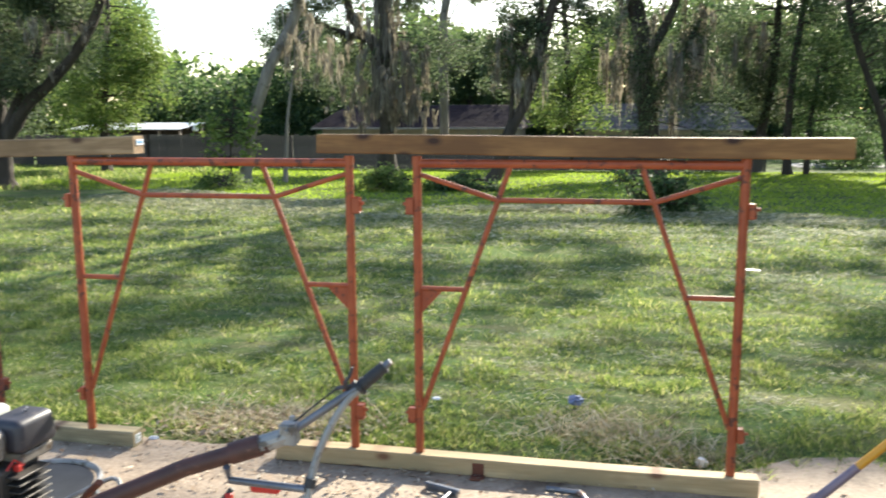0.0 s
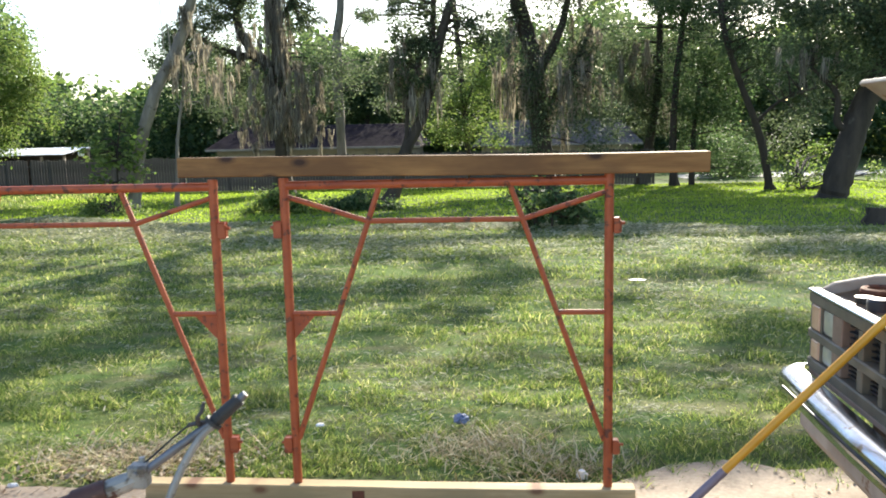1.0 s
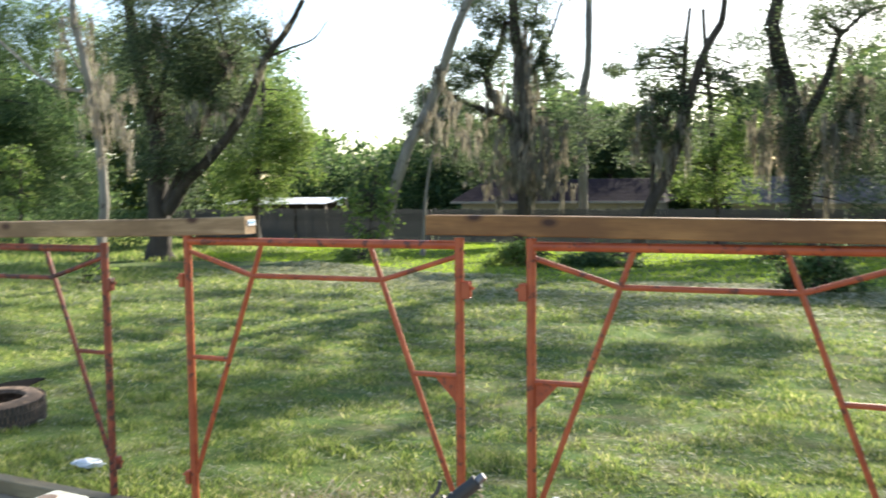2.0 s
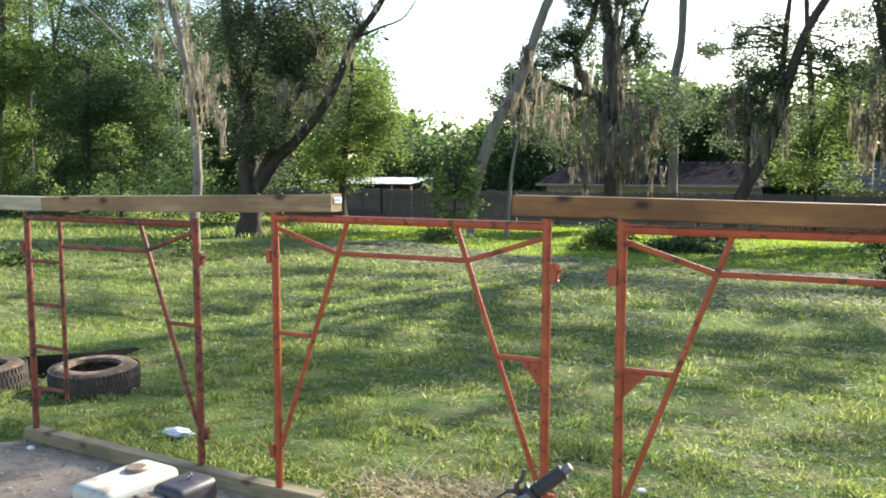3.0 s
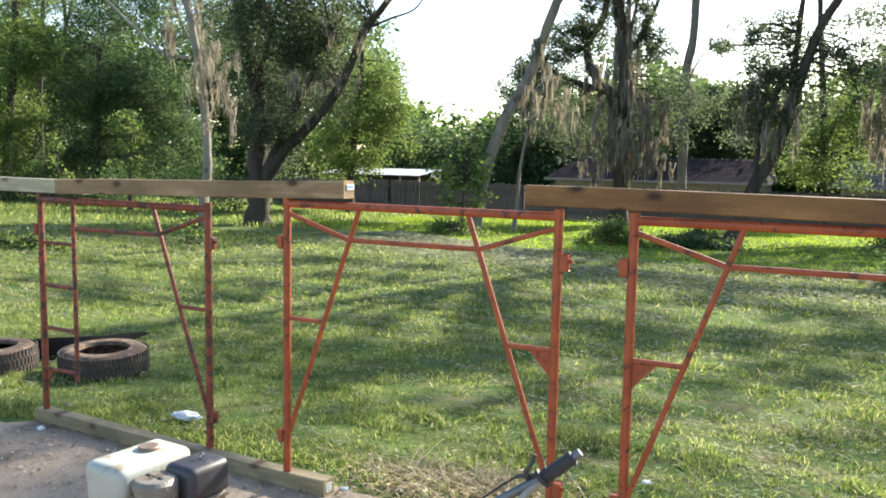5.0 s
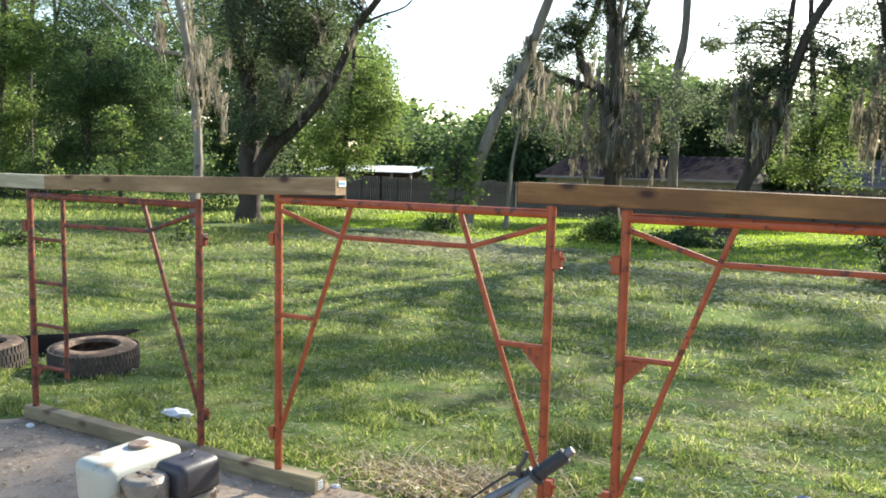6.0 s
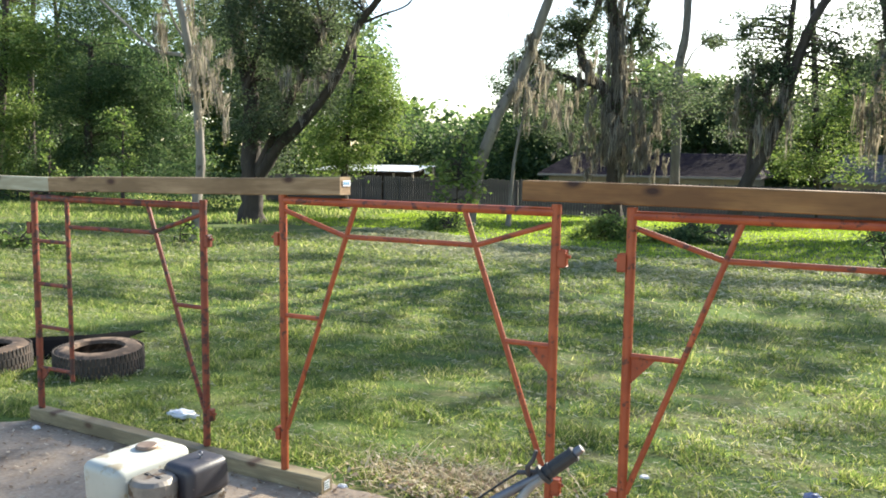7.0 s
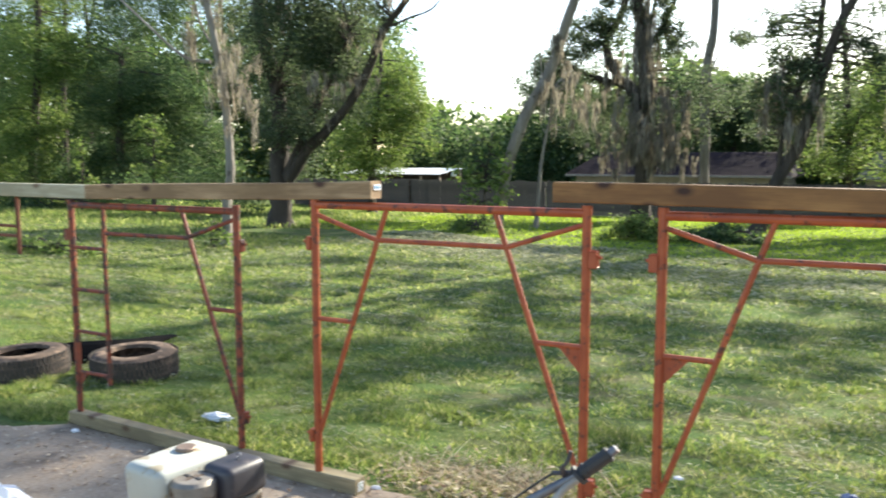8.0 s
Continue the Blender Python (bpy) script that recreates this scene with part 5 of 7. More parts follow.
def far_woods():
    """The wood that closes the view behind the houses, its top rising and falling."""
    rng = np.random.default_rng(77)

    def rise(x, y):
        az = x / y
        top = 7.5 + 2.0 * math.sin(x * 0.22) + 1.2 * math.sin(x * 0.71 + 1)
        return top + 1.6 + (3.5 if az > -0.28 else 0) + (0.5 if az > 0.13 else 0) + (9.5 if az < -0.62 else 0)

    # crowns of single trees, leaves gathered on their upper shells, with a deep dense row behind
    rows = []
    cs = []
    for i in range(260):
        x = rng.uniform(-105, 72)
        y = rng.uniform(63, 71) - 0.12 * abs(x) - 0.45 * max(0, -x - 40)
        top = rise(x, y) * rng.uniform(0.45, 1.0)
        r = rng.uniform(1.6, 3.0)
        u = rng.normal(0, 1, (34, 3))
        u /= np.linalg.norm(u, axis=1)[:, None]
        q = np.array([x, y, top - 1.7 - r]) + u * r * rng.uniform(0.7, 1.1, (34, 1)) * np.array([1, 1, 0.85])
        cs.append(q[q[:, 2] > -1.6])
    rows.append(leaves(np.concatenate(cs), 0.42, 122000, 0.25, rng))
    cs = []
    for i in range(5200):
        x = rng.uniform(-110, 75)
        y = rng.uniform(68, 78) - 0.12 * abs(x) - 0.45 * max(0, -x - 40)
        cs.append((x, y, -1.7 + (rise(x, y) * 0.82 + 1.0) * rng.uniform(0, 1)))
    rows.append(leaves(np.array(cs), 0.8, 90000, 0.50, rng))
    ob = quads("far_woods", np.concatenate(rows), 4, LEAF["dark"])
    tagged(ob, "distant dark green wood behind the houses", "woods", kind="stuff")
    # farther back, paler leaves give sunlit brightness by colour and fill sky gaps
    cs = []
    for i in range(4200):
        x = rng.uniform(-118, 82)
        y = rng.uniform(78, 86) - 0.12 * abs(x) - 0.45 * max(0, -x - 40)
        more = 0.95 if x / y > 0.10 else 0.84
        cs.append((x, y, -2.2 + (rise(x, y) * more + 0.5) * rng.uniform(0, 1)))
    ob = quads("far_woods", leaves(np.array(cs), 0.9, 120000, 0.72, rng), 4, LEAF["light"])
    tagged(ob, "far distant wood, its sunlit look put into paler leaves", "woods", kind="stuff")


far_woods()


# ---- fence, shed, houses ----
def fence():
    f = thing("fence", pose(-33, 39.2, float(land(-33, 39.2))), "tall weathered dark-grey board fence across the yard's end", "fence")
    rng = random.Random(5)
    kinds = []
    for h in (1.80, 1.83, 1.85, 1.78):
        w = 0.140
        v = [(0, 0, 0.03), (w, 0, 0.03), (w, 0, h - 0.04), (w - 0.03, 0, h), (0.03, 0, h), (0, 0, h - 0.04)]
        v += [(p[0], p[1] + 0.018, p[2]) for p in v]
        q = [(0, 1, 2, 3, 4, 5), (11, 10, 9, 8, 7, 6)] + [(j, j + 6, (j + 1) % 6 + 6, (j + 1) % 6) for j in range(6)]
        me = bpy.data.meshes.new("board")
        me.from_pydata(v, [], q)
        me.materials.append(FENCEWOOD)
        kinds.append(me)
    for i in range(17):
        x0 = i * 2.44
        for z in (0.35, 1.45):
            part("rail", box(x0, x0 + 2.436, 0.022, 0.06, z, z + 0.09, 0), FENCEWOOD, f)
        part("fence_post", box(x0 - 0.05, x0 + 0.05, 0.064, 0.16, 0, 1.78, 0.006), FENCEWOOD, f)
        for k in range(16):
            if rng.random() < 0.02:
                continue
            b = new("board", rng.choice(kinds))
            b.parent = f
            b.location = (x0 + k * 0.1525, rng.uniform(-0.008, 0.002), 0)


fence()


def shed():
    g = float(land(-26, 43))
    s = thing("shed", pose(-26.65, 43.0, g), "open-sided shed with a pale tin roof behind the fence", "shed")
    for i in range(13):
        p = part("roof_sheet", box(-4.7 + i * 0.575, -4.7 + i * 0.575 + 0.571, -0.9, 2.4, 2.30, 2.325 + 0.012 * (i % 2), 0), ROOFTIN, s)
        p.matrix_local = pose(0, 0, -0.05, 6.0, 0, 0)
    for x in (-4.5, -1.4, 1.2, 2.55):
        part("post", box(x - 0.06, x + 0.06, -0.7, -0.58, 0, 2.18, 0.005), SHEDPOST, s)
    for x in (-4.5, 2.55):
        part("post", box(x - 0.06, x + 0.06, 2.1, 2.22, 0, 2.42, 0.005), SHEDPOST, s)
    part("fascia", box(-4.65, 2.70, -0.84, -0.80, 2.06, 2.20, 0.003), SHEDWOOD, s)
    part("back_wall", box(-4.6, 2.65, 2.25, 2.29, 0, 2.4, 0.003), SHEDWOOD, s)
    part("side_wall", box(-4.62, -4.57, -0.6, 2.2, 0, 2.2, 0.003), SHEDWOOD, s)
    part("shelf_rail", box(0.7, 2.5, -0.62, -0.57, 1.72, 1.8, 0.003), SHEDPOST, s)
    lamp = thing("yard_lamp", pose(-23.7, 42.5, g + 2.15), "white floodlight on a short arm at the shed's corner", "lamp")
    part("arm", tube([(-0.15, 0.3, -0.02), (0.15, 0.1, 0.18), (0.42, 0, 0.22)], 0.025, 8), SHEDPOST, lamp)
    part("shade", tube([(0.55, -0.02, 0.30), (0.55, -0.02, 0.20), (0.55, -0.02, 0.02), (0.55, -0.02, -0.10)], [0.06, 0.13, 0.17, 0.14], 14), WHITEPAPER, lamp)


shed()


def house(x0, x1, y0, y1, eave, ridge, roof_mat, label):
    g = float(land(x0, y0))
    h = thing("house", pose(x0, y0, g), label, "house")
    L, D = x1 - x0, y1 - y0
    e, r = eave - g, ridge - g
    w = 0.2
    part("wall", box(0, L, 0, w, 0, e, 0), STUCCO, h)
    part("wall", box(0, L, D - w, D, 0, e, 0), STUCCO, h)
    part("wall", box(0, w, w + 0.003, D - w - 0.003, 0, e, 0), STUCCO, h)
    part("wall", box(L - w, L, w + 0.003, D - w - 0.003, 0, e, 0), STUCCO, h)
    o = 0.6
    hip = 0.5
    v = [(-o, -o, e), (L + o, -o, e), (L + o, D + o, e), (-o, D + o, e), (hip, D / 2, r), (L - hip, D / 2, r)]
    v += [(p[0], p[1], p[2] + 0.10) for p in v]
    f = [(6, 7, 11, 10), (7, 8, 11), (8, 9, 10, 11), (9, 6, 10), (0, 3, 2, 1), (0, 1, 7, 6), (1, 2, 8, 7), (2, 3, 9, 8), (3, 0, 6, 9)]
    part("roof", (v, f), roof_mat, h)
    # courses of shingles
    slope = []
    for i in range(1, 16):
        u = i / 16
        y, z = -o + (D / 2 + o) * u, e + 0.10 + (r - e) * u
        a, b = -o + (hip + o) * u, L + o - (hip + o) * u
        slope.append(([(a, y, z + 0.004), (b, y, z + 0.004), (b, y - 0.02, z + 0.022), (a, y - 0.02, z + 0.022)], [(0, 1, 2, 3)]))
    tagged(part("shingle", join(*slope), roof_mat, h), kind="stuff")
    part("fascia", box(-o, L + o, -o - 0.03, -o - 0.003, e - 0.04, e + 0.09, 0), TRIM, h)
    return h


h1 = house(-18.1, -5.1, 50.7, 58.1, 0.70, 2.15, SHINGLE, "low beige house with a dark brown shingle roof")
part("corner_post", box(10.6, 10.75, -0.06, -0.003, 0, 2.2, 0), TRIM, h1)
part("door_frame", box(11.4, 11.5, -0.05, -0.003, 0, 2.1, 0), SHEDPOST, h1)
house(-0.7, 9.6, 54.5, 62.0, 0.54, 2.2, GREYSHINGLE, "neighbouring house with a grey roof behind trees")


def road():
    xs = np.linspace(11, 60, 40)
    v, f = [], []
    for i, x in enumerate(xs):
        y = 46.3 + 0.11 * (x - 11)
        for d in (-1.8, 2.2):
            v.append((x, y + d, float(land(x, y + d)) + 0.03))
    for i in range(len(xs) - 1):
        f.append((2 * i, 2 * i + 2, 2 * i + 3, 2 * i + 1))
    tagged(part("road", (v, f), ROADMAT), "pale sunlit lane beyond the trees", "road", kind="structure")


road()


# ---- walk-behind machine with engine and handlebars ----
CAPBROWN = worn("brown_zinc_cap", (0.17, 0.115, 0.085), (0.27, 0.20, 0.15), 20, 0.5, 0.3, 0.3, 0.001, (0.33, 0.28, 0.22), 25, 0.6)


def rounded(x0, x1, y0, y1, z0, z1, r, seg=3, taper=1.0):
    bm = box(x0, x1, y0, y1, z0, z1, 0)
    if taper != 1.0:
        cx, cy = (x0 + x1) / 2, (y0 + y1) / 2
        for v in bm.verts:
            if v.co.z < (z0 + z1) / 2:
                v.co.x, v.co.y = cx + (v.co.x - cx) * taper, cy + (v.co.y - cy) * taper
    bmesh.ops.bevel(bm, geom=bm.edges[:], offset=r, segments=seg, profile=0.5, affect="EDGES")
    return bm


def ring(c, r, tube_r, axis="z", n=28, sides=8, a0=0.0, a1=2 * math.pi):
    pts = []
    closed = abs(a1 - a0 - 2 * math.pi) < 1e-6
    for i in range(n + 1):
        a = a0 + (a1 - a0) * i / n
        u, v = math.cos(a) * r, math.sin(a) * r
        pts.append({"z": (c[0] + u, c[1] + v, c[2]), "y": (c[0] + u, c[1], c[2] + v), "x": (c[0], c[1] + u, c[2] + v)}[axis])
    return tube(pts, tube_r, sides, not closed)


def lathe(profile, n=28):
    """Verts and faces of a turned shape round z; profile of (radius, height)."""
    v, f = [], []
    for r, z in profile:
        for k in range(n):
            a = 2 * math.pi * k / n
            v.append((r * math.cos(a), r * math.sin(a), z))
    for i in range(len(profile) - 1):
        for k in range(n):
            a, b = i * n + k, i * n + (k + 1) % n
            f.append((a, b, b + n, a + n))
    f.append(tuple(range((len(profile) - 1) * n, len(profile) * n)))
    f.append(tuple(range(n - 1, -1, -1)))
    return v, f


def moved(vf, m):
    return [m @ Vector(p) for p in vf[0]], vf[1]


def machine():
    M = thing("tiller", pose(-1.253, -1.582, 0, 0, 0, -5) @ Matrix.Diagonal((1.0, 1.0, 0.915, 1.0)), "old walk-behind engine machine with white tank and black air box", "tiller")
    # engine
    part("fuel_tank", rounded(-0.105, 0.090, -0.185, 0.130, 0.70, 0.875, 0.036, 5, 0.95), TANKWHITE, M, "dirty white steel fuel tank", smooth=True)
    cap = part("fuel_cap", moved(lathe([(0.030, 0), (0.037, 0.003), (0.037, 0.012), (0.033, 0.016), (0.0, 0.017)]), Matrix.Translation((-0.012, 0.015, 0.873))), CAPBROWN, M, "brown round fuel cap")
    air = part("air_box", rounded(0.105, 0.245, -0.025, 0.150, 0.735, 0.862, 0.028, 5, 1.08), PLASTIC, M, "black plastic air filter box", smooth=True)
    part("wing_nut", join(ring((0.185, 0.075, 0.876), 0.009, 0.0025, "y", 12, 6), tube([(0.185, 0.075, 0.858), (0.185, 0.075, 0.870)], 0.004, 8)), STEEL, air)
    part("air_box_base", rounded(0.115, 0.235, -0.01, 0.138, 0.69, 0.733, 0.008, 2), CAST, M)
    drum = part("starter_drum", moved(lathe([(0.075, 0), (0.078, 0.05), (0.076, 0.085), (0.066, 0.098), (0.060, 0.100), (0.0, 0.101)]), Matrix.Translation((0.135, -0.080, 0.735))), CAST, M, "round cast starter cover", smooth=False)
    for dx in (-0.025, 0.03):
        part("slot", rounded(0.135 + dx - 0.011, 0.135 + dx + 0.011, -0.089, -0.075, 0.8335, 0.8395, 0.002, 1), RUBBER, drum)
    part("slot", rounded(0.108, 0.165, -0.0835, -0.0805, 0.8355, 0.8375, 0.0008, 1), RUBBER, drum)
    part("engine_block", rounded(-0.09, 0.21, -0.10, 0.10, 0.47, 0.70, 0.02, 2), ENGINEGRIME, M, "greasy dark engine block")
    for i in range(7):
        part("cooling_fin", rounded(0.205, 0.265, -0.06, 0.085, 0.49 + i * 0.028, 0.497 + i * 0.028, 0.002, 1), ENGINEGRIME, M)
    part("carburettor", join(solid(rounded(0.21, 0.235, -0.03, -0.01, 0.67, 0.70, 0.006, 2)), tube([(0.215, -0.06, 0.69), (0.22, -0.03, 0.72), (0.25, -0.02, 0.70)], 0.004, 8)), REDPLASTIC, M, "small red and brass carburettor parts")
    part("throttle_lever", tube([(-0.16, -0.10, 0.80), (-0.10, -0.135, 0.765), (0.0, -0.15, 0.745)], [0.004, 0.010, 0.013], 8), PLASTIC, M, "thin black lever")
    part("muffler", rounded(-0.17, -0.095, -0.05, 0.06, 0.56, 0.68, 0.015, 2), RUST, M)
    part("deck_plate", rounded(-0.22, 0.34, -0.14, 0.14, 0.44, 0.468, 0.006, 1), RUST, M)
    for s in (-1, 1):
        part("frame_rail", tube(smooth_line([(-0.35, s * 0.13, 0.30), (-0.1, s * 0.12, 0.43), (0.25, s * 0.12, 0.43), (0.45, s * 0.10, 0.60)], 4), 0.014, 10), RUST, M)
        part("wheel", join(moved(join(ring((0, 0, 0), 0.17, 0.045, "y", 24, 10)), Matrix.Translation((-0.05, s * 0.24, 0.215)))), TYRE, M)
        part("hub", tube([(-0.05, s * 0.10, 0.215), (-0.05, s * 0.27, 0.215)], [0.035, 0.03], 14), RUST, M)
        part("axle_leg", tube([(-0.05, s * 0.12, 0.215), (-0.05, s * 0.12, 0.45)], 0.016, 10), RUST, M)
    part("tine_guard", solid(rounded(0.10, 0.44, -0.12, 0.12, 0.14, 0.40, 0.03, 2, 0.8)), RUST, M)
    part("skid_leg", tube([(0.40, 0, 0.0), (0.40, 0, 0.42)], 0.015, 10), RUST, M)
    return M


COLUMNBROWN = worn("dark_brown_paint", (0.045, 0.018, 0.013), (0.095, 0.036, 0.026), 9, 0.55, 0.0, 0.35, 0.002, (0.16, 0.07, 0.045), 16, 0.62)


def handlebar():
    """The handle column, clamp and bars, in place."""
    H = thing("handlebar", pose(0.10, -0.155, 0), "rusty brown handle tube with clamp, grey bar and black rubber grip", "handlebar")
    part("column", join(tube([(-0.96, -1.50, 0.475), (-0.55, -1.40, 0.645), (-0.275, -1.338, 0.727)], 0.030, 14), tube([(-0.40, -1.366, 0.692), (-0.30, -1.344, 0.722)], 0.037, 14)), COLUMNBROWN, H, "thick brown rusted tube", smooth=True)
    part("clamp", join(tube([(-0.31, -1.345, 0.718), (-0.205, -1.322, 0.756)], [0.032, 0.029], 14), solid(box(-0.235, -0.175, -1.352, -1.30, 0.725, 0.80, 0.006)), tube([(-0.205, -1.365, 0.778), (-0.205, -1.29, 0.778)], 0.008, 8), tube([(-0.205, -1.30, 0.785), (-0.205, -1.30, 0.812)], 0.010, 8)), ALU, H, "pale cast clamp with bolts")
    part("bar", tube([(-0.21, -1.322, 0.757), (-0.12, -1.31, 0.822), (0.0, -1.285, 0.905), (0.05, -1.272, 0.942)], 0.0135, 12), STEEL, H, "grey steel bar", smooth=True)
    part("grip", join(tube([(0.022, -1.281, 0.915), (0.030, -1.278, 0.924)], 0.030, 16), tube([(0.028, -1.279, 0.921), (0.070, -1.268, 0.957), (0.108, -1.258, 0.990)], [0.0205, 0.0215, 0.0195], 14), tube([(0.040, -1.276, 0.932), (0.046, -1.274, 0.937)], 0.0235, 14), tube([(0.100, -1.260, 0.983), (0.106, -1.258, 0.988)], 0.0225, 14)), RUBBER, H, "black rubber hand grip")
    part("bar_end", tube([(0.106, -1.259, 0.988), (0.126, -1.254, 1.006)], [0.0135, 0.012], 12), STEEL, H)
    part("return_bar", tube(smooth_line([(0.028, -1.283, 0.912), (-0.01, -1.295, 0.880), (-0.06, -1.32, 0.80), (-0.098, -1.35, 0.71), (-0.118, -1.38, 0.62), (-0.128, -1.41, 0.52), (-0.145, -1.42, 0.42)], 4), 0.0125, 12), ALU, H, "bent bright steel bar", smooth=True)
    part("bar_cap", tube([(-0.116, -1.377, 0.633), (-0.120, -1.385, 0.606)], 0.021, 14), RUBBER, H)
    part("brake_lever", join(tube(smooth_line([(-0.015, -1.29, 0.915), (-0.012, -1.31, 0.945), (0.002, -1.31, 0.965), (0.010, -1.305, 0.995)], 3), [0.008] * 4 + [0.006] * 6, 8), tube([(-0.05, -1.29, 0.915), (0.005, -1.285, 0.925)], 0.007, 8)), PLASTIC, H, "bent dark brake lever")
    part("cable", tube(smooth_line([(-0.045, -1.293, 0.918), (-0.10, -1.30, 0.875), (-0.19, -1.31, 0.80), (-0.27, -1.33, 0.75), (-0.33, -1.36, 0.70)], 4), 0.0035, 6), RUBBER, H)
    part("lower_bar", tube([(-0.40, -1.40, 0.66), (-0.40, -1.38, 0.605), (-0.128, -1.40, 0.605)], 0.013, 12), STEEL, H, "grey cross bar", smooth=True)
    part("stay", tube([(-0.145, -1.42, 0.43), (-0.5, -1.45, 0.45), (-0.90, -1.50, 0.46)], 0.012, 10), STEEL, H)
    part("red_bracket", solid(rounded(-0.34, -0.24, -1.36, -1.33, 0.555, 0.59, 0.006, 1)), REDPLASTIC, H, "red plastic bracket")
    part("red_knob", solid(rounded(-0.41, -0.385, -1.41, -1.385, 0.545, 0.57, 0.005, 1)), REDPLASTIC, H, "red plastic knob")
    part("rear_leg", tube([(-0.145, -1.42, 0.43), (-0.15, -1.42, 0.0)], 0.012, 10), STEEL, H)
    part("hose", tube(smooth_line([(-0.39, -1.39, 0.58), (-0.44, -1.42, 0.50), (-0.40, -1.42, 0.42), (-0.27, -1.42, 0.44), (-0.22, -1.40, 0.50)], 4), 0.010, 8), RUBBER, H)
    return H


machine()
handlebar()


def bent_chair():
    """Bent pale tubes and a rim lying on the pad by the sill."""
    c = thing("wheel_rim", pose(-1.61, -0.81, 0.0), "old pale steel wheel rim lying on the concrete", "wheel rim")
    part("outer_rim", ring((0, 0, 0.14), 0.27, 0.016, "z", 36, 8), ALU, c)
    part("inner_rim", ring((0, 0, 0.035), 0.25, 0.02, "z", 36, 8), ALU, c)
    part("barrel", lathe([(0.235, 0.02), (0.225, 0.05), (0.225, 0.11), (0.245, 0.14)], 32), RUBBER, c)
    k = thing("bent_pipe", pose(-1.145, -0.867, 0.0), "thin bent pale steel pipe lying on the pad", "pipe")
    part("pipe", tube(smooth_line([(-0.36, -0.22, 0.10), (-0.12, 0.0, 0.20), (-0.06, 0.05, 0.21), (0.0, 0.0, 0.18), (0.16, -0.2, 0.02)], 4), 0.011, 8), ALU, k, smooth=True)


bent_chair()


def hand_tools():
    a = thing("wrench", pose(0.17, -0.25, 0.0, 0, 0, -20), "grey steel clamp tool lying in the sill's shadow", "tool")
    part("handle", tube([(0.06, -0.22, 0.014), (0.05, 0.0, 0.014)], 0.012, 8), STEEL, a)
    part("jaw", solid(box(-0.10, 0.09, -0.012, 0.014, 0.004, 0.034, 0.005)), STEEL, a)
    b = thing("pry_bar", pose(0.72, -0.16, 0.0), "bent dark steel bar lying on the concrete", "tool")
    part("shaft", tube(smooth_line([(-0.06, 0.02, 0.012), (0.05, 0.0, 0.014), (0.11, -0.03, 0.016), (0.19, -0.26, 0.012)], 4), 0.013, 8), STEEL, b, smooth=True)
    s = thing("bracket", pose(0.31, -0.075, 0.0), "small rusty bracket against the sill", "bracket")
    part("plate", join(solid(box(-0.035, 0.035, -0.03, 0.028, 0.0, 0.012, 0.003)), solid(box(-0.03, 0.03, 0.022, 0.029, 0.012, 0.07, 0.002))), RUST, s)


hand_tools()


# ---- tyres and liner on the lawn ----
def truck_tyre(m, label):
    """A lug-treaded tyre lying flat."""
    t = thing("tyre", m, label, "tyre", "loose tyres on the lawn")
    R, w = 0.37, 0.22
    prof = [(0.205, 0.03), (0.215, 0.0), (0.26, -0.008), (0.32, 0.002), (0.352, 0.03), (0.362, 0.06), (0.362, w - 0.06), (0.352, w - 0.03), (0.32, w - 0.002), (0.26, w + 0.008), (0.215, w), (0.205, w - 0.03), (0.30, w - 0.05), (0.33, w * 0.5), (0.30, 0.05), (0.205, 0.03)]
    n = 56
    v, f = [], []
    for r, z in prof:
        for k in range(n):
            a = 2 * math.pi * k / n
            v.append((r * math.cos(a), r * math.sin(a), z))
    for i in range(len(prof) - 1):
        for k in range(n):
            a, b = i * n + k, i * n + (k + 1) % n
            f.append((a, b, b + n, a + n))
    part("carcass", (v, f), TYRE, t, smooth=True)
    lugs = []
    for k in range(60):
        a = 2 * math.pi * k / 60
        for z, h, da in ((0.012, 0.066, 0.0), (0.078, 0.062, 0.052), (0.142, 0.066, 0.0)):
            b = solid(box(0.352, 0.370 - (0.004 if z != 0.078 else 0), -0.0125, 0.0125, z, z + h, 0.003))
            lugs.append(moved(b, Matrix.Rotation(a + da, 4, "Z")))
    tagged(part("tread", join(*lugs), TREAD, t), "worn block tread", kind="stuff")
    return t


truck_tyre(pose(-4.86, 1.375, float(land(-4.86, 1.375)) - 0.005, 2, 1, 0), "worn black truck tyre lying flat, dusty on top")
truck_tyre(pose(-5.66, 0.89, float(land(-5.66, 0.89)) - 0.005, 1, -2, 20), "second worn truck tyre lying in the weeds")


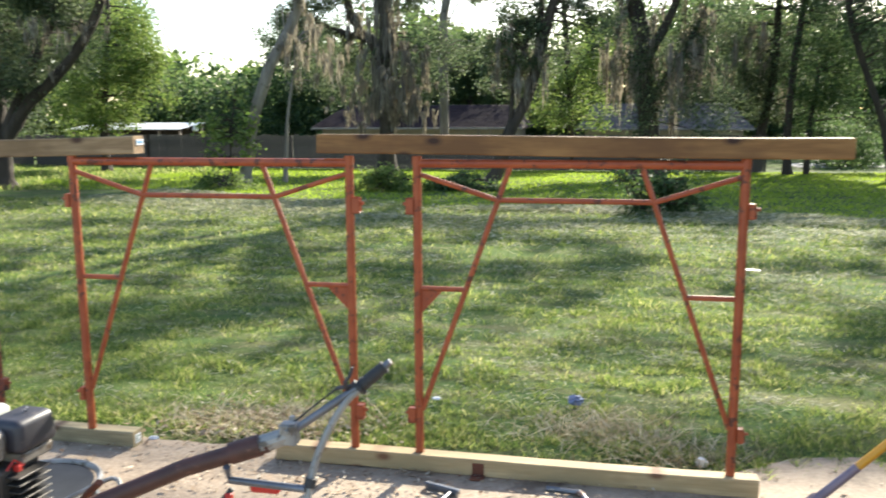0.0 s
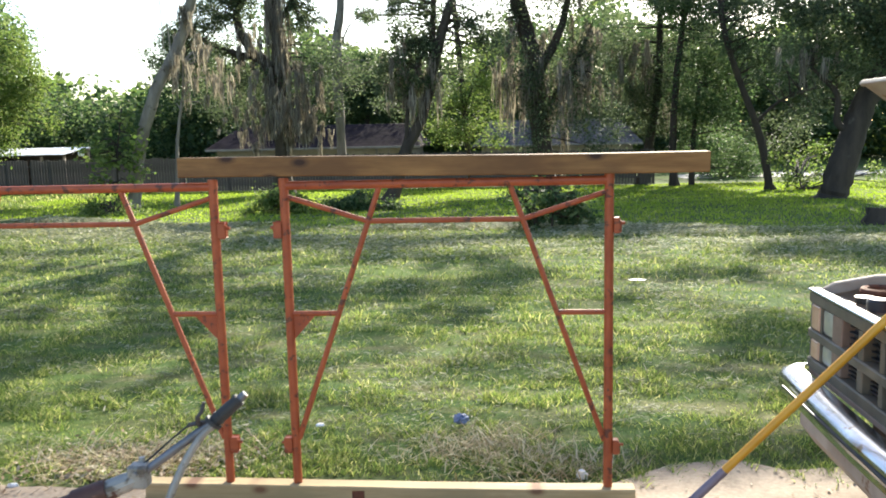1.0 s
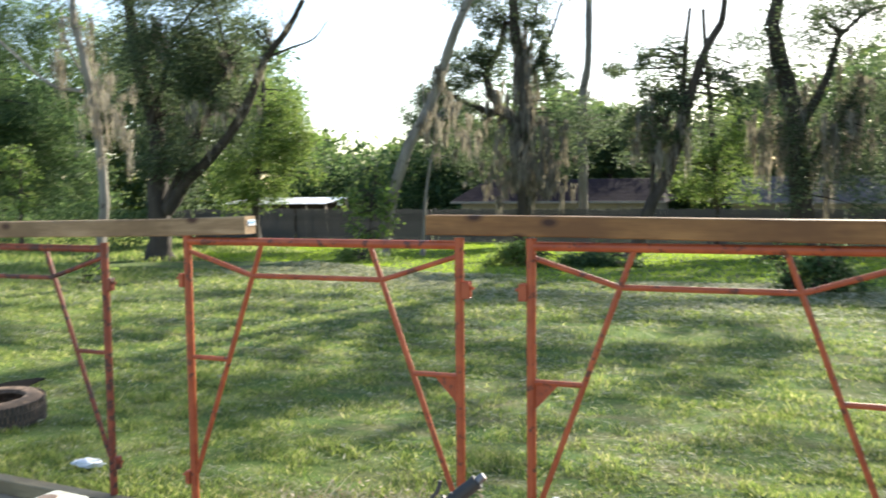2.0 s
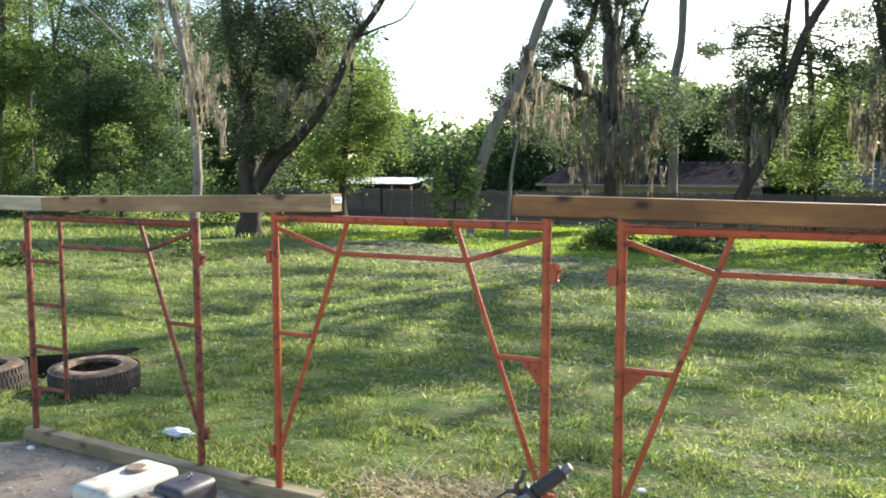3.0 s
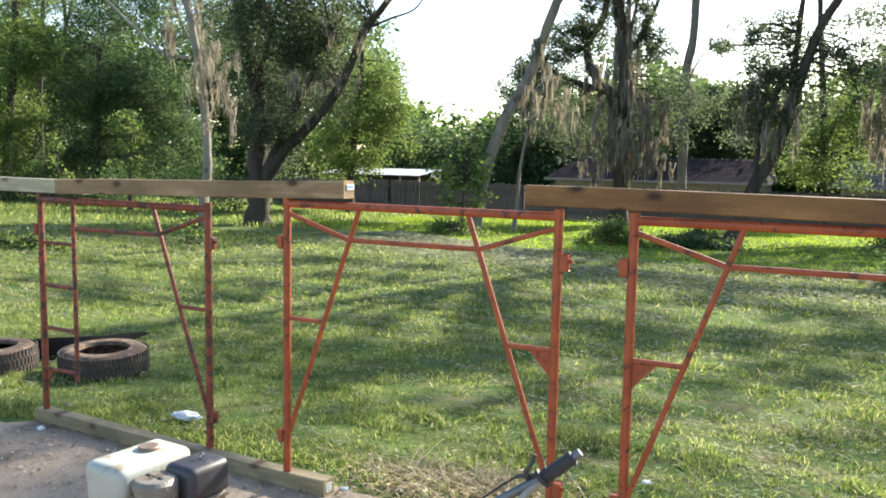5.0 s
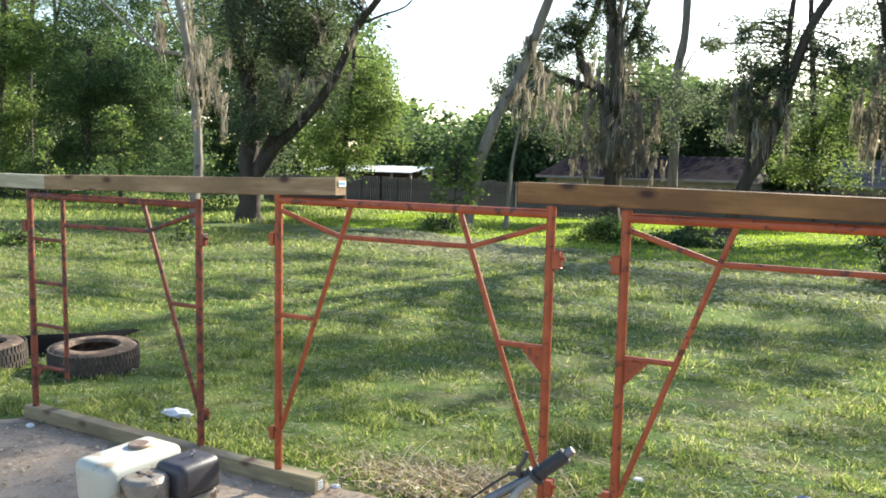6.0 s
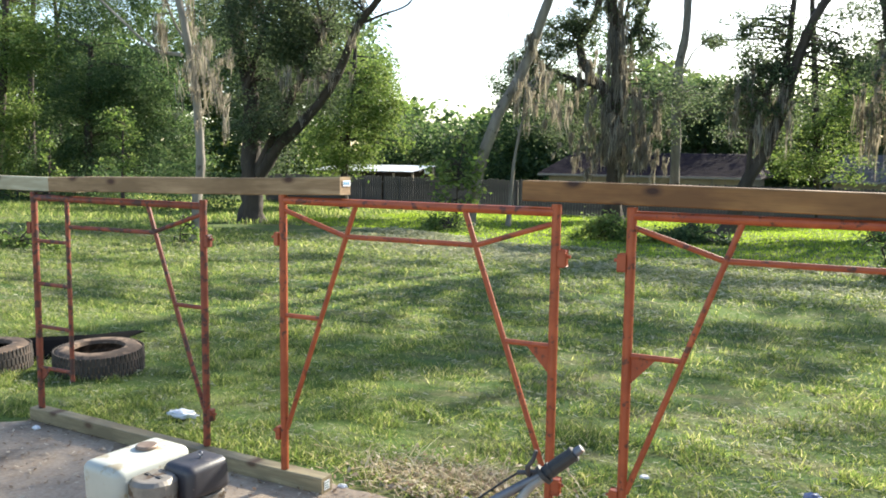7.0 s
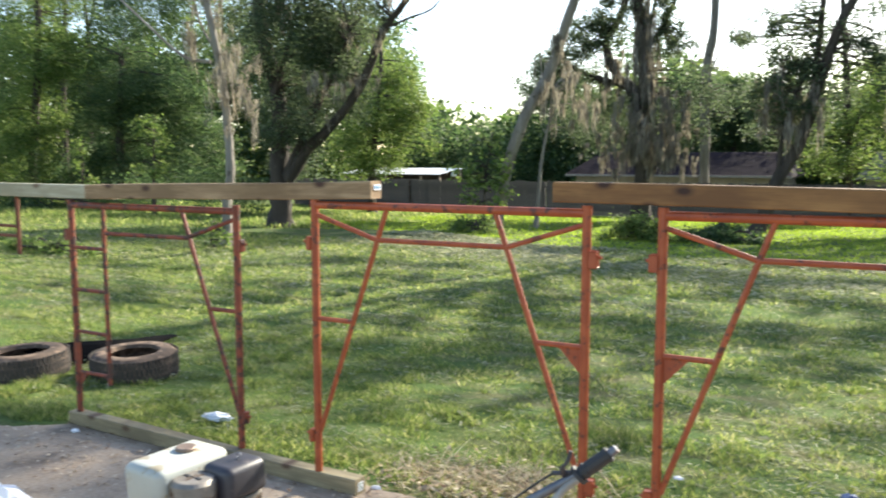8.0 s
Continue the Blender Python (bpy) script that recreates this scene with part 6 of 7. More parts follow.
def liner():
    """A black moulded liner lying on the grass: a long trough wall leaning back, one end drawn to a turned-up tip."""
    v, f = [], []
    nx, ny = 22, 6
    for j in range(ny + 1):
        for i in range(nx + 1):
            u, w = i / nx, j / ny
            x = 1.58 * u
            taper = 1 - max(0, (u - 0.30) / 0.70) ** 1.1
            y = (-0.14 + 0.20 * w) * (0.25 + 0.75 * taper)
            z = 0.012 + 0.17 * w ** 0.8 * taper + 0.05 * max(0, (u - 0.72) / 0.28) + 0.006 * math.sin(u * 9 + w)
            if j == ny:
                y += 0.05
                z += 0.004
            v.append((x, y, z))
    for j in range(ny):
        for i in range(nx):
            a = j * (nx + 1) + i
            f.append((a, a + 1, a + nx + 2, a + nx + 1))
    n = len(v)
    v += [(x, y + 0.004, z - 0.010) for x, y, z in v]
    f += [tuple(reversed([k + n for k in q])) for q in list(f)]
    rim = list(range(nx + 1)) + [(j + 1) * (nx + 1) - 1 for j in range(1, ny + 1)] + [ny * (nx + 1) + i for i in range(nx - 1, -1, -1)] + [j * (nx + 1) for j in range(ny - 1, 0, -1)]
    for k in range(len(rim)):
        a, c = rim[k], rim[(k + 1) % len(rim)]
        f.append((a, a + n, c + n, c))
    ob = part("liner", (v, f), SHEETBLACK, smooth=False)
    ob.matrix_world = pose(-5.74, 1.02, float(land(-5.7, 1.8)), 0, 0, 86)
    tagged(ob, "black plastic liner lying behind the tyres", "liner")


liner()


def crumple(name, size, m, material, label, seed, flat=0.6):
    rng = random.Random(seed)
    bm = bmesh.new()
    bmesh.ops.create_icosphere(bm, subdivisions=3, radius=1)
    for v in bm.verts:
        k = 1 + 0.42 * noise.noise(v.co * 2.1 + Vector((seed, 0, 0))) + 0.32 * noise.noise(v.co * 6 + Vector((0, seed, 0)))
        v.co = Vector((v.co.x * size[0] * k, v.co.y * size[1] * k, max(v.co.z * k, -flat) * size[2] + flat * size[2]))
    ob = part(name, bm, material)
    ob.matrix_world = m
    return tagged(ob, label, "litter")


crumple("plastic_bag", (0.12, 0.05, 0.030), pose(-3.25, 0.66, float(land(-3.31, .66)) + 0.02, 0, 0, 8), WHITEPAPER, "crumpled white plastic bag on the grass", 3)
crumple("crushed_can", (0.05, 0.035, 0.035), pose(0.745, 1.165, float(land(.745, 1.165)) + 0.03, 20, 0, 30), BLUECAN, "crushed blue can lying in the grass", 5)
crumple("paper_scrap", (0.025, 0.02, 0.01), pose(-0.13, 1.06, float(land(-0.13, 1.06)) + 0.035), WHITEPAPER, "scrap of white paper in the grass", 7)
crumple("paper_scrap", (0.085, 0.05, 0.006), pose(2.71, 6.9, float(land(2.71, 6.9)) + 0.05), WHITEPAPER, "flat white scrap lying on the lawn", 8)
crumple("paper_scrap", (0.03, 0.02, 0.014), pose(-3.86, -0.02, 0.0), WHITEPAPER, "bluish white scrap beside the sill", 9)
crumple("paper_scrap", (0.03, 0.018, 0.016), pose(-1.57, 0.12, -0.01), WHITEPAPER, "pale scrap at the sill's end", 10)
crumple("plastic_bag", (0.028, 0.02, 0.03), pose(1.43, 0.33, -0.02), WHITEPAPER, "clear plastic wrapper in dry weeds", 13)
crumple("cloth_bundle", (0.17, 0.13, 0.14), pose(-2.93, -1.23, 0.0, 0, 0, 30), WHITEPAPER, "white and grey bundled cloth on the concrete", 14)


def hanging_bracket():
    """A short ladder section hung under the far beam."""
    b = thing("ladder_bracket", pose(-4.64, 0.19, 1.553), "short rusty ladder piece hanging under the beam", "ladder")
    for x in (0.0, -0.34):
        part("rail", tube([(x, 0, 0), (x, 0, -0.42)], 0.015, 10), RUST, b)
    for z in (-0.22, -0.29):
        part("rung", tube([(-0.34, 0, z), (0, 0, z)], 0.011, 8), RUST, b)


hanging_bracket()


def stump():
    b = thing("tree_stump", pose(9.15, 15.2, float(land(9.15, 15.2))), "low dark weathered tree stump in the grass", "stump")
    part("trunk", tube([(0, 0, -0.1), (0, 0, 0.05), (0.02, 0.01, 0.2), (0.03, 0.02, 0.36)], [0.34, 0.27, 0.22, 0.21], 14, True, 0.14, random.Random(2)), BARK, b)


stump()


# ---- pickup truck, front end open ----
def pickup():
    T = thing("pickup_truck", pose(2.55, 0.06, 0), "stripped old pickup truck with open hood and chrome bumper", "truck")
    Y1, Y0 = 0.235, -1.70
    # grille panel: a frame with two rows of openings
    cols = [(Y1, 0.213), (0.105, 0.088), (-0.045, -0.155), (-0.332, -0.385), (-0.545, -0.58), (-0.88, -0.915), (-1.08, -1.13), (-1.31, -1.42), (-1.553, -1.57), (-1.678, Y0)]
    for a, b in cols:
        wide = a - b > 0.08
        part("grille_post", box(0.0, 0.07, b, a, 0.655, 0.93, 0.005), BROWNRIB if wide else GRILLE, T)
    for z0, z1, x0 in ((0.93, 0.985, -0.008), (0.755, 0.80, -0.010), (0.60, 0.655, -0.008)):
        part("grille_rail", box(x0, 0.075, Y0 - 0.002, Y1 + 0.002, z0, z1, 0.006), GRILLE, T)
    part("top_moulding", box(-0.016, 0.04, Y0 - 0.004, Y1 + 0.004, 0.986, 1.000, 0.004), CHROME, T, "bright strip along the grille's top edge")
    for z0, z1 in ((0.80, 0.93), (0.655, 0.755)):
        for a, b in ((0.213, 0.105), (-1.57, -1.678)):
            part("marker_lens", box(-0.004, 0.05, b + 0.004, a - 0.004, z0 + 0.004, z1 - 0.004, 0.006), AMBER, T, "faded marker lens")
        for a, b in ((0.088, -0.045), (-1.42, -1.553)):
            part("headlight", rounded(0.004, 0.07, b + 0.006, a - 0.006, z0 + 0.006, z1 - 0.006, 0.012, 2), LAMPGLASS, T, "hazed rectangular headlight", smooth=True)
        for a, b in ((-0.155, -0.332), (-0.385, -0.545), (-0.58, -0.88), (-0.915, -1.08), (-1.13, -1.31)):
            g = part("grille_insert", box(0.058, 0.066, b + 0.003, a - 0.003, z0 + 0.003, z1 - 0.003, 0), PLASTIC, T, "black grille insert")
            for i in range(4):
                z = z0 + 0.015 + i * (z1 - z0 - 0.02) / 4
                part("slat", box(0.035, 0.057, b + 0.004, a - 0.004, z, z + 0.006, 0), PLASTIC, g)
    part("shelf_panel", box(0.0, 0.12, Y0, Y1, 0.565, 0.60, 0.006), PRIMER, T)
    # bumper: a pressed chrome section wrapping back at its ends
    prof = [(-0.125, 0.475), (-0.155, 0.495), (-0.150, 0.515), (-0.165, 0.535), (-0.165, 0.575), (-0.150, 0.595), (-0.095, 0.612), (-0.055, 0.612)]
    v, f = [], []
    ys = [Y1 + 0.02, Y1 + 0.005, Y1 - 0.07, -0.35, -0.73, -1.11, -1.64, -1.715, -1.73]
    offs = [0.12, 0.03, 0.0, -0.012, -0.018, -0.012, 0.0, 0.03, 0.12]
    for y, o in zip(ys, offs):
        for x, z in prof:
            v.append((x + o, y, z))
    k = len(prof)
    for i in range(len(ys) - 1):
        for j in range(k - 1):
            a = i * k + j
            f.append((a, a + k, a + k + 1, a + 1))
    n = len(v)
    v += [(x + 0.006, y, z - 0.003) for x, y, z in v]
    f += [tuple(q + n for q in reversed(g)) for g in list(f)]
    part("bumper", (v, f), CHROME, T, "scratched chrome bumper", smooth=True)
    part("bumper_strip", join(*[solid(box(-0.192 + 0.0, -0.178, -1.5, 0.05, 0.552, 0.562, 0.003))]), RUBBER, T)
    # valance below
    pv, pf = [], []
    for i, y in enumerate((Y1 - 0.02, 0.05, -0.35, -0.73, -1.11, -1.5, -1.68)):
        o = 0.12 if i in (0, 6) else 0.0
        pv += [(-0.095 + o, y, 0.478), (-0.095 + o, y, 0.37), (-0.02 + o, y, 0.27 if 0 < i < 6 else 0.34), (0.20, y, 0.23)]
    for i in range(6):
        for j in range(3):
            a = i * 4 + j
            pf.append((a, a + 4, a + 5, a + 1))
    n = len(pv)
    pv += [(x + 0.01, y, z - 0.004) for x, y, z in pv]
    pf += [tuple(q + n for q in reversed(g)) for g in list(pf)]
    part("valance", (pv, pf), PRIMER, T, "bare tan valance panel")
    for y in (0.02, -0.19, -0.42, -0.9):
        part("bolt", tube([(-0.096, y, 0.45), (-0.082, y, 0.45)], 0.012, 10), RUST, T)
    # wings and cab
    def wing(y, s):
        out = []
        prof = [(0.02, 0.985), (0.10, 1.03), (0.30, 1.065), (0.8, 1.085), (1.45, 1.10)]
        vv, ff = [], []
        for x, z in prof:
            vv += [(x, y, 0.60 if x < 0.3 else (0.86 if x < 0.9 else 0.6)), (x, y, z - 0.02), (x, y - s * 0.02, z), (x, y - s * 0.035, z - 0.004), (x, y - s * 0.04, z - 0.05)]
        for i in range(len(prof) - 1):
            for j in range(4):
                a = i * 5 + j
                ff.append((a, a + 5, a + 6, a + 1))
        n2 = len(vv)
        vv += [(px, py - s * 0.008, pz - 0.004) for px, py, pz in vv]
        ff += [tuple(q + n2 for q in reversed(g)) for g in list(ff)]
        return part("wing", (vv, ff), PRIMER, T, "bare tan front wing")
    wing(Y1 + 0.012, 1), wing(Y0 - 0.012, -1)
    part("door_panel", box(1.46, 2.6, Y1 - 0.04, Y1 + 0.01, 0.45, 1.12, 0.01), PRIMER, T)
    part("door_panel", box(1.46, 2.6, Y0 - 0.01, Y0 + 0.04, 0.45, 1.12, 0.01), PRIMER, T)
    part("firewall", box(1.40, 1.455, Y0 + 0.05, Y1 - 0.05, 0.45, 1.13, 0.01), ENGINEGRIME, T)
    part("cab_roof", rounded(1.95, 3.2, Y0 + 0.12, Y1 - 0.12, 1.70, 1.78, 0.03, 2), PRIMER, T)
    for y in (Y1 - 0.10, Y0 + 0.10):
        part("pillar", tube([(1.5, y, 1.11), (1.98, y, 1.72)], 0.03, 8), PRIMER, T)
        part("pillar", tube([(3.1, y, 1.11), (3.1, y, 1.72)], 0.04, 8), PRIMER, T)
    part("windscreen", ([(1.52, Y1 - 0.12, 1.13), (1.52, Y0 + 0.12, 1.13), (1.97, Y0 + 0.14, 1.70), (1.97, Y1 - 0.14, 1.70)], [(0, 1, 2, 3)]), DARKGLASS, T)
    part("cab_back", box(3.12, 3.2, Y0 + 0.02, Y1 - 0.02, 0.5, 1.72, 0.01), PRIMER, T)
    part("bed_side", box(3.24, 5.1, Y1 - 0.06, Y1 + 0.01, 0.55, 1.12, 0.01), PRIMER, T)
    part("bed_side", box(3.24, 5.1, Y0 - 0.01, Y0 + 0.06, 0.55, 1.12, 0.01), PRIMER, T)
    part("bed_floor", box(3.24, 5.1, Y0 + 0.065, Y1 - 0.065, 0.62, 0.68, 0.01), PRIMER, T)
    part("chassis", box(0.1, 5.0, -1.15, -0.32, 0.30, 0.45, 0.02), RUST, T)
    # raised hood, hinged by the cab
    hm = Matrix.Translation((1.36, 0, 1.13)) @ Matrix.Rotation(radians(36.3), 4, "Y")
    hood = part("hood", moved(solid(rounded(-1.45, 0.0, Y0 + 0.02, Y1 - 0.02, -0.010, 0.012, 0.008, 2)), hm), PRIMER, T, "raised pale hood panel")
    part("hood_lip", moved(solid(rounded(-1.465, -1.44, Y0 + 0.02, Y1 - 0.02, -0.018, 0.008, 0.006, 2)), hm), PRIMER, hood)
    for y in (Y1 - 0.12, Y0 + 0.12):
        part("hood_prop", tube([(1.20, y, 1.08), (0.95, y, 1.50)], 0.01, 8), STEEL, T)
    # engine bay
    part("core_support", box(0.08, 0.13, Y0 + 0.05, Y1 - 0.05, 0.93, 0.965, 0.006), PRIMER, T, "pale bare metal cross panel")
    part("radiator", box(0.10, 0.16, -1.2, -0.28, 0.45, 0.925, 0.005), ENGINEGRIME, T)
    part("bay_floor", box(0.18, 1.39, Y0 + 0.12, Y1 - 0.12, 0.52, 0.56, 0.006), ENGINEGRIME, T)
    part("engine", rounded(0.35, 1.25, -1.05, -0.42, 0.56, 0.93, 0.04, 2), ENGINEGRIME, T)
    part("air_cleaner", moved(lathe([(0.17, 0), (0.19, 0.02), (0.19, 0.07), (0.17, 0.08), (0.02, 0.085), (0.0, 0.1)]), Matrix.Translation((0.8, -0.74, 0.93))), ENGINEGRIME, T)
    part("headlamp_bucket", ring((0.27, 0.10, 1.005), 0.072, 0.020, "z", 22, 8), RUST, T, "rusty round bracket ring")
    part("bracket_plate", box(0.36, 0.52, 0.02, 0.15, 0.985, 1.0, 0.004), RUST, T)
    part("cap", moved(lathe([(0.05, 0), (0.05, 0.045), (0.04, 0.055), (0.0, 0.056)]), Matrix.Translation((0.14, -0.19, 0.975))), PLASTIC, T, "black round cap")
    part("cap", moved(lathe([(0.045, 0), (0.045, 0.03), (0.0, 0.032)]), Matrix.Translation((0.15, -0.02, 0.975))), ENGINEGRIME, T)
    part("battery", rounded(0.32, 0.52, -0.36, -0.18, 0.78, 1.0, 0.012, 2), PLASTIC, T)
    part("red_clip", box(0.14, 0.26, -0.42, -0.38, 0.985, 1.005, 0.004), REDPLASTIC, T)
    for y, z in ((0.08, 1.01), (-0.02, 0.99), (-0.14, 1.0)):
        part("rod", tube([(0.45, y, z), (1.35, y - 0.1, z + 0.03)], 0.010, 8), ALU, T)
    part("coolant_hose", tube(smooth_line([(0.2, -0.35, 0.95), (0.35, -0.3, 1.02), (0.55, -0.45, 0.98), (0.6, -0.6, 0.93)], 4), 0.025, 8), RUBBER, T)
    for x in (0.75, 4.3):
        for y, s in ((Y1 - 0.13, 1), (Y0 + 0.13, -1)):
            w = part("wheel", moved(join(ring((0, 0, 0), 0.27, 0.09, "y", 28, 12)), Matrix.Translation((x, y, 0.345))), TYRE, T)
            part("rim", tube([(x, y - 0.07, 0.345), (x, y + 0.07, 0.345)], 0.20, 20), STEEL, w)
    return T


pickup()


def shovel():
    """A yellow-handled digging tool leaning on the truck's grille."""
    top, joint = Vector((2.575, -0.545, 1.065)), Vector((1.964, -0.405, 0.335))
    d = (joint - top).normalized()
    s = thing("shovel", pose(0, 0, 0), "yellow fibreglass-handled shovel leaning against the truck", "shovel")
    part("handle", tube([top - d * 0.42, top, joint], 0.0175, 14), YELLOW, s, smooth=True)
    foot = joint + d * (joint.z / -d.z - 0.01)
    part("ferrule", tube([joint - d * 0.01, joint + d * 0.25], [0.0195, 0.021], 12), PURPLEGREY, s, "purplish grey worn ferrule", smooth=True)
    side = Vector((0, 0, 1)).cross(d).normalized()
    v = []
    for u, w in ((0.20, 0.03), (0.24, 0.09), (0.36, 0.10), (0.42, 0.05)):
        c = joint + d * u
        v += [c - side * w, c + side * w]
    n = len(v)
    up = d.cross(side).normalized() * 0.004
    v += [p + up for p in v]
    f = [(0, 2, 3, 1), (2, 4, 5, 3), (4, 6, 7, 5)]
    f += [tuple(i + n for i in reversed(q)) for q in f] + [(0, 1, 9, 8), (6, 14, 15, 7)]
    part("blade", (v, f), PURPLEGREY, s)


shovel()


# ---- grass, clippings and litter ----
GRID = np.random.default_rng(99).uniform(0, 1, (256, 256))


def field(x, y, cell):
    """Smooth random values, 0 to 1, that vary over about cell metres."""
    u, v = np.asarray(x) / cell + 1000.0, np.asarray(y) / cell + 1000.0
    i, j = np.floor(u).astype(int), np.floor(v).astype(int)
    a, b = u - i, v - j
    a, b = a * a * (3 - 2 * a), b * b * (3 - 2 * b)
    g = lambda p, q: GRID[p % 256, q % 256]
    return (g(i, j) * (1 - a) + g(i + 1, j) * a) * (1 - b) + (g(i, j + 1) * (1 - a) + g(i + 1, j + 1) * a) * b


def patch(x, y):
    """Uneven growth, 0 to 1: tufts within larger patches."""
    return 0.45 * field(x, y, 0.16) + 0.30 * field(x * 0.7, y, 0.5) + 0.25 * field(x * 0.5, y, 1.7)


def blades(x, y, h, w, rng, lean=0.55):
    n = len(x)
    z = land(x, y)
    ang = rng.uniform(0, 2 * math.pi, n)
    d = np.stack([np.cos(ang), np.sin(ang), np.zeros(n)], 1)
    tip = rng.normal(0, lean, (n, 2)) * h[:, None]
    p = np.stack([x, y, z - 0.005], 1)
    t = p.copy()
    t[:, :2] += tip
    t[:, 2] += h * rng.uniform(0.75, 1.0, n)
    m = p * 0.45 + t * 0.55
    m[:, 2] += 0.12 * h
    hw = (w * 0.5)[:, None]
    return np.stack([p - d * hw, p + d * hw, m - d * hw * 0.8, m + d * hw * 0.8, t - d * hw * 0.12, t + d * hw * 0.12], 1)


def mow_line(x):
    """Where the mown lawn ends and the taller grass begins."""
    return 16.35 - 0.05 * np.clip(x, -8, 3) - 0.42 * np.clip(x - 3, 0, 9) + 0.5 * np.sin(x * 0.7) - 0.35 * np.clip(-x - 13, 0, 12) + 4.0 * np.clip((-x - 7) / 5, 0, 1)


def pass_of(x, y):
    """Position within a mower's pass, 0 to 1; passes run across the yard and wander a little."""
    return np.mod((y + 0.035 * x + 0.22 * field(x, y, 3.1) + 0.05 * field(x, y, 0.7)) / 0.56, 1.0)


def strewn(name, label, x, y, lift, length, width, material, rng, turn=0.9):
    """Thin flat wisps lying every way, mostly along the rows."""
    m = len(x)
    ang = rng.normal(0.1, turn, m)
    d = np.stack([np.cos(ang), np.sin(ang), rng.normal(0, 0.22, m)], 1) * length[:, None]
    s = np.stack([-np.sin(ang), np.cos(ang), rng.normal(0, 0.4, m)], 1) * width[:, None]
    p = np.stack([x, y, land(x, y) + lift], 1)
    return tagged(quads(name, np.stack([p - d - s, p - d + s, p + d - s, p + d + s], 1), 4, material), label, name.split("_")[0], kind="stuff")


def lawn():
    rng = np.random.default_rng(3)
    n = 480000
    D = 3.75 + (rng.uniform(0, 1, n) ** 1.4) * 16.5
    y = D - 3.6
    x = 0.9 - 1.55 * D + rng.uniform(0, 1, n) * (1.55 + 0.66) * D
    edge = pad_edge(x) + 0.09
    ph = pass_of(x, y)
    ridge = np.exp(-((ph - 0.5) / 0.11) ** 2) * np.clip((y - 1.0) / 3, 0.15, 1)
    tuft = np.clip((field(x, y, 0.13) * 0.6 + field(x + 31, y, 0.33) * 0.4 - 0.45) * 4, 0, 1)
    q = patch(x, y)
    bare = np.clip((field(x * 0.5 + 9, y + 3, 0.9) - 0.60) * 5, 0, 1)
    keep = (y > edge + rng.uniform(-0.08, 0.30, n)) & (y < mow_line(x) + 0.2)
    keep &= rng.uniform(0, 1, n) < (0.34 + 0.62 * tuft + 0.35 * ridge + 0.4 * np.clip(q - 0.4, 0, 1)) * (1 - 0.7 * bare)
    x, y, D, q, tuft, ridge = x[keep], y[keep], D[keep], q[keep], tuft[keep], ridge[keep]
    near = np.clip((5.5 - y) / 4, 0, 1)
    h = (0.014 + 0.016 * tuft + 0.040 * ridge + near * tuft * (0.012 + 0.03 * field(x + 5, y, 0.8))) * (0.85 + D / 15) * rng.uniform(0.55, 1.35, len(x))
    w = (0.0020 + 0.00080 * D) * rng.uniform(0.7, 1.3, len(x))
    dry = rng.uniform(0, 1, len(x)) < 0.04 + 1.1 * np.clip(field(x * 0.16, y * 1.6 + 7, 0.8) - 0.60, 0, 1)
    tagged(quads("dry_grass", blades(x[dry], y[dry], h[dry] * 0.75, w[dry], rng, 1.0), 6, STRAW), "dry yellowed grass in streaks across the lawn", "grass", kind="stuff")
    x, y, h, w = x[~dry], y[~dry], h[~dry], w[~dry]
    tagged(quads("lawn_grass", blades(x, y, h, w, rng, 0.65), 6, GRASS), "short mown green grass with uneven tufts", "grass", kind="stuff")
    # taller unmown grass beyond the mowing line
    n = 150000
    D = 13 + rng.uniform(0, 1, n) ** 0.8 * 30
    y = D - 3.6
    x = 0.9 - 1.6 * D + rng.uniform(0, 1, n) * 2.3 * D
    keep = (y > mow_line(x)) & (y < 38.8)
    x, y, D = x[keep], y[keep], D[keep]
    h = 0.06 * rng.uniform(0.4, 1.35, len(x)) * (0.7 + 0.8 * patch(x * 0.3, y * 0.3))
    h *= np.where(x < -17, 2.6 * (0.4 + field(x, y, 1.3)), 1.0)
    w = 0.0013 * D * rng.uniform(0.7, 1.3, len(x))
    # shade at the wood's edge is put into the colour, a duller green
    far = x < -18.0 + 1.5 * np.sin(y)
    tagged(quads("tall_grass", blades(x[~far], y[~far], h[~far], w[~far], rng, 0.45), 6, TALLGRASS), "bright unmown grass beyond the mowing line", "grass", kind="stuff")
    tagged(quads("rank_grass", blades(x[far], y[far], h[far], w[far], rng, 0.45), 6, GRASS), "rank grass along the wood's edge, its shade put into a duller green", "grass", kind="stuff")
    # dry clippings along the passes
    n = 60000
    D = 3.9 + rng.uniform(0, 1, n) ** 1.25 * 15.5
    y = D - 3.6
    x = 0.9 - 1.5 * D + rng.uniform(0, 1, n) * 2.1 * D
    ph = pass_of(x, y)
    keep = rng.uniform(0, 1, n) < 0.04 + np.exp(-((ph - 0.62) / 0.10) ** 2) * np.clip(field(x * 0.35 + 5, y * 1.2, 0.6) * 1.8 - 0.6, 0, 1)
    keep &= (y > pad_edge(x) + 0.26) & (y < mow_line(x))
    x, y, D = x[keep], y[keep], D[keep]
    m = len(x)
    strewn("clippings", "dry pale clippings lying in rows on the lawn", x, y, rng.uniform(0.015, 0.05, m) * (0.7 + D / 14), 0.008 + 0.0022 * D * rng.uniform(0.5, 1.3, m), 0.0007 + 0.00040 * D, STRAW, rng)
    # swirls of mown hay
    k = 900
    D = 3.9 + rng.uniform(0, 1, k) ** 1.1 * 13.0
    cy = D - 3.6
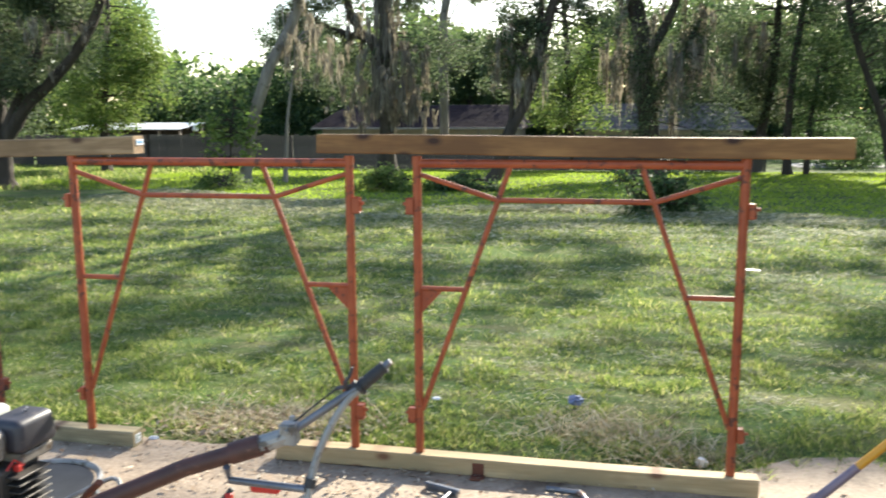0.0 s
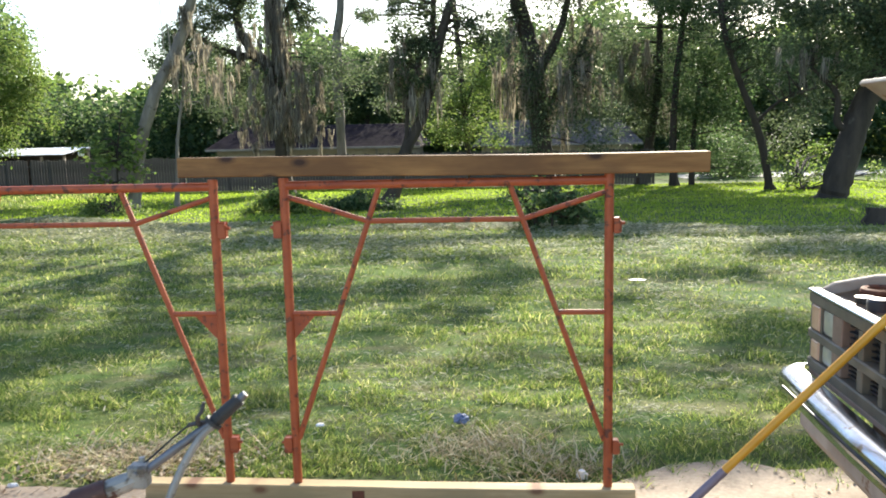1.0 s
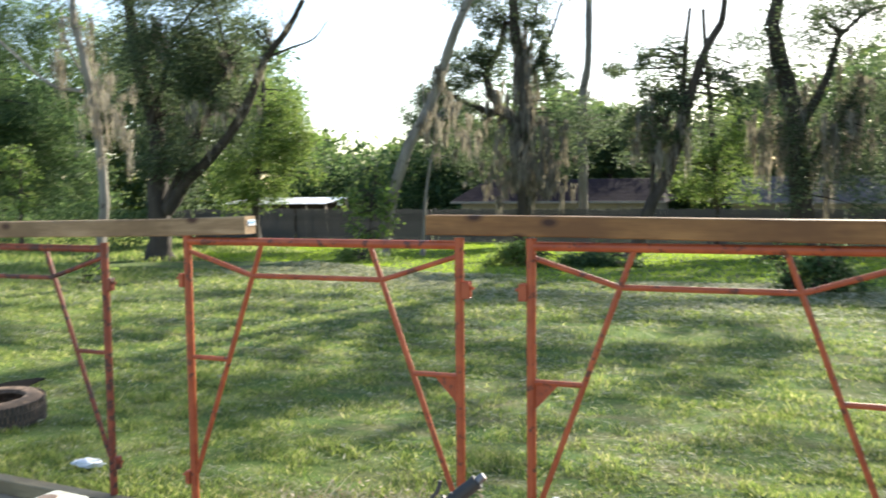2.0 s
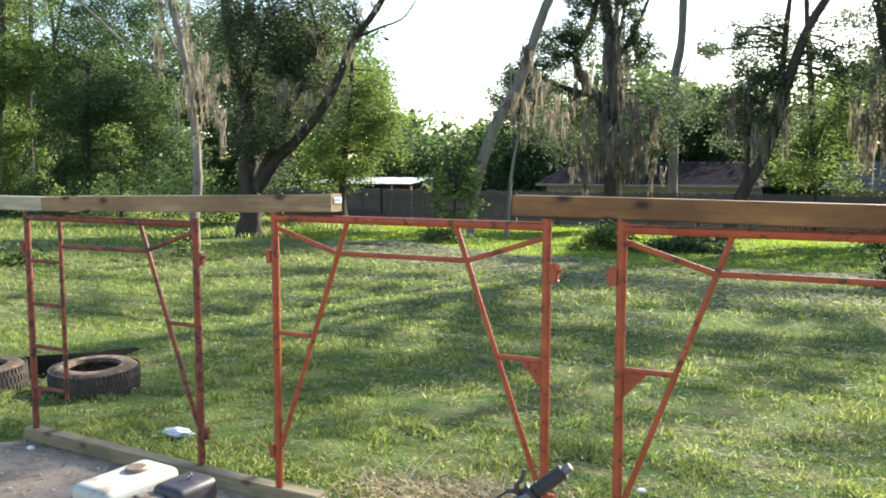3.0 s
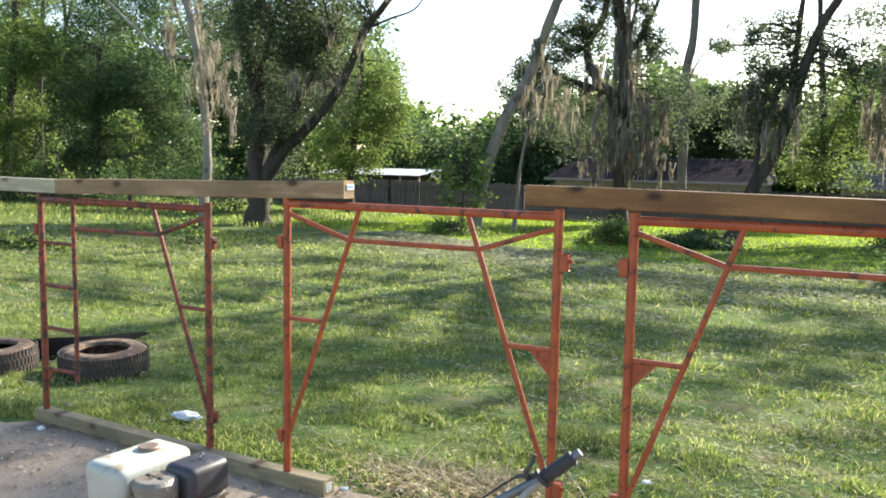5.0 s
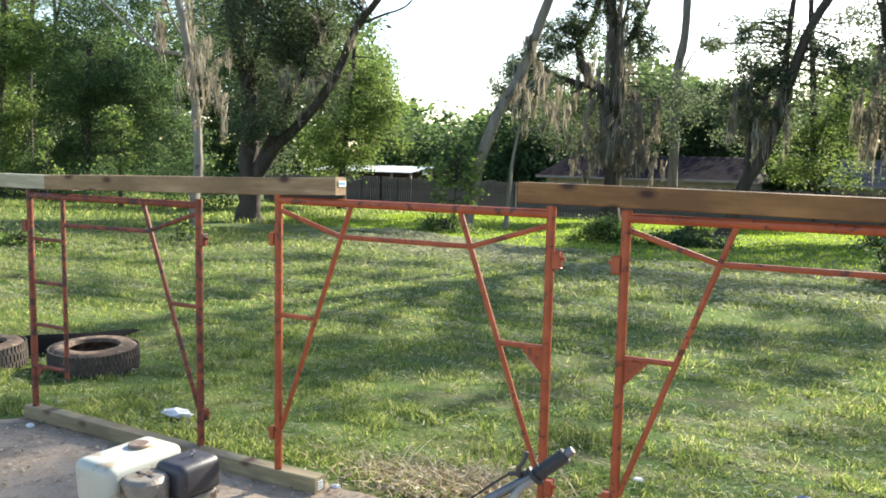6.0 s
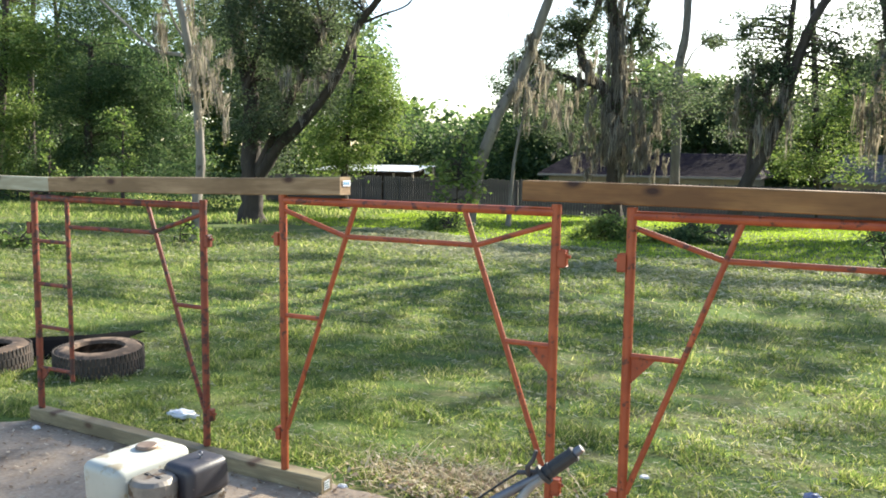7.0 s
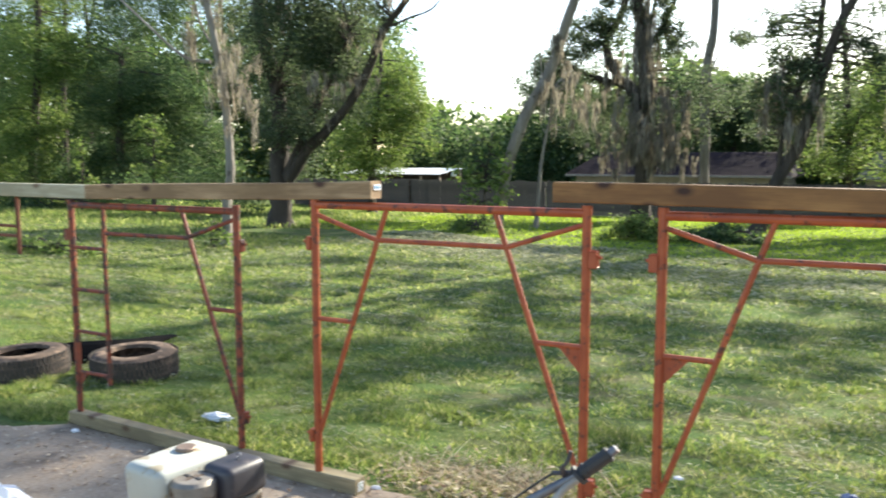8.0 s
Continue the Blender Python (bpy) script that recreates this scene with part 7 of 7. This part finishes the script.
    cx = 0.9 - 1.45 * D + rng.uniform(0, 1, k) * 2.05 * D
    size = rng.uniform(0.3, 1.3, k) ** 1.5
    i = rng.integers(0, k, 23000)
    f = rng.normal(0, 1, (23000, 2)) * np.array([0.17, 0.045]) * (size * (0.7 + D / 8))[i][:, None]
    x, y = cx[i] + f[:, 0], cy[i] + f[:, 1] + 0.06 * np.sin(f[:, 0] * 9 + i)
    ok = (y > pad_edge(x) + 0.30) & (y < mow_line(x))
    x, y, Dk = x[ok], y[ok], D[i][ok]
    # the deep band of hay left along the mowing line
    n = 85000
    xb = rng.uniform(-13, 11, n)
    yb = mow_line(xb) - np.abs(rng.normal(0, 2.7, n)) - 0.1
    ok = rng.uniform(0, 1, n) < np.clip(1.7 * field(xb * 0.22, yb * 1.1, 0.8) - 0.35, 0.05, 1)
    x, y, Dk = np.concatenate([x, xb[ok]]), np.concatenate([y, yb[ok]]), np.concatenate([Dk, yb[ok] + 3.6])
    m = len(x)
    strewn("hay_wisps", "pale grey wisps of mown hay on the lawn", x, y, rng.uniform(0.012, 0.055, m) * (0.8 + Dk / 16), 0.012 + 0.0024 * Dk * rng.uniform(0.5, 1.3, m), 0.0009 + 0.00040 * Dk, HAY, rng)
    # brighter tufts near the pad
    k = 520
    D = 4.0 + rng.uniform(0, 1, k) ** 1.3 * 5.5
    cy = D - 3.6
    cx = 0.9 - 1.3 * D + rng.uniform(0, 1, k) * 1.95 * D
    i = rng.integers(0, k, 24000)
    x, y = cx[i] + rng.normal(0, 0.045, 24000), cy[i] + rng.normal(0, 0.04, 24000)
    ok = y > pad_edge(x) + 0.27
    x, y, i = x[ok], y[ok], i[ok]
    h = rng.uniform(0.025, 0.065, k)[i] * rng.uniform(0.5, 1.25, len(x))
    tagged(quads("grass_tufts", blades(x, y, h, 0.0024 + 0.0007 * D[i], rng, 0.75), 6, GRASS), "bright green tufts standing out of the mown lawn", "grass", kind="stuff")


lawn()


def edge_weeds():
    """Rank weeds and dead stalks along the pad's edge."""
    rng = np.random.default_rng(8)
    cx = rng.uniform(-7.5, 4.5, 90)
    n = 10000
    i = rng.integers(0, 90, n)
    x = cx[i] + rng.normal(0, 0.10, n)
    y = pad_edge(x) + 0.16 + np.abs(rng.normal(0, 0.16, n))
    # a ragged fringe creeping over the pad beside the truck
    m = 3200
    fx = rng.uniform(1.45, 4.6, m)
    fx += 0.06 * np.sin(fx * 31)
    fy = pad_edge(fx) + 0.07 - np.abs(rng.normal(0, 0.10, m)) * (0.4 + 1.2 * patch(fx * 2.3, fx * 0.7))
    x, y, n = np.concatenate([x, fx]), np.concatenate([y, fy]), n + m
    h = rng.uniform(0.02, 0.07, n)
    tagged(quads("edge_weeds", blades(x, y, h, np.full(n, 0.0065), rng, 0.7), 6, GRASS), "ragged weeds along the pad's edge", "weeds", kind="stuff")
    n = 2100
    c = np.array([(-1.15, 0.55), (-0.75, 0.62), (1.15, 0.55), (1.35, 0.42), (0.85, 0.7), (-0.95, 0.45), (1.0, 0.9), (-1.35, 0.4)])
    i = rng.integers(0, len(c), n)
    x, y = c[i, 0] + rng.normal(0, 0.22, n), c[i, 1] + rng.normal(0, 0.13, n)
    tagged(quads("dead_stalks", blades(x, y, rng.uniform(0.03, 0.10, n), np.full(n, 0.0075), rng, 1.5), 6, DEADSTALK), "brown dead stalks heaped in the grass", "dead grass", kind="stuff")


edge_weeds()


def chips():
    """Dry leaves and bark bits strewn on the pad."""
    rng = np.random.default_rng(12)
    n = 7000
    x = rng.uniform(-6, 4.5, n)
    y = pad_edge(x) - 0.02 - np.abs(rng.normal(0, 0.55, n))
    keep = rng.uniform(0, 1, n) < (0.25 + 0.75 * patch(x * 1.6, y * 1.6)) * np.where(x > 1.2, 0.18, 1.0)
    x, y = x[keep], y[keep]
    n = len(x)
    z = 0.006 + rng.uniform(0, 0.012, n)
    a = rng.uniform(0, 2 * math.pi, n)
    s = rng.uniform(0.006, 0.022, n)
    d = np.stack([np.cos(a), np.sin(a), rng.normal(0, 0.25, n)], 1) * s[:, None]
    e = np.stack([-np.sin(a), np.cos(a), rng.normal(0, 0.25, n)], 1) * (s * rng.uniform(0.25, 0.6, n))[:, None]
    p = np.stack([x, y, z], 1)
    # more of them, with bits of bark, in the thin grass at the sill's end
    m = 1500
    lx, ly = rng.normal(-1.05, 0.33, m), np.abs(rng.normal(0.30, 0.22, m)) + 0.16
    la, ls = rng.uniform(0, 2 * math.pi, m), rng.uniform(0.008, 0.026, m)
    d2 = np.stack([np.cos(la), np.sin(la), rng.normal(0, 0.4, m)], 1) * ls[:, None]
    e2 = np.stack([-np.sin(la), np.cos(la), rng.normal(0, 0.4, m)], 1) * (ls * 0.45)[:, None]
    p2 = np.stack([lx, ly, land(lx, ly) + rng.uniform(0.012, 0.04, m)], 1)
    p, d, e = np.concatenate([p, p2]), np.concatenate([d, d2]), np.concatenate([e, e2])
    tagged(quads("leaf_litter", np.stack([p - d, p + e, p - e, p + d], 1), 4, CHIPS), "dry leaves and bark chips on the concrete", "leaf litter", kind="stuff")


chips()
